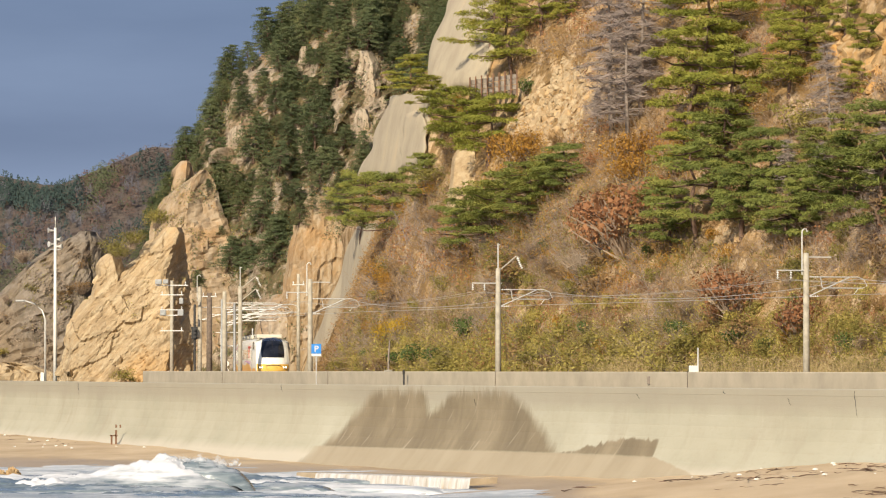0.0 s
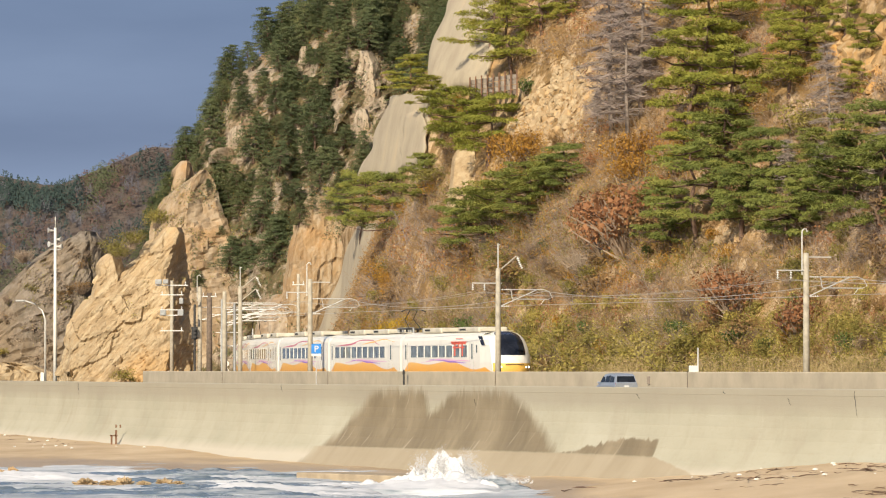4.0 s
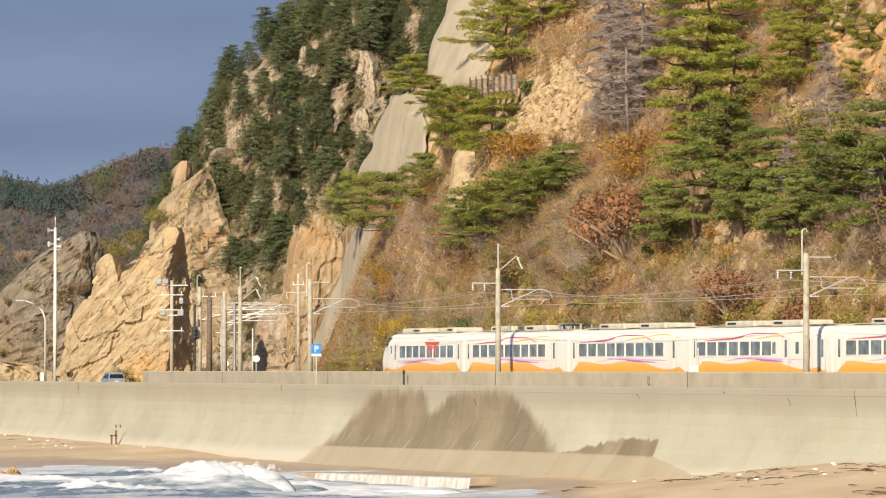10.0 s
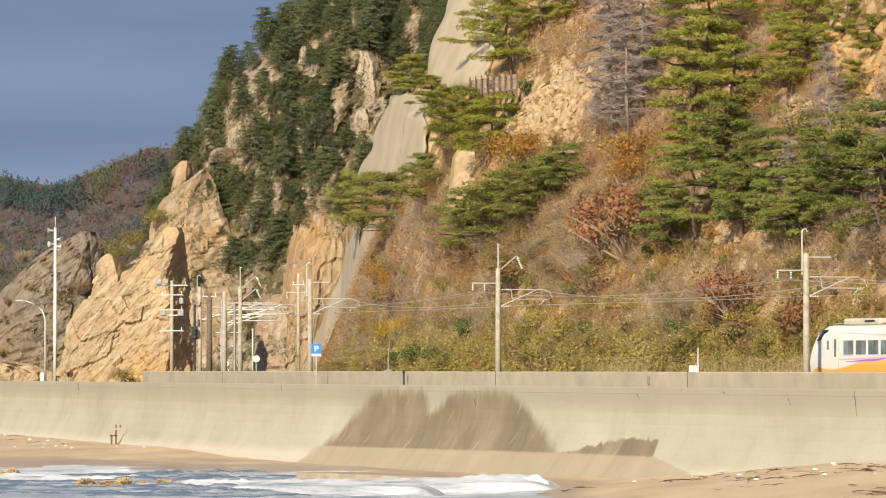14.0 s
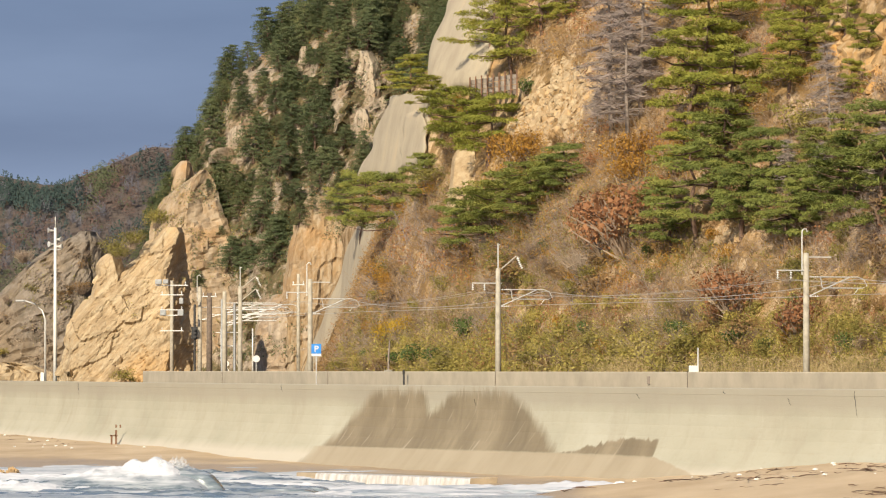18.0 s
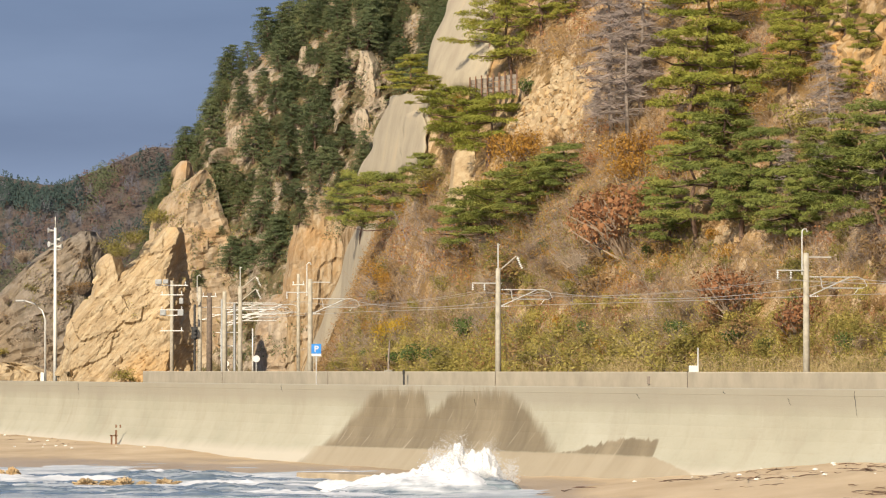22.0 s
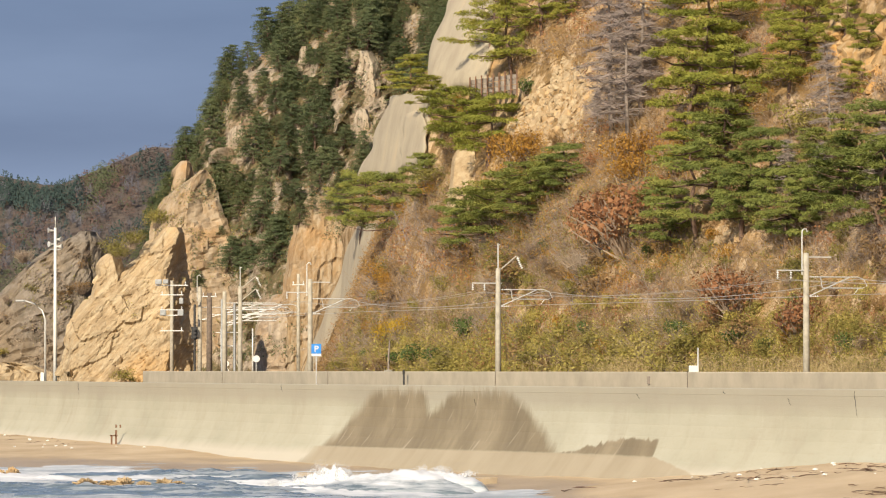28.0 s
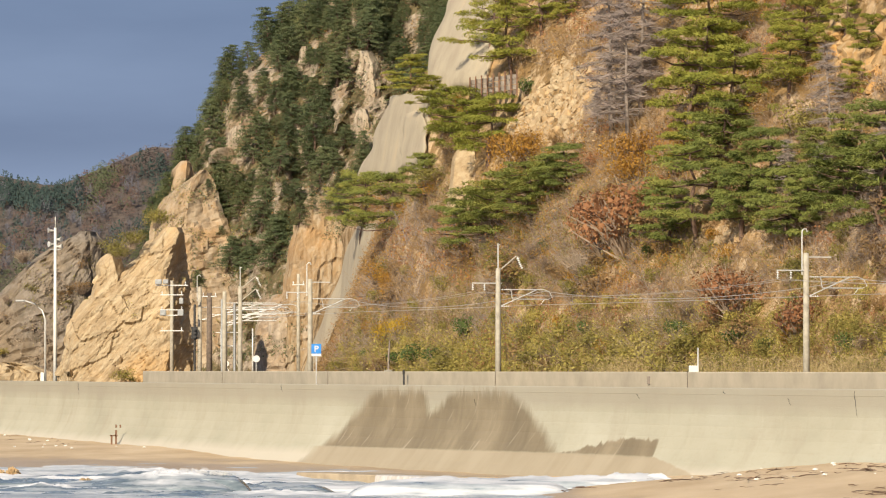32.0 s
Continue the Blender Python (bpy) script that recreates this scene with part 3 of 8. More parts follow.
MAT["rock_butt"] = rocky("rock_buttress", (0.415, 0.335, 0.235), (0.33, 0.242, 0.148), (0.15, 0.105, 0.065), (0.52, 0.285, 0.105), (0.9, 0.9, 0.30), crack=0.25)


def plate(q):
    """Broken rock in flat plates that step from cell to cell, with no grooves between them."""
    d, c = noise.voronoi(q)
    a, b = noise.noise_vector(c[0] * 5.31), noise.noise_vector(c[0] * 9.17 + Vector((4.0, 1.0, 7.0)))
    return 0.95 * a.x + 0.8 * (Vector(q) - c[0]).dot(b)


def crag_mesh(rows, y0, depth, beds, seed, step=0.17, lean=0.25, amp=1.0):
    """One angular crag. rows: height, left edge, front-left corner, front-right corner, right edge; its right face runs back into shade."""
    verts, faces = [], []
    zt = [r[0] for r in rows]
    zs = np.arange(zt[0], zt[-1] + 1e-6, step)
    cb, sb = math.cos(radians(beds)), math.sin(radians(beds))
    counts = [max(6, int(max(math.hypot(r[2] - r[1], 3.0) for r in rows) / step)), max(8, int(max(r[3] - r[2] for r in rows) / step)), max(8, int(depth / step / 1.6)), 6, 4, 6]
    for z in zs:
        xl, xf, xc, xr = (table(z, zt, [r[i] for r in rows]) for i in (1, 2, 3, 4))
        yf = y0 + lean * (z - zt[0])
        taper = min(1.0, 0.15 + (zt[-1] - z) / 2.5)
        dp = depth * (0.35 + 0.65 * taper)
        pts = [(xl, yf + 3.0 * taper), (xf, yf + 0.4), (xc, yf), (xr, yf + dp), (xr - 0.3 * (xr - xl), yf + dp + 2.0), (xl + 0.2 * (xr - xl), yf + dp + 2.0)]
        n = 0
        for k in range(6):
            (ax, ay), (bx, by) = pts[k], pts[(k + 1) % 6]
            l = math.hypot(bx - ax, by - ay) or 1.0
            nx, ny = (by - ay) / l, -(bx - ax) / l
            for i in range(counts[k]):
                u = i / counts[k]
                x, y = ax + (bx - ax) * u, ay + (by - ay) * u
                a, b = x * cb + z * sb, -x * sb + z * cb
                b += 0.25 * noise.noise((x * 0.25, y * 0.25, z * 0.25 + seed))
                q = Vector((a * 0.27 + seed, y * 0.26, b * 0.40))
                w = (a * 0.8 + seed, y * 1.0, b * 1.5)
                d = 0.60 * plate(q) + 0.20 * plate(q * 2.3 + Vector((0, 3, 0))) + 0.20 * fbm(w, 4, 0.6)
                d *= amp * taper * (0.75 if k < 3 else 1.0)
                verts.append((x + nx * d * 0.8, y + ny * d * 1.25, z + 0.25 * d * taper))
                n += 1
    m = len(zs)
    for j in range(m - 1):
        for k in range(n):
            a, b = j * n + k, j * n + (k + 1) % n
            faces.append((a, b, b + n, a + n))
    faces.append(tuple(range((m - 1) * n, m * n)))
    return verts, faces


def block(vs, fs, c, size, rng, tilt):
    """One angular block: the hull of points strewn on a box-like shell."""
    bm = bmesh.new()
    for _ in range(16):
        p = Vector((rng.gauss(0, 1), rng.gauss(0, 1), rng.gauss(0, 1))).normalized()
        k = 1.0 / max(abs(p.x), abs(p.y), abs(p.z)) ** 0.7
        bm.verts.new(Vector((p.x * size[0], p.y * size[1], p.z * size[2])) * k * rng.uniform(0.75, 1.0))
    r = bmesh.ops.convex_hull(bm, input=bm.verts)
    bmesh.ops.delete(bm, geom=list({g for g in r["geom_interior"] + r["geom_unused"] if isinstance(g, bmesh.types.BMVert)}), context="VERTS")
    m = Matrix.Translation(c) @ Matrix.Rotation(tilt + rng.gauss(0, 0.25), 4, "Y") @ Matrix.Rotation(rng.gauss(0, 0.4), 4, "Z") @ Matrix.Rotation(rng.gauss(0, 0.3), 4, "X")
    k0 = len(vs)
    bm.verts.index_update()
    vs += [m @ v.co for v in bm.verts]
    fs += [tuple(k0 + v.index for v in f.verts) for f in bm.faces]
    bm.free()


def crags(name, material, *pieces, blocks=0, size=(0.9, 0.5, 0.4), tilt=-0.8, seed=1):
    """A rock of several crags, with angular blocks let into the side towards the sea; each is a part."""
    rng = random.Random(seed)
    allv = [v for vs, _ in pieces for v in vs]
    lo, hi = [min(v[i] for v in allv) for i in (0, 1, 2)], [max(v[i] for v in allv) for i in (0, 1, 2)]
    foot = Vector(((lo[0] + hi[0]) / 2, (lo[1] + hi[1]) / 2, lo[2]))
    root = new(name)
    root.location = foot
    trees = [BVHTree.FromPolygons(vs, fs) for vs, fs in pieces]
    for vs, fs in pieces:
        mesh_ob("crag", [tuple(Vector(v) - foot) for v in vs], fs, material, root)
    for _ in range(blocks):
        x, z = rng.uniform(lo[0], hi[0]), rng.uniform(lo[2], hi[2] - 2.0 * size[2])
        hits = [h for h in (t.ray_cast(Vector((x, lo[1] - 20.0, z)), Vector((0, 1, 0))) for t in trees) if h[0]]
        if hits:
            hit = min(hits, key=lambda h: h[3])[0]
            k = rng.uniform(0.45, 1.25)
            vs, fs = [], []
            block(vs, fs, hit - foot + Vector((0, size[1] * k * rng.uniform(0.62, 0.95), 0)), [v * k for v in size], rng, tilt)
            mesh_ob("block", [tuple(v) for v in vs], fs, material, root)
    return root


def skin(ob):
    """A search tree over a rock or hill, in the world's space."""
    vs, fs = [], []
    for o in (ob, *ob.children):
        if o.type == "MESH":
            k = len(vs)
            vs += [v.co + ob.location for v in o.data.vertices]
            fs += [tuple(i + k for i in f.vertices) for f in o.data.polygons]
    return BVHTree.FromPolygons(vs, fs)


stack = crags("rock_pinnacle", MAT["rock_tan"],
    crag_mesh([(3.9, -32.6, -31.6, -23.7, -20.9), (6.65, -32.4, -31.4, -23.2, -21.1), (8.56, -32.1, -31.0, -22.95, -21.4), (9.76, -31.8, -30.6, -22.95, -21.6), (11.05, -31.0, -29.9, -23.05, -21.7), (12.4, -29.9, -28.9, -23.15, -21.7),
               (13.34, -28.8, -27.6, -23.4, -21.65), (14.54, -27.3, -26.4, -23.5, -21.75), (15.73, -25.7, -25.0, -23.1, -21.85), (16.7, -24.8, -24.2, -22.6, -21.9), (17.55, -24.0, -23.5, -22.3, -21.95), (18.1, -23.3, -23.0, -22.6, -22.2)],
              460.0, 4.4, 46.0, 3.0, 0.15, 0.22),
    crag_mesh([(10.0, -30.6, -29.9, -27.2, -26.2), (11.4, -30.2, -29.6, -27.2, -26.2), (13.1, -29.6, -29.2, -27.4, -26.5), (13.8, -29.3, -28.9, -27.4, -26.7), (14.76, -29.4, -28.9, -27.7, -27.1), (15.43, -28.9, -28.5, -27.9, -27.3), (15.85, -28.3, -28.2, -27.9, -27.6)],
              462.2, 2.2, 70.0, 8.0, 0.16, 0.12, 0.6), blocks=70, size=(0.8, 0.6, 0.45), tilt=-0.8, seed=5)
tagged(stack, "jagged sunlit ochre sea stack beside the road", "rock")
rock_far = rock_tower("rock_pinnacle", [
    ((1.0, 8.0, 11.5, 14.5, 17.0, 18.4, 19.2), (-50, -47.5, -45.0, -42.0, -39.3, -37.2, -35.4), (-31.5, -32.2, -32.6, -32.8, -33.0, -33.2, -33.8), 535, 9.0),
    ((1.0, 6.0, 9.0, 12.0), (-60, -56, -53, -50), (-40, -42, -44, -47), 530, 7.0)], MAT["rock_grey"], 9.0, 0.36, 0.5)
tagged(rock_far, "dull grey-brown rock outcrop with thin scrub", "rock")
low_rock = rock_tower("boulder", [((3.0, 5.6, 6.3, 6.6), (-47, -44, -43, -42), (-33, -34.2, -36, -37.5), 486, 3.0)], MAT["rock_tan"], 5.0, 0.3)
tagged(low_rock, "low sunlit ochre rock beside the road", "rock")
# the buttress over the stack and the grey base of the cliff beside the track
buttress = crags("rock_buttress", MAT["rock_butt"],
    crag_mesh([(4.0, -28.1, -26.4, -23.0, -17.4), (14.0, -27.7, -26.1, -23.3, -18.6), (18.2, -27.5, -26.0, -23.5, -19.6), (19.3, -27.4, -25.8, -23.8, -20.1), (20.1, -27.2, -25.5, -23.8, -20.5), (21.1, -26.7, -25.1, -23.7, -20.85), (22.0, -26.2, -24.7, -23.6, -21.05),
               (22.95, -24.9, -24.1, -23.4, -21.15), (23.73, -23.8, -23.4, -23.15, -21.35), (24.3, -23.0, -22.9, -22.6, -21.8), (24.6, -22.7, -22.5, -22.3, -22.1)], 505.0, 1.6, 62.0, 13.0, 0.2, 0.30),
    crag_mesh([(19.0, -26.4, -25.9, -24.4, -22.8), (21.55, -26.1, -25.6, -24.4, -23.0), (23.7, -25.7, -25.2, -24.3, -23.3), (24.74, -25.5, -25.1, -24.2, -23.5), (25.4, -24.9, -24.7, -24.1, -23.75), (25.7, -24.5, -24.4, -24.2, -24.05)], 514.0, 1.6, 65.0, 23.0, 0.2, 0.2, 0.6),
    crag_mesh([(4.0, -20.6, -20.0, -15.6, -14.0), (9.0, -20.6, -20.0, -15.8, -14.2), (13.0, -20.6, -20.1, -16.2, -14.8), (15.5, -20.4, -20.0, -16.8, -15.4), (17.5, -20.0, -19.6, -17.4, -16.2), (18.6, -19.4, -19.1, -18.0, -17.2)], 507.5, 1.8, 80.0, 33.0, 0.22, 0.30, 1.1), blocks=34, size=(0.45, 0.6, 0.8), tilt=0.15, seed=6)
tagged(buttress, "ochre rock buttress with a rust-coloured face", "rock")
cliff_foot = rock_tower("rock_buttress", [
    ((3.0, 8.0, 10.0, 11.6, 12.6), (-17.2, -16.9, -16.6, -16.0, -15.0), (-8.0, -8.0, -8.2, -8.6, -9.5), 490, 12.0)], MAT["rock_foot"], 17.0, 0.3, 0.3)
tagged(cliff_foot, "grey weathered rock base beside the railway", "rock")


# far wooded hill across the bay
def far_y(x, z):
    return 860 + (z - 0) * 3.0


def far_top(x):
    return table(x, [-150, -90, -80, -74, -69, -64.7, -58.6, -53.5, -48.4, -20, 60], [40, 41, 41.5, 41.0, 39.5, 41.6, 44.6, 46.7, 47.7, 53, 60])


verts = []
fx, fv = np.arange(-170, 40, 3.0), np.linspace(0, 1, 22)
for v in fv:
    for x in fx:
        zt = far_top(float(x)) - 1.0
        z = -1 + (zt + 1) * v
        verts.append((float(x), far_y(x, z) + 6 * fbm((x * 0.03, 1.0, z * 0.05), 3), z + (1.2 * fbm((x * 0.1, 3.0, 0.0), 2) if v > 0.9 else 0)))
for x in fx:
    verts.append((float(x) * 1.3, 1500.0, 30.0))
tagged(mesh_ob("far_hill", verts, grid_faces(len(fx), len(fv) + 1), MAT["far_hill"]), "distant hill of bare brown woods, coloured dark as under cloud", "hill", kind="structure")


# ---------------------------------------------------------------- plants
MAT["bark"] = plain("pine_bark", (0.16, 0.10, 0.07), 0.95, 0, 0.25, 6.0)
MAT["dead_wood"] = plain("dead_wood", (0.30, 0.25, 0.21), 0.9, 0, 0.2, 5.0)
MAT["needles_light"] = leafy("needles_light", [(0.1, (0.145, 0.165, 0.030)), (0.4, (0.235, 0.245, 0.042)), (0.7, (0.315, 0.30, 0.055)), (0.95, (0.41, 0.35, 0.08))], trans=0.25, leaf=0.22)
MAT["needles_mid"] = leafy("needles_mid", [(0.1, (0.112, 0.140, 0.038)), (0.45, (0.188, 0.215, 0.053)), (0.75, (0.275, 0.275, 0.064)), (0.95, (0.40, 0.335, 0.09))], trans=0.25, leaf=0.22)
# headland needles: distance haze is put in as a lighter, bluer green
MAT["needles_dark"] = leafy("needles_dark", [(0.1, (0.066, 0.088, 0.046)), (0.45, (0.110, 0.136, 0.062)), (0.75, (0.160, 0.172, 0.072)), (0.97, (0.25, 0.205, 0.09))], trans=0.22, leaf=0.22)
MAT["leaf_brown"] = leafy("leaf_brown", [(0.1, (0.134, 0.086, 0.045)), (0.4, (0.269, 0.173, 0.080)), (0.7, (0.381, 0.243, 0.105)), (0.95, (0.504, 0.346, 0.160))])
MAT["leaf_olive"] = leafy("leaf_olive", [(0.1, (0.11, 0.10, 0.03)), (0.4, (0.23, 0.205, 0.058)), (0.7, (0.345, 0.29, 0.076)), (0.95, (0.48, 0.39, 0.125))])
MAT["leaf_russet"] = leafy("leaf_russet", [(0.1, (0.18, 0.085, 0.045)), (0.4, (0.34, 0.16, 0.075)), (0.7, (0.45, 0.235, 0.11)), (0.95, (0.54, 0.34, 0.18))])
MAT["leaf_gold"] = leafy("leaf_gold", [(0.1, (0.196, 0.099, 0.025)), (0.4, (0.356, 0.187, 0.040)), (0.7, (0.460, 0.264, 0.050)), (0.95, (0.575, 0.374, 0.090))])
MAT["leaf_yellow"] = leafy("leaf_yellow", [(0.1, (0.30, 0.18, 0.02)), (0.5, (0.52, 0.34, 0.03)), (0.95, (0.66, 0.46, 0.06))])
MAT["leaf_green"] = leafy("leaf_green", [(0.1, (0.05, 0.085, 0.025)), (0.5, (0.105, 0.155, 0.045)), (0.95, (0.21, 0.25, 0.085))])
MAT["leaf_lime"] = leafy("leaf_lime", [(0.1, (0.24, 0.20, 0.05)), (0.5, (0.41, 0.345, 0.092)), (0.95, (0.58, 0.48, 0.17))])
MAT["twig_grey"] = leafy("twig_grey", [(0.1, (0.22, 0.175, 0.15)), (0.5, (0.34, 0.28, 0.245)), (0.95, (0.48, 0.40, 0.34))], trans=0.15)
MAT["twig_brown"] = leafy("twig_brown", [(0.1, (0.15, 0.105, 0.075)), (0.5, (0.28, 0.21, 0.15)), (0.95, (0.47, 0.38, 0.28))], trans=0.05)
MAT["dry_grass"] = leafy("dry_grass", [(0.1, (0.24, 0.18, 0.08)), (0.5, (0.44, 0.34, 0.17)), (0.95, (0.62, 0.51, 0.30))], trans=0.3)


class Leaves:
    """Collects loose leaf faces for one mesh."""

    def __init__(self):
        self.v, self.f = [], []

    def blade(self, p, n, size, rng, long=1.0):
        a = Vector(n).orthogonal().normalized()
        a.rotate(Matrix.Rotation(rng.random() * math.tau, 3, Vector(n)))
        b = Vector(n).cross(a).normalized()
        k = len(self.v)
        w, l = size * 0.5, size * long
        if long > 1.5:
            self.v += [p - a * w * 0.55, p + a * w * 0.55, p + b * l]
            self.f += [(k, k + 1, k + 2)]
            return
        self.v += [p - a * w, p + a * w * 0.9 + b * l * 0.25, p + b * l, p - a * w * 0.6 + b * l * 0.7]
        self.f += [(k, k + 1, k + 2, k + 3)]

    def twig(self, p, q, w):
        d = (q - p)
        s = d.cross(Vector((0.3, 1, 0.2))).normalized() * w
        k = len(self.v)
        self.v += [p - s, p + s, q]
        self.f += [(k, k + 1, k + 2)]

    def pad(self, c, rx, rz, count, size, rng):
        """A flat cushion of needle tufts, rounded above."""
        for _ in range(count):
            a, r = rng.random() * math.tau, math.sqrt(rng.random())
            z = (1 - r * r) ** 0.5 * (1 if rng.random() < 0.80 else -0.35)
            p = Vector((c[0] + rx * r * math.cos(a), c[1] + rx * r * math.sin(a), c[2] + rz * z * (0.6 + 0.4 * rng.random()) + rng.uniform(-0.05, 0.05)))
            n = Vector((math.cos(a) * r * 0.9 + rng.gauss(0, 0.5), math.sin(a) * r * 0.9 + rng.gauss(0, 0.5) - 0.25, 0.55 + 0.5 * abs(z) + rng.gauss(0, 0.3))).normalized()
            self.blade(p, n, size * rng.uniform(0.6, 1.35), rng, 1.75)


def template(name, pieces, label, category):
    root = new(name)
    for pname, me in pieces:
        o = new(pname, me)
        o.parent = root
    return {"root": root, "used": False, "label": label, "category": category}


def put(t, m, group="", label=""):
    """Places a copy of a template; its first use is the template itself."""
    if not t["used"]:
        t["used"] = True
        ob = t["root"]
        ob.matrix_basis = m
    else:
        ob = copy_thing(t["root"], m)
    return tagged(ob, label or t["label"], t["category"], group)


def leaf_mesh(name, leaves, material):
    me = bpy.data.meshes.new(name)
    me.from_pydata([tuple(v) for v in leaves.v], [], leaves.f)
    me.materials.append(material)
    me.update()
    return me


def bm_mesh(name, bm, material):
    me = bpy.data.meshes.new(name)
    bm.to_mesh(me)
    bm.free()
    me.materials.append(material)
    me.polygons.foreach_set("use_smooth", [True] * len(me.polygons))
    return me


def pine_template(seed, needles, shape, label):
    """A pine five metres tall. shape: 'spread' with wide level shelves, 'tall' with a narrow layered crown."""
    rng = random.Random(seed)
    bm, lv = bmesh.new(), Leaves()
    h = 5.0
    lean = Vector((rng.uniform(-0.5, 0.5), rng.uniform(-0.7, 0.0), 0))
    wob = [rng.uniform(-0.18, 0.18) for _ in range(8)]
    spine = [Vector((lean.x * (i / 7) ** 1.5 + wob[i] * (i > 0), lean.y * (i / 7) + wob[-i] * (i > 0), h * 0.94 * i / 7 - 0.5)) for i in range(8)]
    tube(bm, spine, [0.15 - 0.017 * i for i in range(8)], 6)

    def on(t):
        k = min(6, int(t * 7))
        return spine[k].lerp(spine[k + 1], t * 7 - k)

    if shape == "tall":
        for i in range(13):
            t = 0.20 + 0.80 * i / 12
            reach = 2.35 * (1.05 - t) ** 0.7 + 0.30
            a0 = rng.random() * math.tau
            for k in range(5 if t < 0.85 else 3):
                a = a0 + k * math.tau / 5 + rng.uniform(-0.4, 0.4)
                r = reach * rng.uniform(0.5, 1.15)
                p0 = on(min(0.99, t))
                tip = p0 + Vector((math.cos(a) * r, math.sin(a) * r, -0.16 * r + rng.uniform(-0.1, 0.12)))
                if r > 0.8:
                    tube(bm, [p0, tip], [0.035, 0.012], 3)
                for q in (0.45, 0.75, 1.0):
                    pr = rng.uniform(0.34, 0.58) * (0.6 + 0.4 * q)
                    lv.pad(p0.lerp(tip, q), pr, pr * 0.32, 44, 0.115, rng)
    else:
        levels = rng.choice((5, 6))
        for i in range(levels):
            t = 0.36 + 0.64 * i / (levels - 1)
            reach = 2.35 * math.sin(math.pi * min(1.0, 0.30 + 0.60 * t)) ** 0.8 + 0.2
            n = rng.choice((3, 4)) if t < 0.85 else 3
            a0 = rng.random() * math.tau
            for k in range(n):
                a = a0 + k * math.tau / n + rng.uniform(-0.4, 0.4)
                r = reach * rng.uniform(0.5, 1.15)
                p0 = on(min(0.99, t))
                tip = p0 + Vector((math.cos(a) * r, math.sin(a) * r, rng.uniform(-0.15, 0.30) - 0.04 * r))
                mid = p0.lerp(tip, 0.55) + Vector((rng.uniform(-0.12, 0.12), 0, rng.uniform(-0.22, 0.0)))
                if r > 0.6:
                    tube(bm, [p0, mid, tip], [0.055, 0.038, 0.014], 4)
                # every limb ends in a few flat cushions set side by side
                side = Vector((-math.sin(a), math.cos(a), 0))
                for c in range(5 if r > 1.0 else 3):
                    pr = rng.uniform(0.22, 0.58)
                    at = tip.lerp(p0, 0.22 * c * rng.uniform(0.3, 1.3)) + side * rng.uniform(-0.75, 0.75) * (c > 0) + Vector((0, 0, rng.uniform(-0.12, 0.26)))
                    lv.pad(at, pr, pr * rng.uniform(0.28, 0.5), int(430 * pr), 0.085, rng)
        lv.pad(on(0.99) + Vector((0, 0, 0.1)), 0.42, 0.2, 200, 0.085, rng)
    return template("pine_tree", [("trunk", bm_mesh("trunk", bm, MAT["bark"])), ("crown", leaf_mesh("crown", lv, needles))], label, "tree")


def shrub_template(seed, leaf, label, twigs=60, blades=420, flat=0.75, size=0.10, bare=False):
    """A shrub about two metres across: stems, twigs and leaves in uneven lobes."""
    rng = random.Random(seed)
    lv, tw = Leaves(), Leaves()
    lobes = [(Vector((rng.uniform(-0.6, 0.6), rng.uniform(-0.6, 0.6), rng.uniform(0.5, 1.1) * flat)), rng.uniform(0.4, 0.75)) for _ in range(6)]
    for _ in range(twigs):
        c, r = rng.choice(lobes)
        d = Vector((rng.gauss(0, 1), rng.gauss(0, 1), rng.gauss(0.5, 0.8))).normalized()
        base = Vector((c.x * 0.3, c.y * 0.3, -0.2))
        tip = c + d * r * rng.uniform(0.8, 1.3)
        knee = base.lerp(tip, 0.5) + Vector((rng.uniform(-0.2, 0.2), rng.uniform(-0.2, 0.2), rng.uniform(-0.1, 0.2)))
        tw.twig(base, knee, 0.022)
        tw.twig(knee, tip, 0.017)
        if bare:
            for _ in range(3):
                tw.twig(knee.lerp(tip, rng.random()), tip + Vector((rng.gauss(0, 0.25), rng.gauss(0, 0.25), rng.gauss(0.1, 0.25))), 0.012)
    for _ in range(blades):
        c, r = rng.choice(lobes)
        d = Vector((rng.gauss(0, 1), rng.gauss(0, 1), rng.gauss(0.25, 1))).normalized()
        p = c + Vector((d.x, d.y, d.z * flat)) * r * rng.uniform(0.55, 1.1)
        lv.blade(p, (d + Vector((rng.gauss(0, 0.5), rng.gauss(0, 0.5), rng.gauss(0.2, 0.5)))).normalized(), size * rng.uniform(0.6, 1.4), rng, 1.1)
    return template("shrub", [("stem", leaf_mesh("stem", tw, MAT["twig_brown"])), ("foliage", leaf_mesh("foliage", lv, leaf))], label, "shrub")


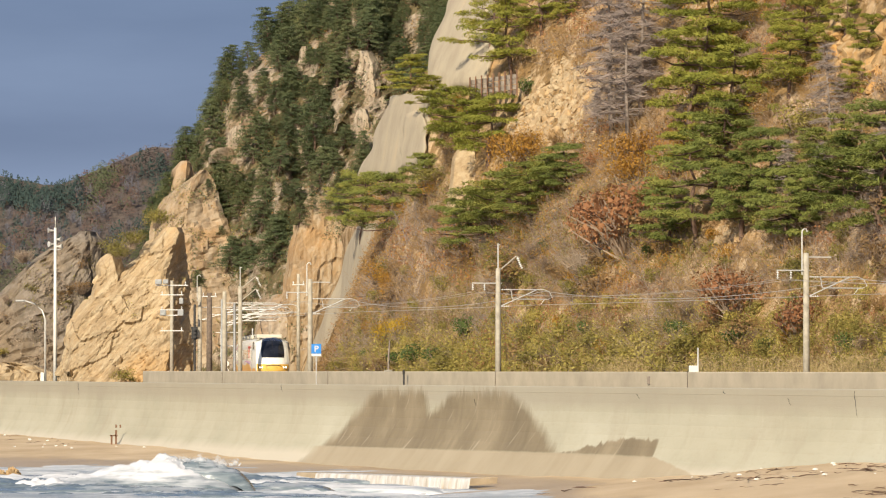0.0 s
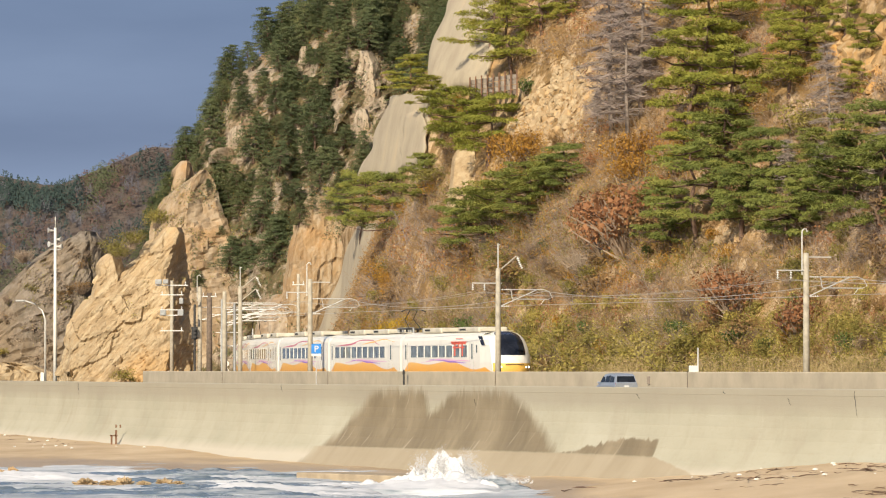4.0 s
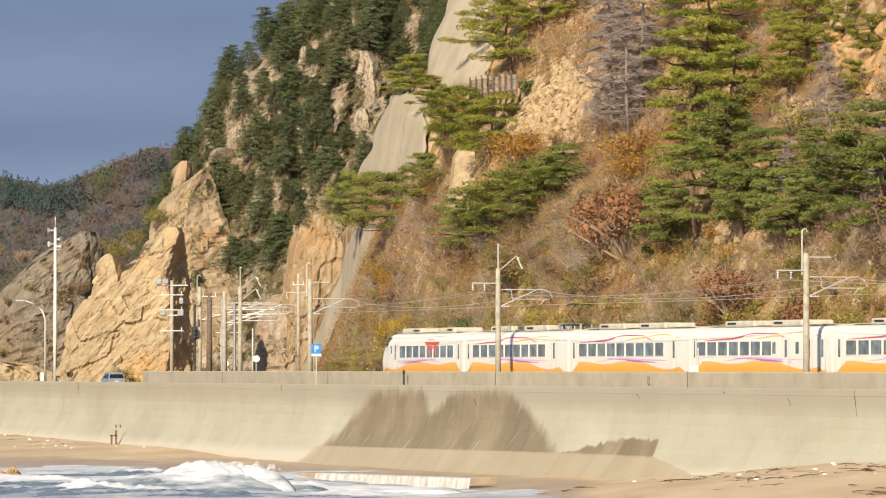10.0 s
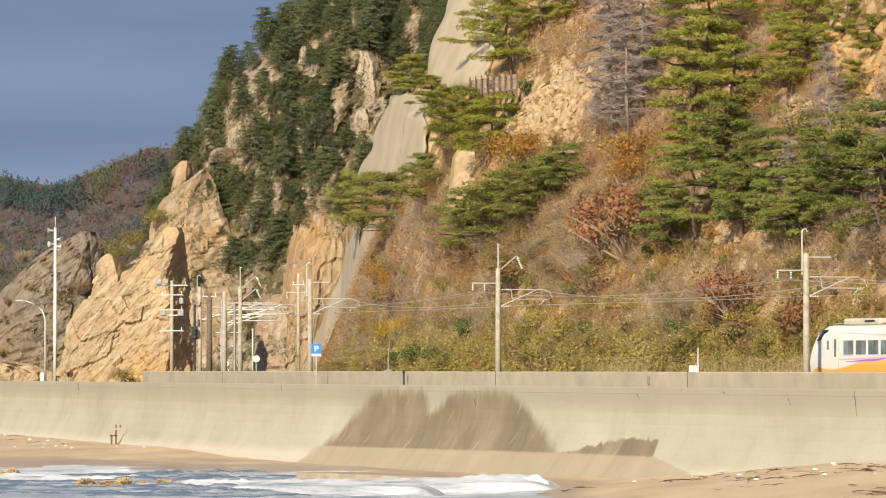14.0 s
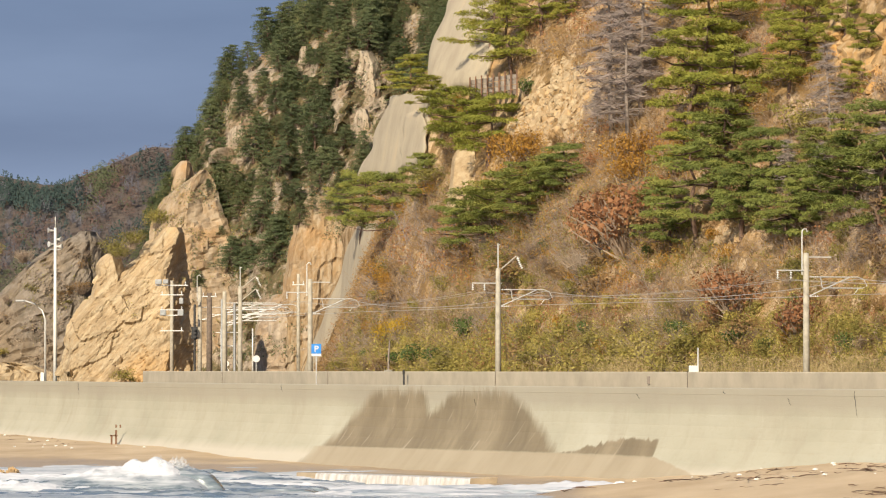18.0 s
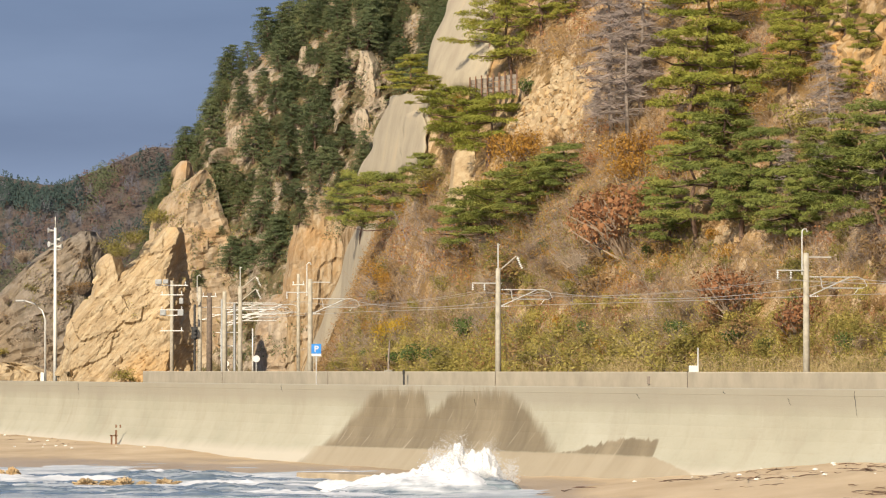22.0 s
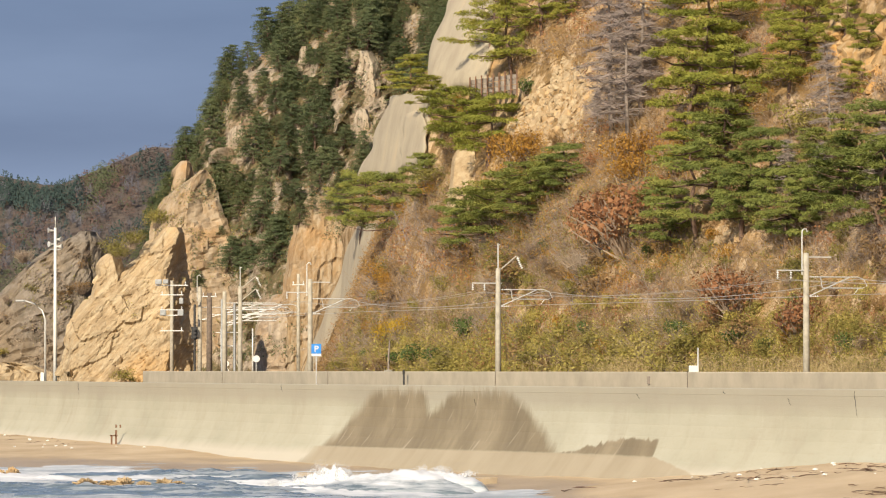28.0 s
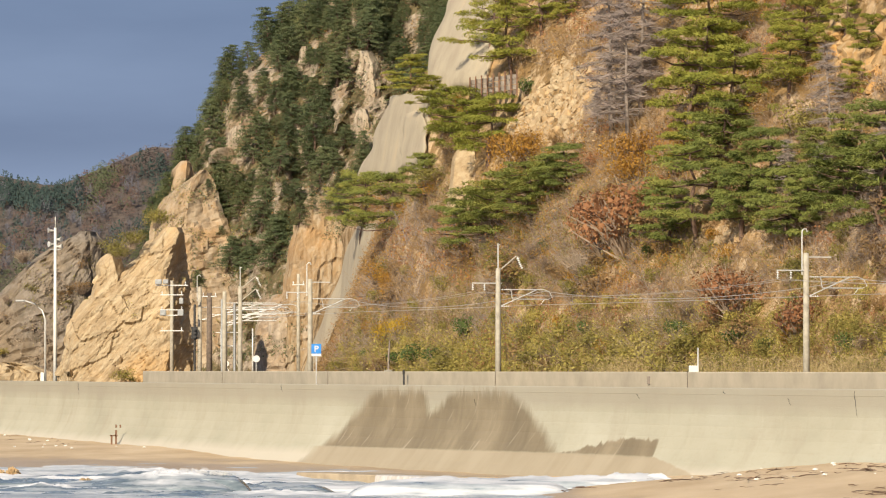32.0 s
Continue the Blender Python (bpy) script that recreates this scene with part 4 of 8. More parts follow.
def dead_template(seed, label):
    """A bare grey conifer five metres tall with whorls of drooping twigs."""
    rng = random.Random(seed)
    bm, lv = bmesh.new(), Leaves()
    tube(bm, [(0, 0, -0.5), (0.05, 0, 1.6), (-0.06, 0, 3.2), (0.02, 0, 5.0)], [0.11, 0.08, 0.05, 0.02], 6)
    for i in range(46):
        z = 0.8 + 4.1 * i / 45
        r = (1.75 * (1 - z / 5.6) + 0.2) * rng.uniform(0.6, 1.15)
        a = i * 2.4 + rng.uniform(-0.4, 0.4)
        p0, tip = Vector((0, 0, z)), Vector((math.cos(a) * r, math.sin(a) * r, z + rng.uniform(-0.25, 0.25)))
        tube(bm, [p0, p0.lerp(tip, 0.6) + Vector((0, 0, 0.08)), tip], [0.03, 0.02, 0.01], 4)
        for _ in range(95):
            q = p0.lerp(tip, rng.uniform(0.25, 1.0))
            lv.twig(q, q + Vector((rng.gauss(0, 0.26), rng.gauss(0, 0.26), rng.gauss(0.03, 0.15))), 0.010)
    return template("dead_tree", [("trunk", bm_mesh("trunk", bm, MAT["dead_wood"])), ("branchwork", leaf_mesh("branchwork", lv, MAT["twig_grey"]))], label, "tree")


def bare_template(seed, label):
    """A leafless broad tree three metres tall, white-barked, forked."""
    rng = random.Random(seed)
    bm = bmesh.new()

    def grow(p, d, length, r, depth):
        q = p + d * length * 0.5 + Vector((rng.uniform(-0.08, 0.08), rng.uniform(-0.08, 0.08), 0))
        e = q + (d + Vector((rng.uniform(-0.3, 0.3), rng.uniform(-0.3, 0.3), rng.uniform(-0.05, 0.2)))).normalized() * length * 0.5
        tube(bm, [p, q, e], [r, r * 0.8, r * 0.55], 5)
        if depth:
            for _ in range(3 if depth > 1 else 4):
                grow(e, (d + Vector((rng.gauss(0, 0.6), rng.gauss(0, 0.5), rng.gauss(0.15, 0.35)))).normalized(), length * rng.uniform(0.55, 0.8), r * 0.5, depth - 1)

    grow(Vector((0, 0, -0.3)), Vector((rng.uniform(-0.2, 0.2), 0, 1)).normalized(), 1.2, 0.055, 3)
    return template("bare_tree", [("trunk", bm_mesh("trunk", bm, MAT["dead_wood"]))], label, "tree")


PINE = {
    "light": [pine_template(11 + i, MAT["needles_light"], "spread", "sunlit yellow-green pine with level shelves of needles on the slope") for i in range(4)],
    "mid": [pine_template(31 + i, MAT["needles_mid"], "spread", "blue-green pine with spreading shelves on the rocky slope") for i in range(4)],
    "dark": [pine_template(51 + i, MAT["needles_dark"], "tall", "dark green pine clinging to the shaded cliff") for i in range(5)],
}
SHRUB = {
    "brown": [shrub_template(71 + i, MAT["leaf_brown"], "brown half-bare autumn shrub on the slope", 130, 420) for i in range(4)],
    "olive": [shrub_template(81 + i, MAT["leaf_olive"], "yellow-olive leafy shrub on the slope", 50, 1150, 0.75, 0.085) for i in range(3)],
    "russet": [shrub_template(91 + i, MAT["leaf_russet"], "russet oak shrub with dry autumn leaves", 90, 1100, 0.75, 0.08) for i in range(3)],
    "gold": [shrub_template(101 + i, MAT["leaf_gold"], "golden-orange autumn shrub on the slope", 60, 1100, 0.75, 0.075) for i in range(2)],
    "green": [shrub_template(111 + i, MAT["leaf_green"], "green leafy shrub among brown scrub", 40, 850) for i in range(2)],
    "yellow": [shrub_template(121, MAT["leaf_yellow"], "bright yellow autumn shrub beside the railway", 50, 1000, 0.75, 0.07)],
    "bare": [shrub_template(131 + i, MAT["leaf_brown"], "leafless tangle of grey-brown twigs", 170, 40, 0.9, 0.1, True) for i in range(3)],
}
DEAD = [dead_template(141 + i, "bare grey conifer with drooping dead twigs") for i in range(3)]
BARE = [bare_template(151 + i, "pale leafless tree with forked limbs") for i in range(3)]
veg = random.Random(5)


def plant(kind, hill, x, z, height, unit, group="", sx=1.0, sink=0.0, out=0.0):
    """Sets a plant of that height on a hill at x and height z. unit: the height of its template."""
    y, _ = hill_point(hill, x, z)
    k = height / unit
    m = pose(x, y - 0.2 * k - out, z - sink, veg.uniform(-4, 4), veg.uniform(-5, 5), veg.uniform(0, 360)) @ Matrix.Diagonal((k * sx, k * sx, k, 1))
    return put(veg.choice(kind), m, group)


plant(PINE["light"], "a", 5.0, 27.5, 6.9, 5.0, "pines on the slope")
plant(PINE["light"], "a", 3.4, 28.9, 4.6, 5.0, "pines on the slope")
plant(PINE["light"], "a", 1.6, 21.2, 6.4, 5.0, "pines on the slope", 1.1)
plant(PINE["light"], "a", 3.3, 20.8, 4.6, 5.0, "pines on the slope", 1.1)
plant(PINE["light"], "a", 0.7, 23.0, 4.6, 5.0, "pines on the slope")
plant(PINE["light"], "a", 8.9, 31.2, 2.9, 5.0, "pines on the slope")
plant(PINE["light"], "a", 7.3, 30.6, 3.7, 5.0, "pines on the slope")
plant(PINE["light"], "a", 16.5, 21.6, 6.8, 5.0, "pines on the slope", 0.95)

plant(PINE["light"], "a", 18.4, 26.2, 5.3, 5.0, "pines on the slope", 1.1)

plant(PINE["light"], "a", 22.3, 23.6, 5.5, 5.0, "pines on the slope")
plant(PINE["light"], "a", 18.7, 20.9, 5.5, 5.0, "pines on the slope")

plant(PINE["light"], "a", 23.7, 25.9, 4.0, 5.0, "pines on the slope")
plant(PINE["light"], "a", 15.9, 18.8, 4.5, 5.0, "pines on the slope", 1.1)
plant(PINE["light"], "a", 26.9, 25.7, 3.4, 5.0, "pines on the slope", 1.2)
plant(PINE["light"], "a", 25.9, 27.1, 2.5, 5.0, "pines on the slope")


plant(PINE["light"], "a", 22.3, 28.2, 3.0, 5.0, "pines on the slope")
plant(PINE["light"], "a", 24.6, 29.1, 3.0, 5.0, "pines on the slope")

plant(PINE["light"], "a", 25.7, 22.8, 2.1, 5.0, "pines on the slope")
plant(PINE["mid"], "a", -6.4, 16.4, 5.8, 5.0, "pines on the slope", 1.1)
plant(PINE["mid"], "a", -4.1, 15.2, 6.5, 5.0, "pines on the slope", 1.1)
plant(PINE["mid"], "a", -1.4, 18.0, 4.0, 5.0, "pines on the slope")
plant(PINE["mid"], "a", -7.5, 19.0, 2.8, 5.0, "pines on the slope", 1.1)
plant(PINE["mid"], "a", 1.9, 13.9, 4.9, 5.0, "pines on the slope", 1.1)
plant(PINE["mid"], "a", 3.8, 14.2, 5.6, 5.0, "pines on the slope", 1.25)
plant(PINE["mid"], "a", 6.2, 16.0, 4.3, 5.0, "pines on the slope", 1.2)
plant(PINE["mid"], "a", 8.5, 17.9, 3.1, 5.0, "pines on the slope", 1.2)
plant(PINE["mid"], "a", 7.3, 17.2, 3.5, 5.0, "pines on the slope")
plant(PINE["mid"], "a", 16.2, 14.1, 6.9, 5.0, "pines on the slope", 1.1)
plant(PINE["mid"], "a", 18.7, 14.0, 6.4, 5.0, "pines on the slope", 1.1)
plant(PINE["mid"], "a", 14.5, 13.1, 4.0, 5.0, "pines on the slope")
plant(PINE["mid"], "a", 17.4, 17.5, 5.1, 5.0, "pines on the slope")
plant(PINE["mid"], "a", 21.1, 13.1, 4.5, 5.0, "pines on the slope")
plant(PINE["mid"], "a", 13.6, 15.1, 3.0, 5.0, "pines on the slope")
plant(PINE["mid"], "a", 20.5, 16.1, 4.3, 5.0, "pines on the slope")
plant(PINE["mid"], "a", 26.3, 16.5, 4.8, 5.0, "pines on the slope", 1.2)
plant(PINE["mid"], "a", 24.4, 14.7, 5.1, 5.0, "pines on the slope", 1.1)
plant(PINE["mid"], "a", 25.4, 13.2, 5.0, 5.0, "pines on the slope")
plant(PINE["mid"], "a", 23.3, 17.3, 3.5, 5.0, "pines on the slope")
plant(PINE["mid"], "a", 22.4, 14.1, 3.5, 5.0, "pines on the slope")
plant(PINE["mid"], "a", 24.3, 18.3, 2.8, 5.0, "pines on the slope")
plant(DEAD, "a", 12.7, 21.6, 9.5, 5.0, "dead trees on the slope", 0.9)
plant(DEAD, "a", 11.7, 21.9, 5.8, 5.0, "dead trees on the slope")
plant(DEAD, "a", 13.6, 23.6, 6.2, 5.0, "dead trees on the slope")
plant(DEAD, "a", 23.1, 15.8, 4.2, 5.0, "dead trees on the slope")
plant(DEAD, "a", 21.5, 16.4, 3.9, 5.0, "dead trees on the slope")
plant(DEAD, "a", 24.2, 20.3, 3.2, 5.0, "dead trees on the slope")
plant(DEAD, "a", 26.2, 15.2, 3.0, 5.0, "dead trees on the slope")
plant(DEAD, "a", 10.8, 22.4, 3.5, 5.0, "dead trees on the slope")
plant(DEAD, "a", 12.7, 29.8, 3.6, 5.0, "dead trees on the slope")
plant(DEAD, "a", 14.3, 26.4, 4.3, 5.0, "dead trees on the slope")
plant(SHRUB["russet"], "a", 10.0, 14.1, 2.7, 1.7, "russet shrubs")
plant(SHRUB["russet"], "a", 11.0, 13.7, 3.6, 1.7, "russet shrubs", 1.1)
plant(SHRUB["russet"], "a", 12.2, 14.0, 3.0, 1.7, "russet shrubs")
plant(SHRUB["russet"], "a", 10.4, 19.8, 1.8, 1.7, "russet shrubs")
plant(SHRUB["russet"], "a", 18.2, 9.4, 1.9, 1.7, "russet shrubs", out=0.6)
plant(SHRUB["russet"], "a", 17.1, 9.0, 1.6, 1.7, "russet shrubs", out=0.6)
plant(SHRUB["russet"], "a", 10.5, 15.3, 2.3, 1.7, "russet shrubs")
plant(SHRUB["russet"], "a", 23.7, 29.4, 1.1, 1.7, "russet shrubs")
plant(SHRUB["russet"], "a", 3.5, 21.4, 1.2, 1.7, "russet shrubs")
plant(SHRUB["gold"], "a", 12.5, 18.7, 2.9, 1.7, "golden shrubs")
plant(SHRUB["gold"], "a", 12.2, 20.0, 1.9, 1.7, "golden shrubs")
plant(SHRUB["gold"], "a", 13.2, 19.5, 2.3, 1.7, "golden shrubs")
plant(SHRUB["gold"], "a", 5.5, 20.5, 2.2, 1.7, "golden shrubs")
plant(SHRUB["gold"], "a", 4.7, 21.2, 1.6, 1.7, "golden shrubs")
plant(SHRUB["gold"], "a", 6.3, 21.0, 1.6, 1.7, "golden shrubs")
plant(SHRUB["gold"], "a", -0.6, 19.0, 1.9, 1.7, "golden shrubs")
plant(SHRUB["gold"], "a", 7.0, 19.1, 1.2, 1.7, "golden shrubs")
plant(SHRUB["gold"], "a", 13.3, 18.3, 1.9, 1.7, "golden shrubs")
plant(SHRUB["yellow"], "a", -3.3, 8.2, 2.2, 1.7, "yellow shrubs", out=1.1)
plant(SHRUB["yellow"], "a", -4.3, 7.9, 1.9, 1.7, "yellow shrubs", out=1.1)
plant(SHRUB["yellow"], "a", -2.4, 8.6, 1.7, 1.7, "yellow shrubs", out=1.1)
plant(SHRUB["green"], "a", 6.0, 26.1, 1.6, 1.7, "green shrubs")
plant(SHRUB["green"], "a", 14.4, 8.1, 1.5, 1.7, "green shrubs", out=0.6)
plant(SHRUB["green"], "a", 15.0, 8.2, 1.3, 1.7, "green shrubs", out=0.6)
plant(SHRUB["green"], "a", -1.8, 6.4, 2.3, 1.7, "green shrubs", 1.3, out=1.2)
plant(SHRUB["green"], "a", -0.6, 6.3, 2.0, 1.7, "green shrubs", 1.3, out=1.2)
plant(SHRUB["green"], "a", -3.2, 6.3, 1.9, 1.7, "green shrubs", 1.2, out=1.2)
plant(SHRUB["green"], "a", 13.5, 13.3, 1.5, 1.7, "green shrubs")
plant(SHRUB["green"], "a", 6.9, 14.1, 1.2, 1.7, "green shrubs")
plant(BARE, "a", -2.1, 15.9, 3.8, 3.0, "bare trees")
plant(BARE, "a", -2.7, 15.5, 3.4, 3.0, "bare trees")
plant(BARE, "a", -7.9, 8.4, 2.7, 3.0, "bare trees")
plant(BARE, "a", 8.5, 9.5, 1.9, 3.0, "bare trees")
plant(BARE, "a", 3.0, 7.3, 2.4, 3.0, "bare trees")
plant(BARE, "a", 19.6, 10.3, 2.1, 3.0, "bare trees")
plant(BARE, "a", 13.4, 10.9, 2.2, 3.0, "bare trees")
plant(BARE, "a", 6.4, 8.4, 1.9, 3.0, "bare trees")

# the shaded headland: pines wherever the rock gives them hold

def on_rib(x, z):
    """Bare ribs of rock where no pine finds hold."""
    return -9.2 < x < -4.8 and 26.0 < z < 35.0 or -20.8 < x < -18.0 and 25.0 < z < 28.5


placed = []
tries = 0
while len(placed) < 165 and tries < 4000:
    tries += 1
    z = veg.uniform(12.0, 47.0)
    x = veg.uniform(hill_c_edge(z) - 0.2, 6.0)
    hold = noise.noise((x * 0.16, 40.0, z * 0.10)) + 0.5 * noise.noise((x * 0.4, 44.0, z * 0.3)) + (z - 27.0) * 0.035
    if hold < -0.28 or (x > -15 and z < 20) or on_rib(x, z) or min([9.0] + [math.hypot(x - a, (z - b) * 0.8) for a, b in placed]) < 1.15:
        continue
    placed.append((x, z))
    plant(PINE["dark"], "c", x, z, veg.uniform(2.6, 5.2), 5.0, "pines on the headland", veg.uniform(0.85, 1.2))
for i in range(56):
    z = veg.uniform(30.5, 40.0)
    x = veg.uniform(max(-16.0, hill_c_edge(z)), 2.0)
    if on_rib(x, z):
        continue
    plant(PINE["dark"], "c", x, z, veg.uniform(3.0, 5.0), 5.0, "pines on the headland", veg.uniform(0.85, 1.15))
for i in range(36):
    z = 18.0 + i * 0.72
    plant(PINE["dark"], "c", hill_c_edge(z) + veg.uniform(-0.3, 1.0), z, veg.uniform(2.4, 4.2), 5.0, "pines on the headland")

for x, z, h in ((-21.9, 16.3, 3.2), (-20.0, 15.4, 3.6), (-18.0, 15.4, 4.6), (-15.8, 15.4, 5.6), (-14.7, 16.9, 4.6), (-16.8, 19.1, 4.6), (-19.0, 20.1, 4.2), (-13.7, 21.2, 4.0),
                (-16.2, 22.2, 4.2), (-23.0, 22.6, 2.8), (-24.6, 22.6, 2.6), (-10.6, 24.6, 3.6), (-9.6, 22.8, 3.0), (-22.4, 11.8, 2.0), (-12.6, 26.4, 4.0), (-17.4, 12.6, 1.8)):
    plant(PINE["dark"], "c", x, z, h, 5.0, "pines on the headland", veg.uniform(0.95, 1.25))

# single shrubs over the near slope
KINDS = ["brown"] * 6 + ["olive"] * 5 + ["bare"] * 4 + ["gold", "gold", "green", "russet"]
for i in range(165):
    z = 4.2 + 30.0 * veg.random() ** 2.1
    x = veg.uniform(max(hill_a_edge(z) + 0.5, -8.5), 36.0)
    if bare_rock(x, z):
        continue
    low = z < 7.6
    kind = veg.choice(["olive", "olive", "olive", "brown", "green"]) if low else veg.choice(KINDS)
    plant(SHRUB[kind], "a", x, z, veg.uniform(0.9, 2.4), 1.7, "shrubs on the slope", veg.uniform(0.9, 1.3))


for i in range(60):
    x, z = veg.uniform(3.0, 38.0), 4.3 + 3.6 * veg.random()
    plant(SHRUB[veg.choice(["olive", "olive", "olive", "olive", "green"])], "a", x, z, veg.uniform(1.1, 2.0), 1.7, "shrubs on the slope", veg.uniform(1.0, 1.5))
for i in range(22):
    x, z = veg.uniform(-45.0, -34.0), veg.uniform(7.0, 17.5)
    k = veg.uniform(0.5, 0.9)
    put(veg.choice(SHRUB[veg.choice(["brown", "bare", "olive"])]), pose(x, 526.4 + (z - 6) * 0.35, z, 0, 0, veg.uniform(0, 360)) @ Matrix.Diagonal((k, k, k, 1)), "shrubs on the rocks")


# thicket that nobody could count: twigs and leaves over the whole slope
def thicket(name, count, leaf, seed, zlo, zhi, label, size, twig_share, pick):
    rng = random.Random(seed)
    lv = Leaves()
    made = 0
    while made < count:
        z = zlo + (zhi - zlo) * rng.random() ** 1.25
        x = rng.uniform(hill_a_edge(z) + 0.3, 40.0)
        if bare_rock(x, z) or not pick(x, z, rng):
            continue
        made += 1
        y, _ = hill_point("a", x, z)
        c = Vector((x, y - 0.15, z))
        r = rng.uniform(0.3, 0.75)
        for _ in range(13):
            d = Vector((rng.gauss(0, 0.7), rng.gauss(-0.3, 0.6), rng.gauss(0.45, 0.6)))
            p = c + d * r
            if rng.random() < twig_share:
                lv.twig(c + d * r * 0.1, p + d * r * 0.7, 0.014)
            else:
                lv.blade(p, (d + Vector((rng.gauss(0, 0.6), rng.gauss(0, 0.6), rng.gauss(0.2, 0.5)))).normalized(), size * rng.uniform(0.6, 1.5), rng, 1.15)
    ob = new(name, leaf_mesh(name, lv, leaf))
    return tagged(ob, label, "scrub", kind="stuff")


def stand(name, count, leaf, seed, zlo, zhi, label, share):
    """Shrubs too many to count, joined: uneven lobes of leaves on stems."""
    rng = random.Random(seed)
    lv = Leaves()
    for _ in range(count):
        z = zlo + (zhi - zlo) * rng.random() ** 1.5
        x = rng.uniform(max(hill_a_edge(z) + 0.6, -8.0), 38.0)
        if bare_rock(x, z):
            continue
        y, _ = hill_point("a", x, z)
        k = rng.uniform(0.5, 1.2)
        lobes = [(Vector((x + rng.uniform(-0.6, 0.6) * k, y - 0.2 - rng.uniform(0, 0.5) * k, z + rng.uniform(0.3, 0.9) * k)), rng.uniform(0.35, 0.65) * k) for _ in range(5)]
        for c, r in lobes:
            for _ in range(110):
                d = Vector((rng.gauss(0, 1), rng.gauss(-0.2, 1), rng.gauss(0.25, 1))).normalized()
                if rng.random() < share:
                    lv.twig(Vector((x, y, z)), c + d * r * 1.2, 0.014)
                else:
                    lv.blade(c + d * r * rng.uniform(0.6, 1.08), (d + Vector((rng.gauss(0, 0.5), rng.gauss(0, 0.5), rng.gauss(0.2, 0.5)))).normalized(), 0.088 * rng.uniform(0.6, 1.4), rng, 1.1)
    return tagged(new(name, leaf_mesh(name, lv, leaf)), label, "scrub", kind="stuff")


stand("scrub", 70, MAT["leaf_brown"], 201, 4.5, 26, "brown autumn scrub in dense clumps", 0.25)
stand("scrub", 85, MAT["leaf_olive"], 202, 4.3, 14, "olive-green scrub in dense clumps", 0.05)
stand("scrub", 70, MAT["leaf_lime"], 205, 5.4, 10.0, "yellow-green scrub in dense clumps along the slope's foot", 0.05)
stand("scrub", 40, MAT["twig_brown"], 203, 5.0, 22, "leafless grey-brown scrub in clumps", 0.8)
stand("scrub", 26, MAT["leaf_gold"], 204, 6.0, 28, "golden autumn scrub in clumps", 0.05)


def zone(x, z, shift):
    return noise.noise((x * 0.13, 60.0 + shift, z * 0.17)) + 0.4 * noise.noise((x * 0.5, 70.0 + shift, z * 0.5))


thicket("undergrowth", 8200, MAT["leaf_brown"], 1, 4.4, 33.0, "brown autumn scrub covering the slope", 0.10, 0.35, lambda x, z, r: zone(x, z, 0) > -0.35)
thicket("undergrowth", 4600, MAT["twig_brown"], 2, 5.0, 30.0, "grey-brown bare twigs covering the slope", 0.07, 0.9, lambda x, z, r: zone(x, z, 9) > -0.1)
thicket("undergrowth", 7200, MAT["leaf_olive"], 3, 4.2, 20.0, "olive and yellow-green scrub low on the slope", 0.09, 0.1, lambda x, z, r: z < 8.2 + 2.4 * r.random() or zone(x, z, 20) > 0.02)
thicket("undergrowth", 2600, MAT["leaf_gold"], 4, 6.0, 33.0, "golden dry leaves among the scrub", 0.10, 0.1, lambda x, z, r: zone(x, z, 33) > 0.12 and z > 9)
thicket("undergrowth", 5000, MAT["leaf_lime"], 6, 5.2, 11.0, "yellow-green scrub along the foot of the slope", 0.09, 0.1, lambda x, z, r: x > -7 and z < 7.0 + (2.8 if x > 3 else 1.0) * r.random() + 1.2 * zone(x, z, 60))
thicket("undergrowth", 1300, MAT["leaf_lime"], 8, 5.6, 9.6, "yellow-green grass and scrub beside the railway", 0.15, 0.35, lambda x, z, r: -5 < x < 16 and z < 7.4 + 1.6 * r.random())
thicket("undergrowth", 1500, MAT["twig_grey"], 7, 6.5, 17.0, "grey leafless twigs over the middle of the slope", 0.07, 0.95, lambda x, z, r: zone(x, z, 75) > 0.0)
thicket("undergrowth", 1500, MAT["leaf_russet"], 5, 6.0, 33.0, "russet leaves among the scrub", 0.12, 0.1, lambda x, z, r: zone(x, z, 47) > 0.2)

# reeds and dry grass along the foot of the slope
lv, rng = Leaves(), random.Random(8)
for i in range(9000):
    s = rng.uniform(-70, 62)
    n = 3.6 + 2.8 * rng.random()
    if noise.noise((s * 0.12, 3.0, 1.0)) + (s - 5) * 0.012 + rng.uniform(-0.3, 0.3) < 0.0:
        continue
    x, y, _ = track(s, n)
    h = rng.uniform(1.4, 2.7)
    base = Vector((x, y, 4.2))
    tip = base + Vector((rng.gauss(0.12, 0.2), rng.gauss(0, 0.2), h))
    lv.twig(base, tip, 0.022)
    if rng.random() < 0.6:
        lv.blade(tip - Vector((0, 0, 0.15)), (rng.gauss(0, 0.7), -1, 0.3), 0.13, rng, 2.0)
tagged(new("reeds", leaf_mesh("reeds", lv, MAT["dry_grass"])), "straw-coloured reeds with pale plumes beside the railway", "reeds", kind="stuff")

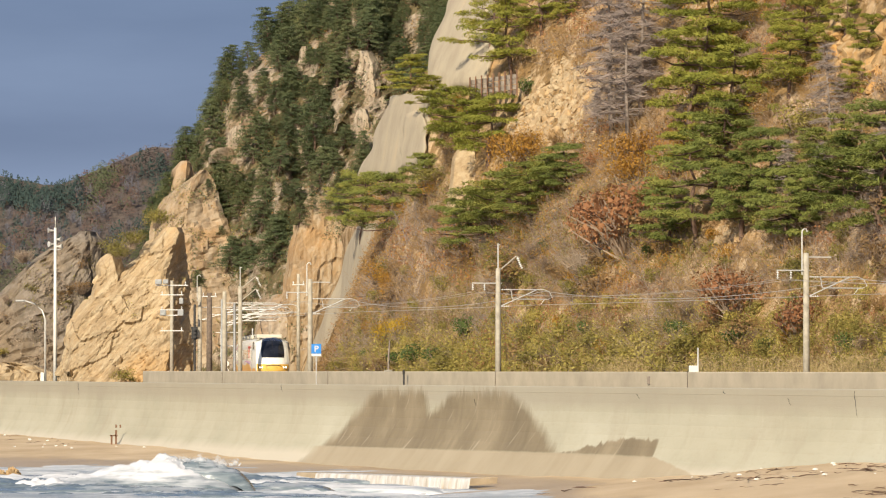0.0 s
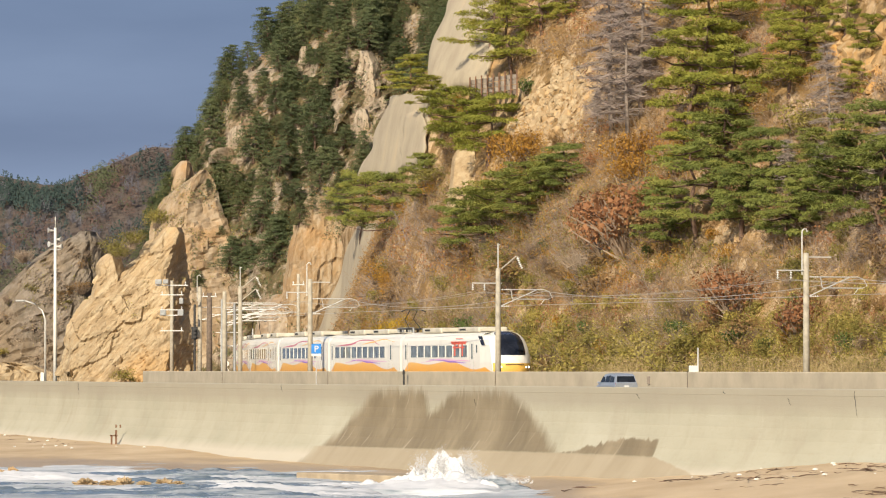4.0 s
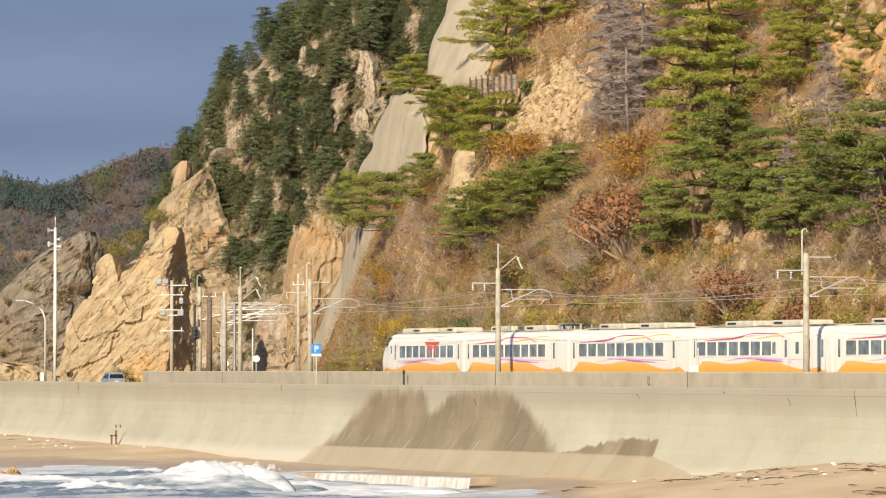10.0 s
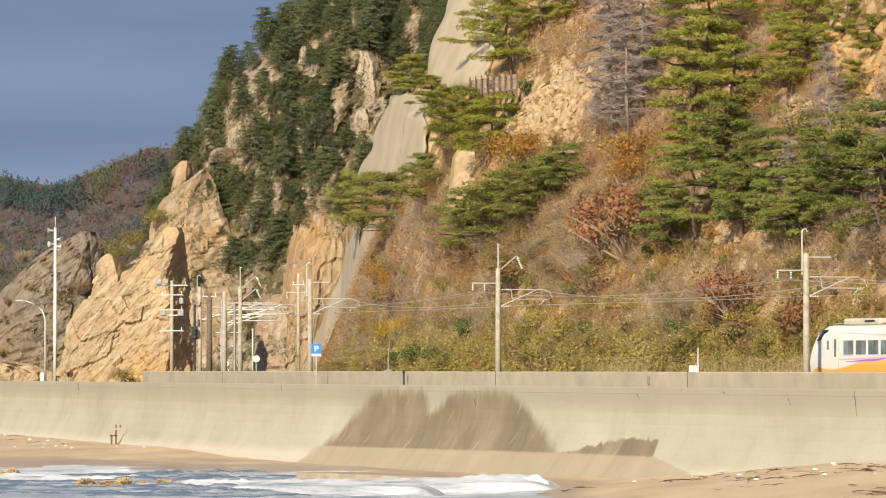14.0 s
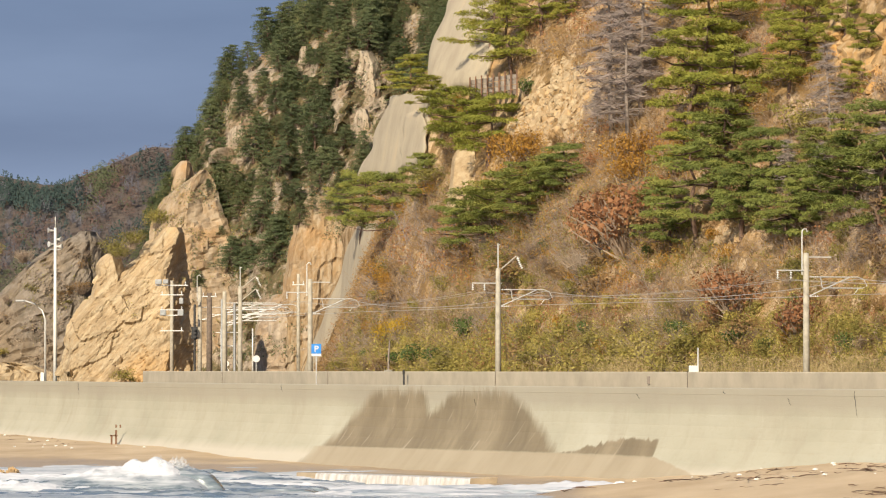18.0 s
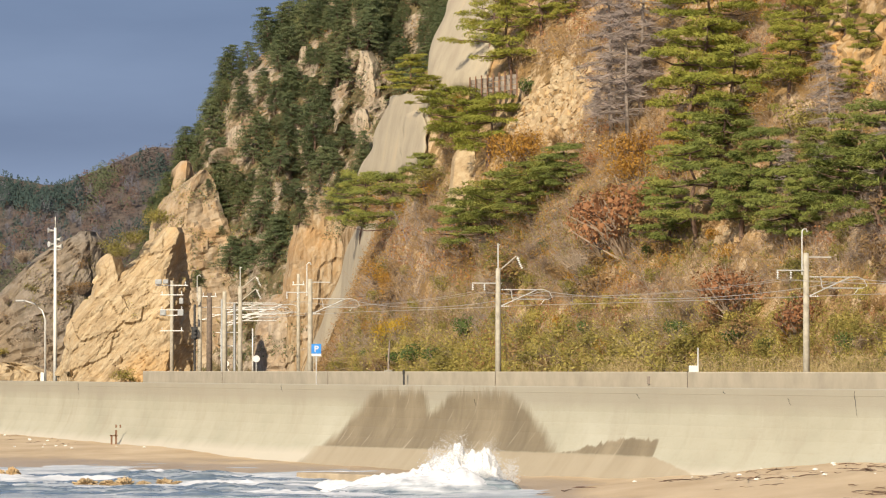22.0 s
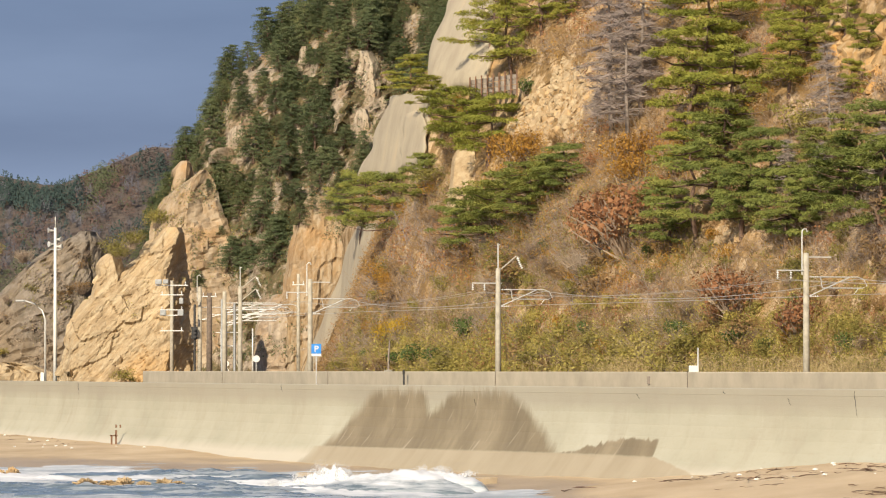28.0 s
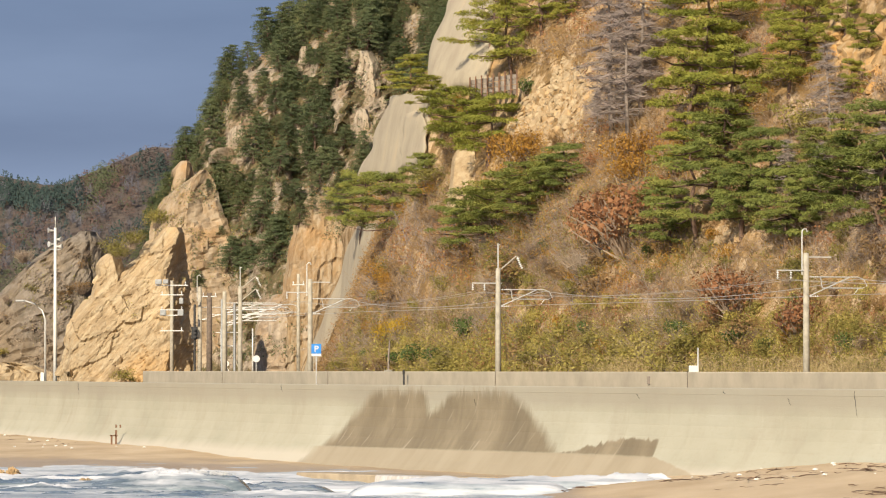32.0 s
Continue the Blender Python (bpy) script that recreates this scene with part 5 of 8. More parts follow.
# scrub on the headland's ledges
lv, rng = Leaves(), random.Random(9)
for i in range(1500):
    z = rng.uniform(6, 44)
    x = rng.uniform(hill_c_edge(z), 4.0)
    if noise.noise((x * 0.2, 80.0, z * 0.15)) < -0.05:
        continue
    y, _ = hill_point("c", x, z)
    c = Vector((x, y - 0.2, z))
    for _ in range(12):
        d = Vector((rng.gauss(0, 0.5), rng.gauss(-0.3, 0.4), rng.gauss(0.3, 0.45)))
        lv.blade(c + d, (d + Vector((0, 0, 0.4))).normalized(), 0.14 * rng.uniform(0.6, 1.5), rng, 1.1)
tagged(new("undergrowth", leaf_mesh("undergrowth", lv, MAT["needles_dark"])), "dark low scrub on the cliff's ledges", "scrub", kind="stuff")

# distant woods across the bay, in stands of one kind; cloud shade and haze put into their colours
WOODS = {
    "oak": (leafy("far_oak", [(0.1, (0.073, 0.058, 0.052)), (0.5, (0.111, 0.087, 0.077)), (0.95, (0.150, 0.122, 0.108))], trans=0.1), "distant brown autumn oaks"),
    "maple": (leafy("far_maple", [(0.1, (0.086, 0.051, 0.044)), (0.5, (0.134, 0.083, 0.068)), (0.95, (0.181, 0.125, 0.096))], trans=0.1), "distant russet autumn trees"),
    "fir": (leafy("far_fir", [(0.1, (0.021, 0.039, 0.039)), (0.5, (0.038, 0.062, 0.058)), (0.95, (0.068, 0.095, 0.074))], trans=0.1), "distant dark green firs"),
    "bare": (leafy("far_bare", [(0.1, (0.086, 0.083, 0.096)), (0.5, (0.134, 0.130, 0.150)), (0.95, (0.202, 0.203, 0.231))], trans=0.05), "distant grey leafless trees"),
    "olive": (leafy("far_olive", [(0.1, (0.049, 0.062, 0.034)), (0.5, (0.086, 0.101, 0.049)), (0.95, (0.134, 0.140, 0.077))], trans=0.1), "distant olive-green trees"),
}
rng = random.Random(10)
stands = {k: Leaves() for k in WOODS}
for i in range(2300):
    x = rng.uniform(-82, -34)
    zt = far_top(x) - 3.0
    z = -1 + (zt + 1) * (rng.random() if i % 4 else 1.0 - 0.09 * rng.random())
    y = far_y(x, z) - 0.6
    h = max(0.8, min(rng.uniform(1.6, 3.3), far_top(x) + rng.uniform(-0.2, 0.5) - z))
    g = noise.noise((x * 0.09, 90.0, z * 0.13)) + 0.5 * noise.noise((x * 0.3, 95.0, z * 0.4)) + rng.uniform(-0.25, 0.25)
    kind = "fir" if g < -0.28 or (x < -62 and g < 0.05) else "oak" if g < 0.05 else "bare" if g < 0.22 else "maple" if g < 0.42 else "olive"
    lv = stands[kind]
    for _ in range(46):
        t = rng.random()
        r = (1.0 * (1.05 - t)) if kind == "fir" else 1.25 * math.sin(math.pi * (0.2 + 0.75 * t))
        a = rng.random() * math.tau
        p = Vector((x + r * math.cos(a), y + r * math.sin(a), z + h * (0.15 + 0.85 * t)))
        if kind == "bare" and rng.random() < 0.7:
            lv.twig(Vector((x, y, z + h * 0.3 * t)), p, 0.035)
        else:
            lv.blade(p, Vector((math.cos(a), math.sin(a) - 0.4, 0.7)).normalized(), rng.uniform(0.16, 0.32), rng, 1.0)
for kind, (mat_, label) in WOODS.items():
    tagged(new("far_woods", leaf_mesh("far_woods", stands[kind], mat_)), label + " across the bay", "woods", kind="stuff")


# ---------------------------------------------------------------- the train
def livery():
    """White body; the orange lower band rises and falls along the carriage. Object space: x along, z over the rail."""
    m, nt, b = nodes_of("carriage_livery")
    co = coords(nt)
    sep = nt.nodes.new("ShaderNodeSeparateXYZ")
    nt.links.new(co, sep.inputs["Vector"])
    x, z = sep.outputs["X"], sep.outputs["Z"]
    w1 = calc(nt, "MULTIPLY", calc(nt, "SINE", calc(nt, "MULTIPLY", calc(nt, "ADD", x, 1.2), 0.62)), 0.17)
    w2 = calc(nt, "MULTIPLY", calc(nt, "COSINE", calc(nt, "MULTIPLY", calc(nt, "ADD", x, 3.0), 0.33)), 0.16)
    ends = span(nt, calc(nt, "ABSOLUTE", x), 8.4, 10.1, 0.0, 0.75)
    top = calc(nt, "SUBTRACT", calc(nt, "ADD", calc(nt, "ADD", w1, w2), 1.42), ends)
    lo = span(nt, calc(nt, "SUBTRACT", z, top), 0.03, -0.03)
    band = ramp(nt, span(nt, z, 0.8, 1.75), [(0.0, (0.82, 0.38, 0.055)), (0.55, (0.84, 0.44, 0.085)), (1.0, (0.85, 0.53, 0.18))])
    dirt = noise_fac(nt, co, 1.2, 5.0, 0.6, (1.0, 1.0, 0.3))
    blush = calc(nt, "MULTIPLY", calc(nt, "MULTIPLY", span(nt, calc(nt, "SUBTRACT", z, top), 0.55, 0.05), span(nt, calc(nt, "ABSOLUTE", calc(nt, "SUBTRACT", x, 1.5)), 6.5, 3.0)), 0.28)
    c = mix(nt, blush, (0.79, 0.765, 0.69), (0.80, 0.56, 0.60))
    c = mix(nt, lo, c, band)
    c = mix(nt, span(nt, dirt, 0.5, 0.8, 0, 0.16), c, (0.40, 0.33, 0.24))
    nt.links.new(c, b.inputs["Base Color"])
    b.inputs["Roughness"].default_value = 0.32
    return m


def glass_dark(name, tint):
    m, nt, b = nodes_of(name)
    co = coords(nt)
    f = noise_fac(nt, co, 1.1, 3.0, 0.5, (1.4, 1.0, 1.0))
    c = ramp(nt, f, [(0.38, tuple(t * 0.5 for t in tint)), (0.62, tint)])
    nt.links.new(c, b.inputs["Base Color"])
    b.inputs["Roughness"].default_value = 0.08
    b.inputs["IOR"].default_value = 1.5
    return m


MAT["livery"] = livery()
MAT["carriage_glass"] = glass_dark("carriage_glass", (0.21, 0.245, 0.245))
MAT["shield_glass"] = glass_dark("shield_glass", (0.018, 0.020, 0.028))
MAT["navy"] = plain("navy_paint", (0.03, 0.035, 0.07), 0.25, 0, 0.05)
MAT["white_paint"] = plain("white_paint", (0.72, 0.70, 0.64), 0.35, 0, 0.05, 2.0)
MAT["unit_cream"] = plain("unit_cream", (0.58, 0.54, 0.44), 0.5, 0, 0.1, 1.5)
MAT["roof_grey"] = plain("roof_grey", (0.46, 0.42, 0.33), 0.7, 0, 0.12, 1.5)
MAT["magenta"] = plain("magenta_paint", (0.55, 0.10, 0.18), 0.35, 0, 0.05)
MAT["violet"] = plain("violet_paint", (0.34, 0.16, 0.62), 0.35, 0, 0.05)
MAT["pink"] = plain("pink_paint", (0.75, 0.42, 0.62), 0.35, 0, 0.05)
MAT["gold_paint"] = plain("gold_paint", (0.84, 0.50, 0.11), 0.35, 0, 0.05)
MAT["red_paint"] = plain("red_paint", (0.75, 0.12, 0.06), 0.4, 0, 0.05)
MAT["rubber"] = plain("rubber", (0.03, 0.03, 0.03), 0.8, 0, 0.1)
MAT["seam"] = plain("seam_grey", (0.42, 0.40, 0.36), 0.6, 0, 0.05)
lamp_m, lamp_nt, lamp_b = nodes_of("headlamp_glow")
lamp_b.inputs["Base Color"].default_value = (0.9, 0.88, 0.8, 1)
lamp_b.inputs["Emission Color"].default_value = (1.0, 0.9, 0.7, 1)
lamp_b.inputs["Emission Strength"].default_value = 1.6
MAT["headlamp"] = lamp_m

SIDE = [(-1.36, 0.62), (-1.43, 0.95), (-1.45, 1.5), (-1.45, 2.7), (-1.42, 3.0), (-1.30, 3.25), (-1.05, 3.42), (-0.6, 3.52), (0.0, 3.55)]
RING = SIDE + [(-y, z) for y, z in SIDE[-2::-1]]


def loft(bm, rings):
    vs = [[bm.verts.new(p) for p in r] for r in rings]
    for a, b in zip(vs, vs[1:]):
        for k in range(len(a) - 1):
            bm.faces.new((a[k], a[k + 1], b[k + 1], b[k]))
    return vs


def quad_plate(bm, x0, x1, z0, z1, side, y=1.452, thick=0.012, skew=0.0):
    ya, yb = side * y, side * (y + thick)
    vs = [bm.verts.new(p) for p in ((x0, ya, z0), (x1, ya, z0), (x1 + skew, ya, z1), (x0 + skew, ya, z1), (x0, yb, z0), (x1, yb, z0), (x1 + skew, yb, z1), (x0 + skew, yb, z1))]
    for f in ((4, 5, 6, 7), (0, 1, 5, 4), (1, 2, 6, 5), (2, 3, 7, 6), (3, 0, 4, 7)):
        bm.faces.new([vs[i] for i in f])
    bmesh.ops.recalc_face_normals(bm, faces=bm.faces)


def ribbon(bm, pts, width, side, y=1.455):
    """A painted stripe on the side, tapering to its ends. pts: x, z."""
    n = 22
    xs = np.linspace(0, 1, len(pts))
    px_, pz_ = [p[0] for p in pts], [p[1] for p in pts]
    prev = None
    for i in range(n + 1):
        t = i / n
        k = t * t * (3 - 2 * t) * 0.25 + t * 0.75
        x, z = float(np.interp(k, xs, px_)), 0.0
        # smooth the height between the given points
        j = min(len(pts) - 2, int(k * (len(pts) - 1)))
        u = k * (len(pts) - 1) - j
        u = u * u * (3 - 2 * u)
        z = pz_[j] * (1 - u) + pz_[j + 1] * u
        x = float(np.interp(k, xs, px_))
        w = width * math.sin(math.pi * min(1, max(0, 0.06 + 0.88 * t)))
        yy = side * (y - (max(0.0, z - 2.7) / 0.55) ** 2 * 0.15 + 0.006)
        row = (bm.verts.new((x, yy, z - w / 2)), bm.verts.new((x, yy - side * 0.004, z + w / 2)))
        if prev:
            bm.faces.new((prev[0], row[0], row[1], prev[1]))
        prev = row


NOSE = [(10.20, 0.55), (10.38, 0.85), (10.42, 1.25), (10.36, 1.62), (10.22, 1.95), (9.93, 2.45), (9.52, 2.92), (9.02, 3.28), (8.35, 3.50), (7.6, 3.56)]


def nose_point(v, u, lift=0.0):
    """A place on the cab's front: v from 0 at the skirt to 1 on the roof, u from -1 to 1 across."""
    k = v * (len(NOSE) - 1)
    j = min(len(NOSE) - 2, int(k))
    t = k - j
    x, z = NOSE[j][0] * (1 - t) + NOSE[j + 1][0] * t, NOSE[j][1] * (1 - t) + NOSE[j + 1][1] * t
    hw = table(z, [0.5, 1.5, 2.0, 2.7, 3.2, 3.45, 3.56], [1.20, 1.30, 1.29, 1.26, 1.18, 1.02, 0.75])
    back = (0.75 if z < 2.8 else 0.75 - 0.4 * (z - 2.8)) * abs(u) ** 2.6
    drop = 0.16 * abs(u) ** 3 * max(0.0, (z - 2.2) / 1.3)
    return Vector((x - back + lift, u * (hw + lift * 0.3), z - drop + lift * 0.3))


def build_body(parent, ends):
    """ends: 'plain' for a carriage between others, 'cab' with a driver's cab at its front (+x)."""
    bm = bmesh.new()
    x1 = 7.6 if ends == "cab" else 10.05
    xs = list(np.linspace(-10.05, x1, 12))
    vs = loft(bm, [[(x, y, z) for y, z in RING] for x in xs])
    bm.faces.new(vs[0])
    if ends == "cab":
        nu, nv = 14, 27
        cap = [[bm.verts.new(nose_point(j / (nv - 1), -1 + 2 * i / (nu - 1))) for i in range(nu)] for j in range(nv)]
        for j in range(nv - 1):
            for i in range(nu - 1):
                bm.faces.new((cap[j][i], cap[j][i + 1], cap[j + 1][i + 1], cap[j + 1][i]))
        # cheeks between the straight side and the front
        for side, col in ((-1, 0), (1, nu - 1)):
            edge = [cap[j][col] for j in range(nv)]
            ring = [v for v in vs[-1] if v.co.y * side > -1e-6]
            ring = sorted(ring, key=lambda v: v.co.z)
            prev_e, prev_r = edge[0], ring[0]
            ie, ir = 0, 0
            while ie < len(edge) - 1 or ir < len(ring) - 1:
                if ie < len(edge) - 1 and (ir == len(ring) - 1 or edge[ie + 1].co.z <= ring[ir + 1].co.z):
                    bm.faces.new((edge[ie], edge[ie + 1], ring[ir]))
                    ie += 1
                else:
                    bm.faces.new((edge[ie], ring[ir + 1], ring[ir]))
                    ir += 1
    else:
        bm.faces.new(vs[-1][::-1])
    bmesh.ops.recalc_face_normals(bm, faces=bm.faces)
    ob = part("body", bm, MAT["livery"], parent, "white body with an orange lower band", smooth=False)
    return ob


def add_bogie(parent, x):
    bm = bmesh.new()
    for side in (-1, 1):
        box(bm, (x, side * 0.95, 0.5), (2.9, 0.16, 0.22), bevel=0.03)
    box(bm, (x, 0, 0.55), (0.5, 1.9, 0.25), bevel=0.03)
    bogie = part("bogie", bm, MAT["dark_iron"], parent, "dark steel bogie")
    for dx in (-1.05, 1.05):
        for side in (-1, 1):
            bm = bmesh.new()
            bmesh.ops.create_cone(bm, cap_ends=True, segments=20, radius1=0.43, radius2=0.40, depth=0.12,
                                  matrix=Matrix.Translation((x + dx, side * 0.6, 0.43)) @ Matrix.Rotation(radians(90), 4, "X"))
            part("wheel", bm, MAT["steel_grey"], bogie)


def carriage(kind):
    """kind: 'cab', 'plain', 'panto' or 'service'."""
    root = new("train_carriage")
    build_body(root, "cab" if kind == "cab" else "plain")
    n = 7 if kind == "service" else 8 if kind == "cab" else 9
    pitch = 1.62
    x0 = {"cab": -7.9, "service": -9.3}.get(kind, -8.4)
    for side in (-1, 1):
        for i in range(n):
            bm = bmesh.new()
            xa = x0 + i * pitch
            quad_plate(bm, xa, xa + 1.34, 1.88, 2.64, side)
            part("window", bm, MAT["carriage_glass"], root, "tinted window pane")
            bm = bmesh.new()
            for a, b, c, d in ((xa - 0.03, xa, 1.85, 2.67), (xa + 1.34, xa + 1.37, 1.85, 2.67), (xa, xa + 1.34, 1.85, 1.88), (xa, xa + 1.34, 2.64, 2.67)):
                quad_plate(bm, a, b, c, d, side, 1.452, 0.02)
            part("window_frame", bm, MAT["white_paint"], root)
        doors = {"cab": [(-9.55, 0.8), (5.45, 0.8)], "service": [(-9.9, 0.5), (3.35, 0.9), (6.6, 0.9), (8.5, 0.8)]}.get(kind, [(-9.75, 0.8), (7.1, 0.85)])
        for xa, w in doors:
            bm = bmesh.new()
            quad_plate(bm, xa, xa + w, 0.95, 2.85, side, 1.452, 0.008)
            door = part("door", bm, MAT["livery"], root, "flush sliding door")
            bm = bmesh.new()
            quad_plate(bm, xa + w * 0.36, xa + w * 0.72, 1.75, 2.72, side, 1.462, 0.008)
            part("door_window", bm, MAT["carriage_glass"], door)
            bm = bmesh.new()
            for xx in (xa - 0.02, xa + w):
                quad_plate(bm, xx, xx + 0.02, 0.95, 2.85, side, 1.453, 0.014)
            part("door_seam", bm, MAT["seam"], door)
        if kind == "service":
            for xa in (1.9, 5.2):
                bm = bmesh.new()
                quad_plate(bm, xa, xa + 0.45, 1.95, 2.6, side)
                part("window", bm, MAT["carriage_glass"], root, "small tinted window pane")
        if kind != "cab":
            bm = bmesh.new()
            ribbon(bm, [(-8.2, 2.72), (-4.5, 2.80), (-0.5, 3.08), (2.2, 3.06), (4.2, 2.80)], 0.12, side)
            part("stripe", bm, MAT["magenta"], root, "magenta ribbon stripe")
            bm = bmesh.new()
            ribbon(bm, [(-0.5, 2.82), (2.5, 2.95), (5.5, 3.12), (8.6, 2.94)], 0.11, side)
            part("stripe", bm, MAT["gold_paint"], root, "golden ribbon stripe")
        bm = bmesh.new()
        ribbon(bm, [(-3.6, 1.72), (-1.0, 1.70), (1.2, 1.58), (4.6, 1.50)], 0.10, side)
        part("stripe", bm, MAT["violet"], root, "violet ribbon stripe")
        bm = bmesh.new()
        ribbon(bm, [(-5.5, 1.55), (-1.5, 1.74), (2.5, 1.66), (6.5, 1.62)], 0.09, side)
        part("stripe", bm, MAT["pink"], root, "pink ribbon stripe")
        if kind == "cab":
            # red gate emblem over the foremost windows
            emblem = bmesh.new()
            c = 2.95 if side < 0 else -3.0
            for a, b, z0, z1 in ((c - 1.55, c + 1.55, 2.72, 2.86), (c - 1.25, c + 1.25, 2.46, 2.56), (c - 0.95, c - 0.68, 1.95, 2.80), (c + 0.68, c + 0.95, 1.95, 2.80), (c - 0.10, c + 0.12, 2.5, 2.8),
                                 (c - 1.75, c + 1.75, 2.84, 2.90), (c - 0.55, c + 0.95, 3.06, 3.10)):
                quad_plate(emblem, a, b, z0, z1, side, 1.468, 0.006)
            part("emblem", emblem, MAT["red_paint"], root, "red gate-shaped emblem")
            bm = bmesh.new()
            vs = [bm.verts.new(p) for p in ((6.95, side * 1.35, 3.22), (7.65, side * 1.31, 3.20), (8.45, side * 1.37, 2.62), (7.95, side * 1.43, 2.64))]
            bm.faces.new(vs if side < 0 else vs[::-1])
            vs2 = [bm.verts.new(v.co + Vector((0.03, side * 0.05, 0.02))) for v in vs]
            bm.faces.new(vs2 if side < 0 else vs2[::-1])
            for i in range(4):
                bm.faces.new((vs[i], vs[(i + 1) % 4], vs2[(i + 1) % 4], vs2[i]))
            part("cab_window", bm, MAT["shield_glass"], root, "dark triangular cab window")
            bm = bmesh.new()
            quad_plate(bm, 6.75, 7.0, 2.15, 2.65, side)
            part("cab_door_window", bm, MAT["carriage_glass"], root)
        for a, b in ((-10.0, -5.2), (-5.1, 0.0), (0.1, 5.1), (5.2, 7.3 if kind == "cab" else 10.0)):
            bm = bmesh.new()
            quad_plate(bm, a, b, 0.28, 0.66, side, 1.33, 0.03)
            part("skirt", bm, MAT["roof_grey"], root, "grey underfloor skirt")
    # roof fittings
    for xa, l in ((-6.2, 4.3), (0.6, 4.3)) if kind != "cab" else ((-6.6, 4.0), (1.2, 4.6)):
        bm = bmesh.new()
        box(bm, (xa + l / 2, 0, 3.66), (l, 2.0, 0.36), bevel=0.11)
        unit = part("air_conditioner", bm, MAT["unit_cream"], root, "white rounded roof unit")
        bm = bmesh.new()
        for side in (-1, 1):
            box(bm, (xa + l * 0.25, side * 0.99, 3.68), (l * 0.28, 0.05, 0.12))
        part("louvre", bm, MAT["rubber"], unit)
    bm = bmesh.new()
    box(bm, (0, 0, 3.56), (18.0 if kind != "cab" else 15.0, 1.7, 0.05), bevel=0.02)
    part("roof_mat", bm, MAT["roof_grey"], root, "dull roof covering")
    if kind == "panto":
        bm = bmesh.new()
        for xx in (7.0, 8.6):
            for side in (-1, 1):
                tube(bm, [(xx, side * 0.6, 3.5), (xx, side * 0.6, 3.78)], 0.07, 8)
        box(bm, (7.8, 0, 3.82), (2.1, 1.5, 0.08), bevel=0.02)
        for side in (-1, 1):
            tube(bm, [(8.5, side * 0.4, 3.85), (6.9, side * 0.3, 4.5), (8.1, side * 0.25, 5.05)], 0.035, 6)
        tube(bm, [(8.1, -0.85, 5.0), (8.1, -0.55, 5.12), (8.1, 0.55, 5.12), (8.1, 0.85, 5.0)], 0.04, 6)
        part("pantograph", bm, MAT["dark_iron"], root, "raised dark pantograph")
        bm = bmesh.new()
        for xx in (5.2, 5.8, 6.4, 9.3):
            tube(bm, [(xx, -0.3, 3.5), (xx, -0.3, 3.9)], 0.09, 8)
            tube(bm, [(xx, 0.4, 3.5), (xx, 0.4, 3.85)], 0.08, 8)
        tube(bm, [(5.0, -0.3, 3.9), (9.4, -0.3, 3.9)], 0.03, 6)
        part("insulator", bm, MAT["steel_grey"], root)
    if kind == "cab":
        bm = bmesh.new()
        nu, nv = 12, 16
        g = [[bm.verts.new(nose_point(0.455 + 0.355 * j / (nv - 1), (-0.70 + 1.40 * i / (nu - 1)) * (1.0 if j > 1 else 0.96), 0.02)) for i in range(nu)] for j in range(nv)]
        for j in range(nv - 1):
            for i in range(nu - 1):
                bm.faces.new((g[j][i], g[j][i + 1], g[j + 1][i + 1], g[j + 1][i]))
        part("windshield", bm, MAT["shield_glass"], root, "large dark raked windshield", smooth=True)
        bm = bmesh.new()
        g = [[bm.verts.new(nose_point(0.815 + 0.125 * j / 5, -0.72 + 1.44 * i / (nu - 1), 0.015)) for i in range(nu)] for j in range(6)]
        for j in range(5):
            for i in range(nu - 1):
                bm.faces.new((g[j][i], g[j][i + 1], g[j + 1][i + 1], g[j + 1][i]))
        part("brow", bm, MAT["navy"], root, "navy panel over the windshield", smooth=True)
        bm = bmesh.new()
        g = [[bm.verts.new(nose_point(0.02 + 0.27 * j / 5, -0.97 + 1.94 * i / (nu - 1), 0.012)) for i in range(nu)] for j in range(6)]
        for j in range(5):
            for i in range(nu - 1):
                bm.faces.new((g[j][i], g[j][i + 1], g[j + 1][i + 1], g[j + 1][i]))
        part("apron", bm, MAT["gold_paint"], root, "orange front panel", smooth=True)
        for u in (-0.72, 0.72):
            bm = bmesh.new()
            p = nose_point(0.215, u, 0.03)
            box(bm, p, (0.12, 0.42, 0.13), bevel=0.04)
            house = part("headlight", bm, MAT["rubber"], root, "paired round headlight")
            for du in (-0.09, 0.09):
                bm = bmesh.new()
                bmesh.ops.create_uvsphere(bm, u_segments=10, v_segments=6, radius=0.065, matrix=Matrix.Translation(p + Vector((0.05, du, 0))))
                part("lamp", bm, MAT["headlamp"], house)
        bm = bmesh.new()
        p = nose_point(0.265, 0, 0.03)
        box(bm, p, (0.04, 1.2, 0.035))
        part("grille", bm, MAT["rubber"], root)
        bm = bmesh.new()
        tube(bm, [(10.1, 0, 0.75), (10.55, 0, 0.75)], 0.14, 10)
        part("coupler", bm, MAT["dark_iron"], root)
    else:
        bm = bmesh.new()
        box(bm, (10.15, 0, 2.0), (0.2, 1.6, 2.3), bevel=0.04)
        part("gangway", bm, MAT["rubber"], root, "dark rubber gangway bellows")
    bm = bmesh.new()
    box(bm, (-10.15, 0, 2.0), (0.2, 1.6, 2.3), bevel=0.04)
    part("gangway", bm, MAT["rubber"], root, "dark rubber gangway bellows")
    for x in (-6.9, 6.6):
        add_bogie(root, x)
    return root


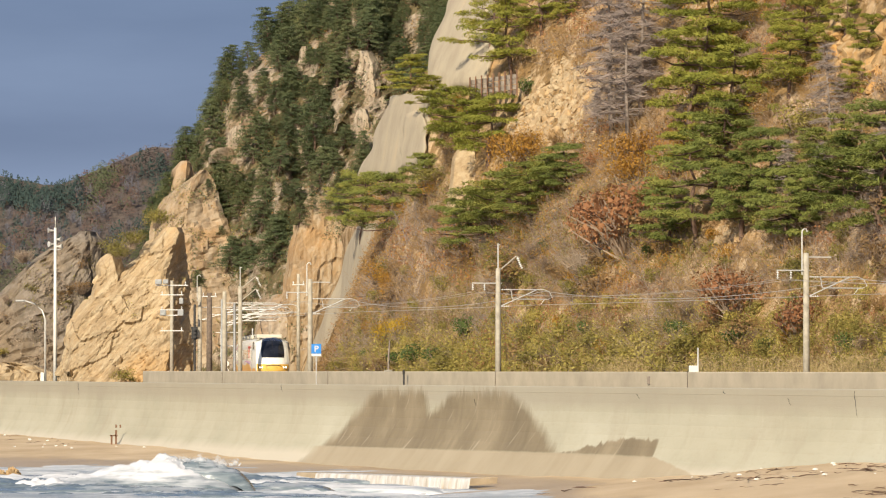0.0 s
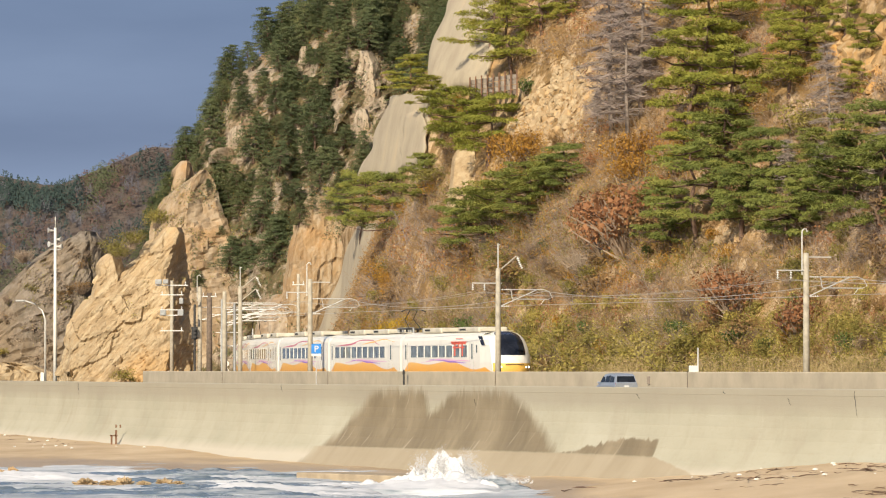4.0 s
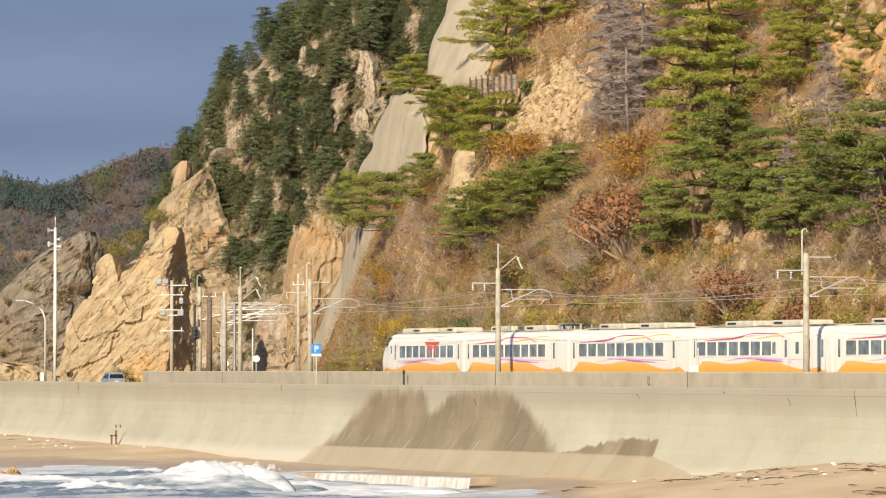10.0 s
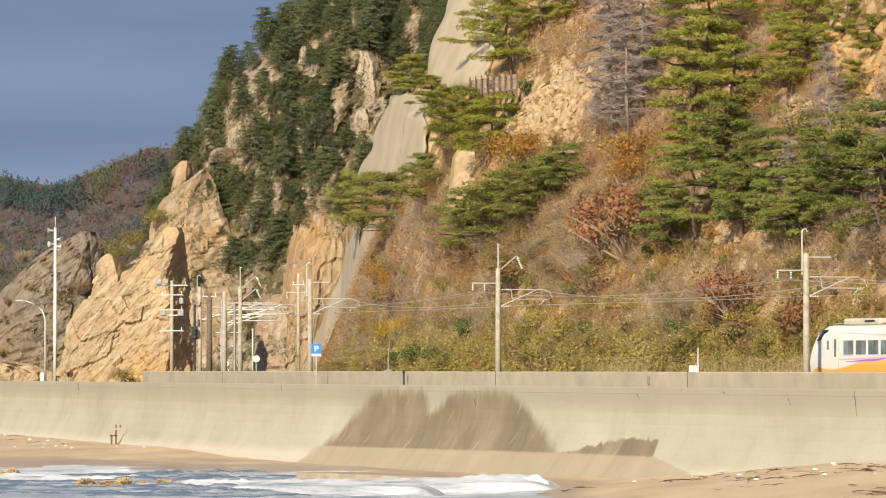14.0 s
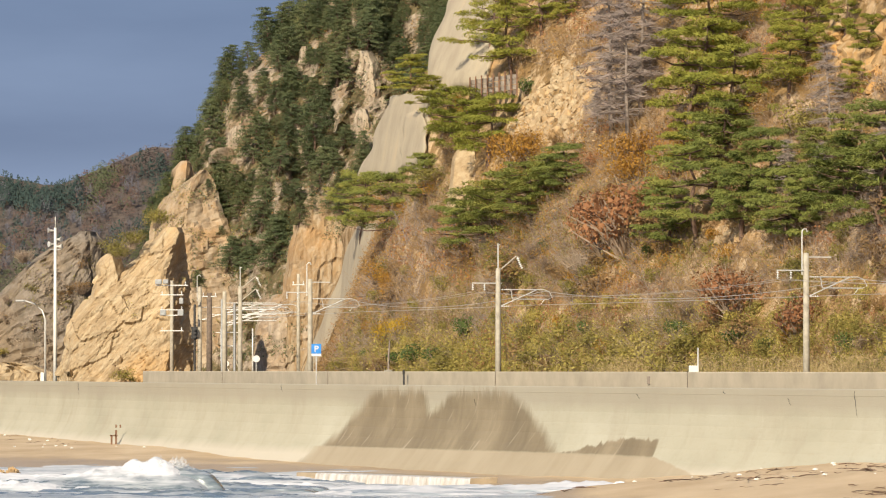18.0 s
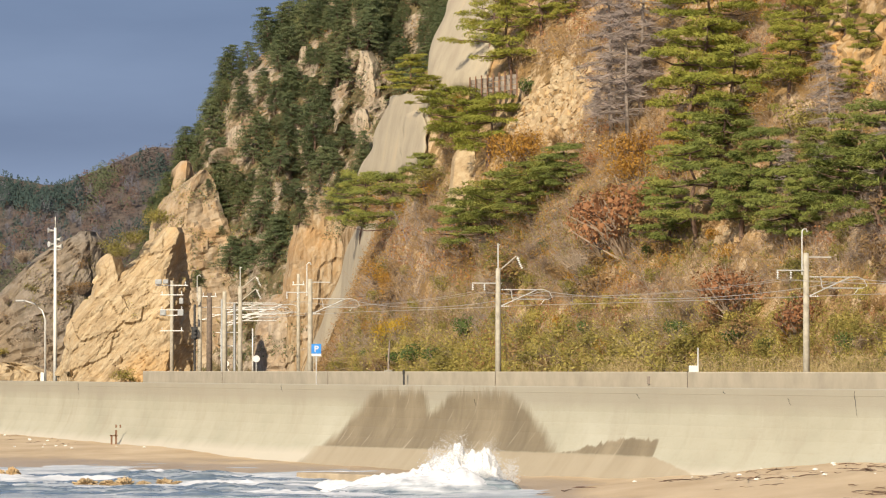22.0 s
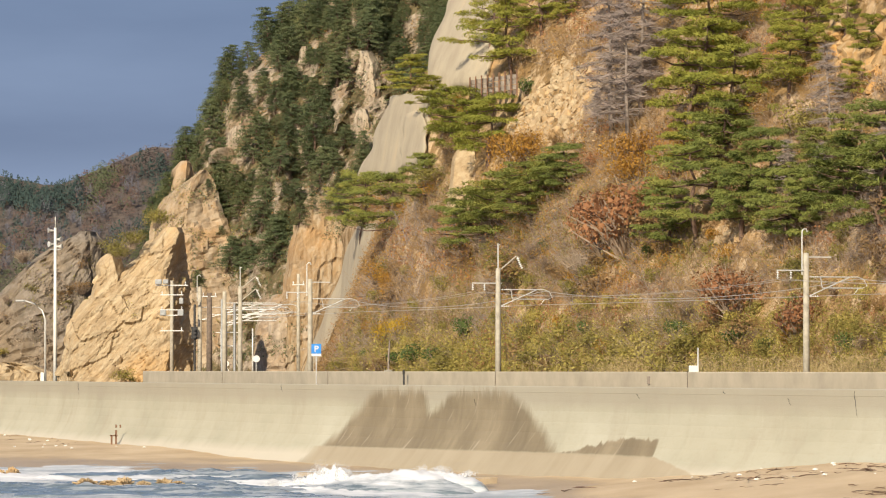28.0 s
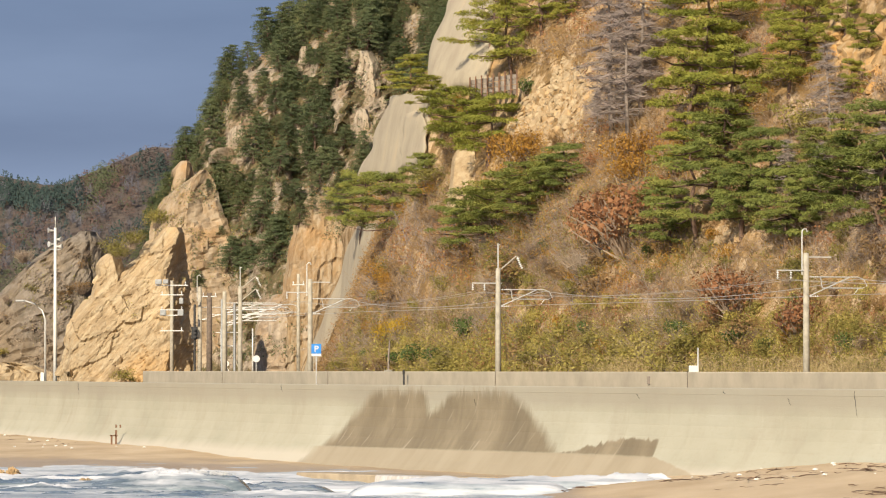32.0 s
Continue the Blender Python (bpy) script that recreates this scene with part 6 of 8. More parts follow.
TRAIN = "carriages of the express train"
CAB_LABEL = "white and orange end carriage with red gate emblem"
MID_LABEL = "white and orange express carriage with ribbon stripes"
cab = tagged(carriage("cab"), CAB_LABEL, "train", TRAIN)
panto = tagged(carriage("panto"), "white and orange carriage with a raised pantograph", "train", TRAIN)
middle = tagged(carriage("plain"), MID_LABEL, "train", TRAIN)
service = tagged(carriage("service"), "white and orange carriage with small windows and doors", "train", TRAIN)
I4 = Matrix.Identity(4)
carriages = [cab, panto, middle, service, middle, panto, cab]
seen_once = set()
train_cars = []
for c in carriages:
    train_cars.append(c if c.name not in seen_once else copy_thing(c, I4))
    seen_once.add(c.name)


# ---------------------------------------------------------------- the car on the coast road
def road_car():
    root = new("car")
    MAT["car_paint"] = plain("car_paint", (0.42, 0.46, 0.52), 0.28, 0.5, 0.04, 2.0)
    MAT["car_glass"] = glass_dark("car_glass", (0.015, 0.017, 0.02))
    MAT["tail_red"] = plain("tail_red", (0.25, 0.03, 0.03), 0.2, 0, 0.05)
    # profile along x (front +): lower body, then the glasshouse
    bm = bmesh.new()
    low = [(-2.1, 0.35, 0.98, 0.80), (-2.0, 0.30, 1.02, 0.84), (-1.2, 0.28, 1.02, 0.85), (0.3, 0.28, 1.0, 0.85), (1.1, 0.28, 0.95, 0.85), (1.8, 0.30, 0.82, 0.80), (2.1, 0.38, 0.66, 0.70)]
    rings = []
    for x, z0, z1, w in low:
        rings.append([(x, -w * 0.92, z0), (x, -w, z0 + 0.2), (x, -w, z1 - 0.15), (x, -w * 0.93, z1), (x, w * 0.93, z1), (x, w, z1 - 0.15), (x, w, z0 + 0.2), (x, w * 0.92, z0)])
    vs = loft(bm, rings)
    bm.faces.new(vs[0][::-1])
    bm.faces.new(vs[-1])
    for a, b in zip(vs, vs[1:]):
        bm.faces.new((a[-1], a[0], b[0], b[-1]))
    bmesh.ops.recalc_face_normals(bm, faces=bm.faces)
    part("body", bm, MAT["car_paint"], root, smooth=False)
    bm = bmesh.new()
    house = [(-2.02, 1.0, 0.76, 1.0, 0.76), (-1.85, 1.0, 0.78, 1.42, 0.66), (-1.5, 1.0, 0.79, 1.54, 0.64), (-0.3, 1.0, 0.79, 1.56, 0.64), (0.35, 0.99, 0.79, 1.50, 0.63), (1.15, 0.93, 0.78, 0.98, 0.74)]
    vs = loft(bm, [[(x, -w0, z0), (x, -w1, z1), (x, 0, z1 + 0.03), (x, w1, z1), (x, w0, z0)] for x, z0, w0, z1, w1 in house])
    bm.faces.new(vs[0][::-1])
    bmesh.ops.recalc_face_normals(bm, faces=bm.faces)
    part("cabin", bm, MAT["car_paint"], root)
    for side in (-1, 1):
        for xa, xb in ((-1.75, -1.0), (-0.92, -0.1), (-0.02, 0.72)):
            bm = bmesh.new()
            zt = 1.44 if xb < 0.5 else 1.30
            za = 1.36 if xa < -1.5 else zt
            pts = [(xa, 0.80, 1.05), (xb + (0.12 if xb > 0.5 else 0), 0.80, 1.04), (xb - (0.16 if xb > 0.5 else 0), 0.69, 1.40), (xa + (0.1 if xa < -1.5 else 0), 0.68, za)]
            vs = [bm.verts.new((x, side * (y + 0.004), z)) for x, y, z in pts]
            bm.faces.new(vs)
            part("side_window", bm, MAT["car_glass"], root, "dark tinted window")
        bm = bmesh.new()
        box(bm, (0.82, side * 0.92, 1.02), (0.14, 0.18, 0.12), bevel=0.03)
        part("mirror", bm, MAT["car_paint"], root)
        bm = bmesh.new()
        box(bm, (-2.04, side * 0.74, 0.88), (0.10, 0.10, 0.22), bevel=0.03)
        part("tail_light", bm, MAT["tail_red"], root, "red tail light")
        bm = bmesh.new()
        box(bm, (2.02, side * 0.58, 0.62), (0.12, 0.26, 0.12), bevel=0.03)
        part("headlight", bm, MAT["porcelain"], root)
        for x in (-1.28, 1.32):
            bm = bmesh.new()
            bmesh.ops.create_cone(bm, cap_ends=True, segments=24, radius1=0.31, radius2=0.31, depth=0.19, matrix=Matrix.Translation((x, side * 0.74, 0.31)) @ Matrix.Rotation(radians(90), 4, "X"))
            wheel = part("wheel", bm, MAT["rubber"], root)
            bm = bmesh.new()
            bmesh.ops.create_cone(bm, cap_ends=True, segments=16, radius1=0.19, radius2=0.19, depth=0.21, matrix=Matrix.Translation((x, side * 0.74, 0.31)) @ Matrix.Rotation(radians(90), 4, "X"))
            part("rim", bm, MAT["steel_grey"], wheel)
    bm = bmesh.new()
    vs = [bm.verts.new(p) for p in ((-2.03, -0.68, 1.06), (-2.03, 0.68, 1.06), (-1.87, 0.60, 1.40), (-1.87, -0.60, 1.40))]
    bm.faces.new(vs)
    part("rear_window", bm, MAT["car_glass"], root, "dark rear window")
    bm = bmesh.new()
    box(bm, (-2.10, 0, 0.50), (0.12, 1.5, 0.22), bevel=0.04)
    part("bumper", bm, MAT["car_paint"], root)
    bm = bmesh.new()
    box(bm, (-2.11, 0, 0.78), (0.02, 0.33, 0.16))
    part("plate", bm, MAT["porcelain"], root)
    root.scale = (0.90, 0.87, 1.0)
    return tagged(root, "silver-blue hatchback car driving along the coast road", "car")


car = road_car()


def motions():
    for i, c in enumerate(train_cars):
        rows = []
        for k in range(0, 65):
            t = k * 0.5
            s = 19.5 * (t - 7) + 40.4 - 10.4 - 20.5 * i
            x, y, th = track(s)
            rows.append((t, pose(x, y, RAIL_Z, 0, 0, math.degrees(th) - 90 + (180 if i == 6 else 0))))
        walk(c, rows)
    for o in car.children_recursive:
        o.data.transform(Matrix.Scale(0.92, 4))
        o.location *= 0.92
    rows = []
    for t, y in CAR_ROWS:
        x, yy = wall(y, 2.4)
        x2, y2 = wall(y + 3, 2.4)
        rows.append((t, pose(x, yy, 4.33, 0, 0, math.degrees(math.atan2(y2 - yy, x2 - x)))))
    walk(car, rows)
    sea_motions()


CAR_ROWS = ((0.0, 235.5), (1.0, 250.0), (2.0, 264.8), (3.0, 281.7), (4.0, 297.6), (5.0, 314.4), (6.0, 331.2), (7.0, 349.0), (8.0, 369.3), (9.0, 393.0), (10.0, 417.8), (11.0, 441.5), (12.0, 464.0),
            (13.0, 486.5), (14.0, 509.0), (15.0, 531.0), (16.0, 553.0), (17.0, 566.0), (18.0, 569.0), (32.0, 569.0))


# ---------------------------------------------------------------- concrete slabs, fence and bare rock on the slope
def shotcrete():
    m, nt, b = nodes_of("sprayed_concrete")
    co = coords(nt)
    f = noise_fac(nt, co, 0.35, 6.0, 0.6, (1.0, 1.0, 0.5))
    g = noise_fac(nt, co, 2.4, 7.0, 0.7, (1.0, 1.0, 0.35))
    c = ramp(nt, f, [(0.3, (0.335, 0.28, 0.20)), (0.55, (0.405, 0.345, 0.245)), (0.75, (0.46, 0.365, 0.24))])
    c = mix(nt, span(nt, g, 0.5, 0.75, 0, 0.45), c, (0.24, 0.20, 0.15))
    nt.links.new(c, b.inputs["Base Color"])
    b.inputs["Roughness"].default_value = 0.95
    bump(nt, b, calc(nt, "ADD", f, g), 0.6, 0.12)
    return m


MAT["shotcrete"] = shotcrete()


def slab(name, corners, seed, lift=0.7, bulge=1.0, label="", nu=34, nv=40, bow=0.0, shell=None):
    """A sprayed-concrete shell on the near slope. corners: x, z of the lower left, lower right, upper right and upper left."""
    verts = []
    (ax, az), (bx, bz), (cx, cz), (dx, dz) = corners
    for j in range(nv):
        v = j / (nv - 1)
        for i in range(nu):
            u = i / (nu - 1)
            x = (ax * (1 - u) + bx * u) * (1 - v) + (dx * (1 - u) + cx * u) * v
            z = (az * (1 - u) + bz * u) * (1 - v) + (dz * (1 - u) + cz * u) * v
            x -= bow * (1 - u) * math.sin(math.pi * v ** 0.7)
            edge = min(u, 1 - u, v, 1 - v)
            e = min(1.0, edge / 0.12)
            x += 0.35 * noise.noise((u * 3, v * 4, seed)) * (1 if 0 < i < nu - 1 else 1.6)
            z += 0.30 * noise.noise((v * 4, u * 3, seed + 5)) * (1 if 0 < j < nv - 1 else 1.4)
            y = hill_a_y(x, z) - lift * math.sqrt(1 - (1 - e) ** 2) - bulge * math.sin(math.pi * u) * (0.5 + 0.5 * v)
            y += 0.35 * fbm((x * 0.35, z * 0.2, seed), 3) + 0.10 * abs(noise.noise((x * 0.5, z * 0.06, seed + 2)))
            verts.append((x, y, z))
    n0 = len(verts)
    faces = grid_faces(nu, nv)
    rim = [i for i in range(nu)] + [j * nu + nu - 1 for j in range(1, nv)] + [(nv - 1) * nu + i for i in range(nu - 2, -1, -1)] + [j * nu for j in range(nv - 2, 0, -1)]
    for r in rim:
        x, y, z = verts[r]
        verts.append((x, y + 3.0, z))
    for k in range(len(rim)):
        k2 = (k + 1) % len(rim)
        faces.append((rim[k], n0 + k, n0 + k2, rim[k2]))
    if shell:
        return mesh_ob(name, verts, faces, MAT["shotcrete"], shell, True, label)
    return tagged(mesh_ob(name, verts, faces, MAT["shotcrete"], smooth=True), label, "slope concrete")


slab("concrete_shell", ((-0.7, 27.0), (3.2, 27.0), (6.0, 36.6), (1.4, 36.6)), 1.0, 1.3, 1.5, "pale grey sprayed-concrete shell bulging from the slope", bow=1.05)
lower_shell = slab("concrete_shell", ((-6.9, 21.2), (-1.2, 21.0), (-1.0, 27.4), (-4.2, 27.4)), 2.0, 1.0, 0.8, "grey-tan sprayed-concrete shell with a vertical seam")
slab("panel", ((-3.3, 21.3), (-1.3, 21.2), (-1.2, 25.9), (-3.1, 25.9)), 7.0, 2.1, 0.5, "smooth pale grey panel", 20, 24, shell=lower_shell)
slab("concrete_shell", ((-12.6, 4.0), (-11.4, 4.0), (-4.7, 17.4), (-6.9, 17.4)), 3.0, 0.3, 0.15, "narrow grey sprayed-concrete strip down the slope", 14, 50)


def outcrop(x, z, w, h, seed, material, label, thick=2.6, count=9, tilt=-0.6, grain=1.0):
    """Rock breaking out of the near slope in angular blocks, middle at x and height z."""
    rng = random.Random(seed)
    foot = Vector((x, hill_point("a", x, z)[0], z))
    root = new("rock_outcrop")
    root.location = foot
    for i in range(count):
        bx, bz = x + w * rng.uniform(-0.85, 0.85), z + h * rng.uniform(-0.85, 0.85)
        k = grain * rng.uniform(0.35, 0.75) * (1.0 - 0.4 * max(abs(bx - x) / w, abs(bz - z) / h))
        y, _ = hill_point("a", bx, bz)
        vs, fs = [], []
        block(vs, fs, Vector((bx, y + 0.15 * thick, bz)) - foot, (w * k, thick * 0.42, h * k), rng, tilt)
        mesh_ob("block", [tuple(v) for v in vs], fs, material, root)
    return tagged(root, label, "rock", "outcrops on the slope")


MAT["rock_ochre"] = rocky("rock_ochre", (0.50, 0.365, 0.20), (0.43, 0.27, 0.115), (0.20, 0.12, 0.05), (0.58, 0.30, 0.08), (0.8, 0.8, 0.4), crack=0.2)
MAT["rock_pale"] = rocky("rock_pale", (0.49, 0.385, 0.24), (0.40, 0.295, 0.17), (0.17, 0.12, 0.07), (0.50, 0.33, 0.16), (0.9, 0.9, 0.5), crack=0.2)
OUT = "pale ochre rock breaking out of the slope"
crumble = random.Random(3)
for i in range(74):
    a, b = crumble.gauss(0, 0.5), crumble.gauss(0, 0.5)
    outcrop(7.7 + 3.4 * a + 1.6 * b, 24.9 + 3.0 * b, crumble.uniform(0.4, 1.2), crumble.uniform(0.35, 0.95), 100 + i, MAT["rock_pale"], OUT, crumble.uniform(0.5, 1.0), 7, -0.9)
for x, z, w, h, seed in ((6.3, 22.9, 1.2, 1.3, 3), (3.7, 18.6, 1.1, 1.5, 5), (24.6, 26.6, 2.0, 2.0, 6),
                         (28.0, 26.4, 2.6, 2.4, 7), (26.2, 24.0, 1.7, 1.3, 8), (12.9, 24.0, 1.2, 1.2, 9), (9.8, 21.4, 1.6, 1.3, 10), (1.2, 17.0, 1.2, 1.4, 19), (17.5, 14.0, 1.5, 1.2, 11), (11.0, 17.0, 1.3, 1.0, 12),
                         (24.5, 20.5, 1.4, 1.0, 13), (29.5, 18.5, 1.6, 1.3, 14), (15.0, 31.5, 1.4, 1.2, 15), (21.0, 16.5, 1.3, 1.0, 16)):
    outcrop(x, z, w, h, seed * 3.7, MAT["rock_ochre"] if x > 22 or seed == 4 else MAT["rock_pale"], OUT, 1.8, 30, -0.3, 0.55)


bluff = crags("rock_bluff", MAT["rock_pale"], crag_mesh([(17.6, 0.2, 0.5, 2.5, 3.1), (19.0, 0.4, 0.7, 2.5, 3.0), (20.4, 0.5, 0.8, 2.5, 2.9), (21.4, 0.6, 0.9, 2.4, 2.8), (22.0, 0.9, 1.1, 2.3, 2.6), (22.4, 1.3, 1.4, 2.0, 2.2)],
                                                          hill_a_y(1.6, 17.6) - 1.7, 2.2, 72.0, 51.0, 0.16, 1.05, 0.5), blocks=14, size=(0.35, 0.4, 0.6), tilt=0.2, seed=9)
tagged(bluff, "smooth ochre rock bluff under a pine on the slope", "rock")


def rust_face():
    """Streaked cliff between headland and slope."""
    m = rocky("rock_streaked", (0.385, 0.305, 0.205), (0.30, 0.21, 0.115), (0.13, 0.085, 0.05), (0.46, 0.24, 0.08), (1.6, 1.6, 0.10), crack=0.2)
    return m


MAT["rock_streaked"] = rust_face()
MAT["rock_rib"] = rocky("rock_rib", (0.46, 0.39, 0.295), (0.35, 0.28, 0.20), (0.14, 0.11, 0.08), (0.38, 0.26, 0.14), (1.6, 1.6, 0.12))
streaked = crags("rock_buttress", MAT["rock_streaked"], crag_mesh([(3.0, -14.2, -13.4, -8.4, -6.6), (8.0, -14.3, -13.5, -8.4, -6.6), (11.0, -14.4, -13.6, -8.3, -6.7), (14.0, -14.0, -13.3, -8.3, -6.8), (17.0, -13.5, -12.8, -8.4, -6.9), (18.8, -13.1, -12.5, -8.6, -7.2), (19.8, -12.8, -12.3, -9.0, -7.6), (20.7, -12.3, -11.9, -9.8, -8.6), (21.3, -11.7, -11.5, -10.5, -9.8)],
                                                              477.0, 3.0, 88.0, 23.0, 0.2, 0.22, 0.75), blocks=60, size=(0.30, 0.5, 0.8), tilt=0.04, seed=7)
tagged(streaked, "tall rust-streaked rock face above the railway", "rock")
for x, z, w, h, seed in ((-6.9, 33.0, 1.8, 2.9, 31), (-13.2, 35.0, 0.7, 1.6, 33), (-19.3, 27.7, 1.2, 1.3, 34), (-8.8, 36.2, 0.5, 0.9, 35), (-7.6, 28.6, 1.1, 1.6, 38), (-20.6, 26.2, 1.7, 0.7, 40), (-15.2, 29.0, 1.0, 1.2, 41)):
    j = random.Random(seed).uniform(-0.3, 0.3) * w
    ob = crags("rock_rib", MAT["rock_rib"], crag_mesh([(z - h, x - w, x - w * 0.8, x + w * 0.5, x + w), (z, x - w * 0.9, x - w * 0.7, x + w * 0.5 + j, x + w * 0.9), (z + h * 0.6, x - w * 0.75, x - w * 0.5, x + w * 0.4 + j, x + w * 0.7), (z + h, x - w * 0.35 + j, x - w * 0.2 + j, x + w * 0.2 + j, x + w * 0.4 + j)],
                                                      hill_c_y(x, z - h) + 1.2, 2.5, 86.0, seed * 1.7, 0.2, 0.75 - 1.2 / h, 1.0), blocks=26, size=(0.3, 0.4, 0.8), tilt=0.1, seed=seed)
    tagged(ob, "pale upright rock rib on the headland", "rock", "rock ribs on the headland")


MAT["fence_board"] = plain("fence_board", (0.27, 0.23, 0.19), 0.9, 0, 0.2, 3.0)


def slope_fence():
    root = new("rockfall_fence")
    z0 = 26.0
    for i in range(9):
        x = 2.0 + i * 0.42
        y = hill_a_y(x, z0) - 2.6
        bm = bmesh.new()
        box(bm, (x, y - 0.10, z0 + 0.7 + 0.012 * i), (0.10, 0.14, 1.9))
        part("post", bm, MAT["rust_iron"], root, "rust-brown steel post")
        if i < 8:
            x2 = x + 0.42
            for k in range(4):
                bm = bmesh.new()
                box(bm, ((x + x2) / 2, y + 0.02, z0 + 0.15 + k * 0.38), (0.36, 0.06, 0.34), bevel=0.01)
                part("board", bm, MAT["wood_pole"] if k == 0 else MAT["fence_board"], root)
    return tagged(root, "grey boarded rockfall fence with rusty posts", "fence")


slope_fence()


# ---------------------------------------------------------------- overhead line
def insulator(bm, p, n, down=True, d=Vector((0, 0, -1)), r=0.085):
    pts, radii = [p], [0.02]
    for k in range(n):
        q = p + d * (0.1 + 0.13 * k)
        pts += [q, q + d * 0.03, q + d * 0.07, q + d * 0.11]
        radii += [r * 0.35, r, r * 0.35, 0.022]
    tube(bm, pts, radii, 10)


def catenary_pole(s, top, mast=1.3, feeder=True, arm="none", hook=True, n0=-2.9, reach=3.6, low=0.0):
    """A concrete pole on the sea side of the track with its cantilever over the rails. In its own space y points inland."""
    x, y, th = track(s, n0)
    root = new("catenary_pole")
    root.matrix_basis = Matrix.Translation((x, y, 0)) @ Matrix.Rotation(th, 4, "Z") @ Matrix.Rotation(radians(-90), 4, "Z")
    bm = bmesh.new()
    tube(bm, [(0, 0, 3.9), (0, 0, 8), (0, 0, top - 0.02), (0, 0, top)], [0.19, 0.175, 0.155, 0.13], 14)
    part("pole", bm, MAT["pole_concrete"], root, "round concrete pole", smooth=True)
    R = RAIL_Z - low
    bm = bmesh.new()
    zt, zb = R + 6.1, R + 5.5
    tube(bm, [(0, 0.15, zt), (0, reach - 0.55, zt), (0, reach - 0.2, zt - 0.12), (0, reach, zb + 0.12), (0, reach - 0.25, zb), (0, 0.95, zb)], 0.032, 6)
    tube(bm, [(0, 0.15, zb - 0.45), (0, reach * 0.72, zt)], 0.032, 6)
    tube(bm, [(0, 0.95, zb), (0, 0.85, zt)], 0.025, 6)
    tube(bm, [(0, reach - 0.5, zb), (0, reach - 0.75, zb - 0.3)], 0.02, 6)
    part("cantilever", bm, MAT["steel_white"], root, "white tubular cantilever")
    for zz in (zt, zb - 0.45):
        bm = bmesh.new()
        insulator(bm, Vector((0, 0.15, zz)), 4, d=Vector((0, 1, 0)), r=0.05)
        part("insulator", bm, MAT["porcelain"], root, "white porcelain insulator")
    if mast:
        bm = bmesh.new()
        tube(bm, [(-0.05, -0.22, top - 1.2), (-0.05, -0.22, top + mast - 0.12), (-0.05, -0.12, top + mast), (-0.05, 0.02, top + mast), (-0.05, 0.08, top + mast - 0.15)] if hook else
             [(0, 0, top - 0.2), (0, 0, top + mast), (0, 0.12, top + mast - 0.08)], 0.04, 6)
        part("mast", bm, MAT["steel_white"], root, "thin white steel mast")
    if feeder:
        zf = top - 0.95
        bm = bmesh.new()
        box(bm, (0, -0.75, zf), (0.07, 1.95, 0.07))
        part("crossarm", bm, MAT["steel_white"], root)
        for yy in (-1.68, -0.9):
            bm = bmesh.new()
            insulator(bm, Vector((0, yy, zf)), 3)
            part("insulator", bm, MAT["porcelain"], root, "white porcelain insulator")
    if arm == "stub":
        bm = bmesh.new()
        box(bm, (0, 0.75, top - 0.22), (0.06, 1.4, 0.06))
        part("crossarm", bm, MAT["steel_white"], root)
    if arm in ("lift", "double"):
        for dz in ((0.0,) if arm == "lift" else (0.0, -0.95)):
            bm = bmesh.new()
            tube(bm, [(0, 0.1, top - 0.15 + dz), (0, 1.2, top + 0.75 + dz), (0, 1.45, top + 0.62 + dz)], 0.045, 6)
            part("feeder_arm", bm, MAT["pole_concrete"], root)
            bm = bmesh.new()
            insulator(bm, Vector((0, 1.25, top + 0.72 + dz)), 6, d=Vector((0, 0.42, -0.9)).normalized(), r=0.1)
            part("insulator", bm, MAT["porcelain"], root, "white porcelain insulator string")
    return tagged(root, "concrete catenary pole with a white tubular cantilever", "pole", "catenary poles")


catenary_pole(87, 12.3)
catenary_pole(37, 12.3, 1.3, True, "stub")
catenary_pole(-13, 12.35, 1.55, True, "lift", False)
catenary_pole(-59.5, 12.4, 1.15, True, "stub")
catenary_pole(-93.5, 12.4, 1.5, False, "double", False, reach=4.6)
catenary_pole(-108.0, 12.2, 0.0, False, "none", False, n0=-3.2, reach=4.6, low=0.25)
catenary_pole(-131.0, 12.9, 1.0, False, "none", True, n0=-4.6, reach=5.4, low=-0.2)


def wire(name, pts, r, label, group):
    bm = bmesh.new()
    tube(bm, pts, r, 4)
    return tagged(part(name, bm, MAT["wire"], None), label, "wire", group)


stops = [137, 87, 37, -13, -59.5, -93.5, -131.0]
for name, n, z, sag, r in (("messenger_wire", 0.15, RAIL_Z + 6.0, 0.75, 0.022), ("contact_wire", 0.0, RAIL_Z + 5.15, 0.04, 0.02)):
    pts = []
    for a, b in zip(stops, stops[1:]):
        for k in range(10):
            t = k / 10
            x, y, _ = track(a + (b - a) * t, n)
            pts.append((x, y, z - 4 * sag * t * (1 - t)))
    wire(name, pts, r, "thin overhead wire along the railway", "overhead wires")
for n, dz in ((-4.58, 0.0), (-3.8, 0.0)):
    pts = []
    for a, b in zip(stops[:6], stops[1:6]):
        for k in range(10):
            t = k / 10
            x, y, _ = track(a + (b - a) * t, n)
            pts.append((x, y, 10.85 - 2.2 * t * (1 - t)))
    wire("feeder_wire", pts, 0.012, "thin feeder wire between poles", "overhead wires")
for a, b in zip(stops, stops[1:5]):
    for k in range(1, 9):
        t = k / 9
        x, y, _ = track(a + (b - a) * t, 0.08)
        wire("dropper", [(x, y, RAIL_Z + 5.13), (x, y, RAIL_Z + 6.0 - 3.0 * t * (1 - t))], 0.008, "short dropper between overhead wires", "droppers")


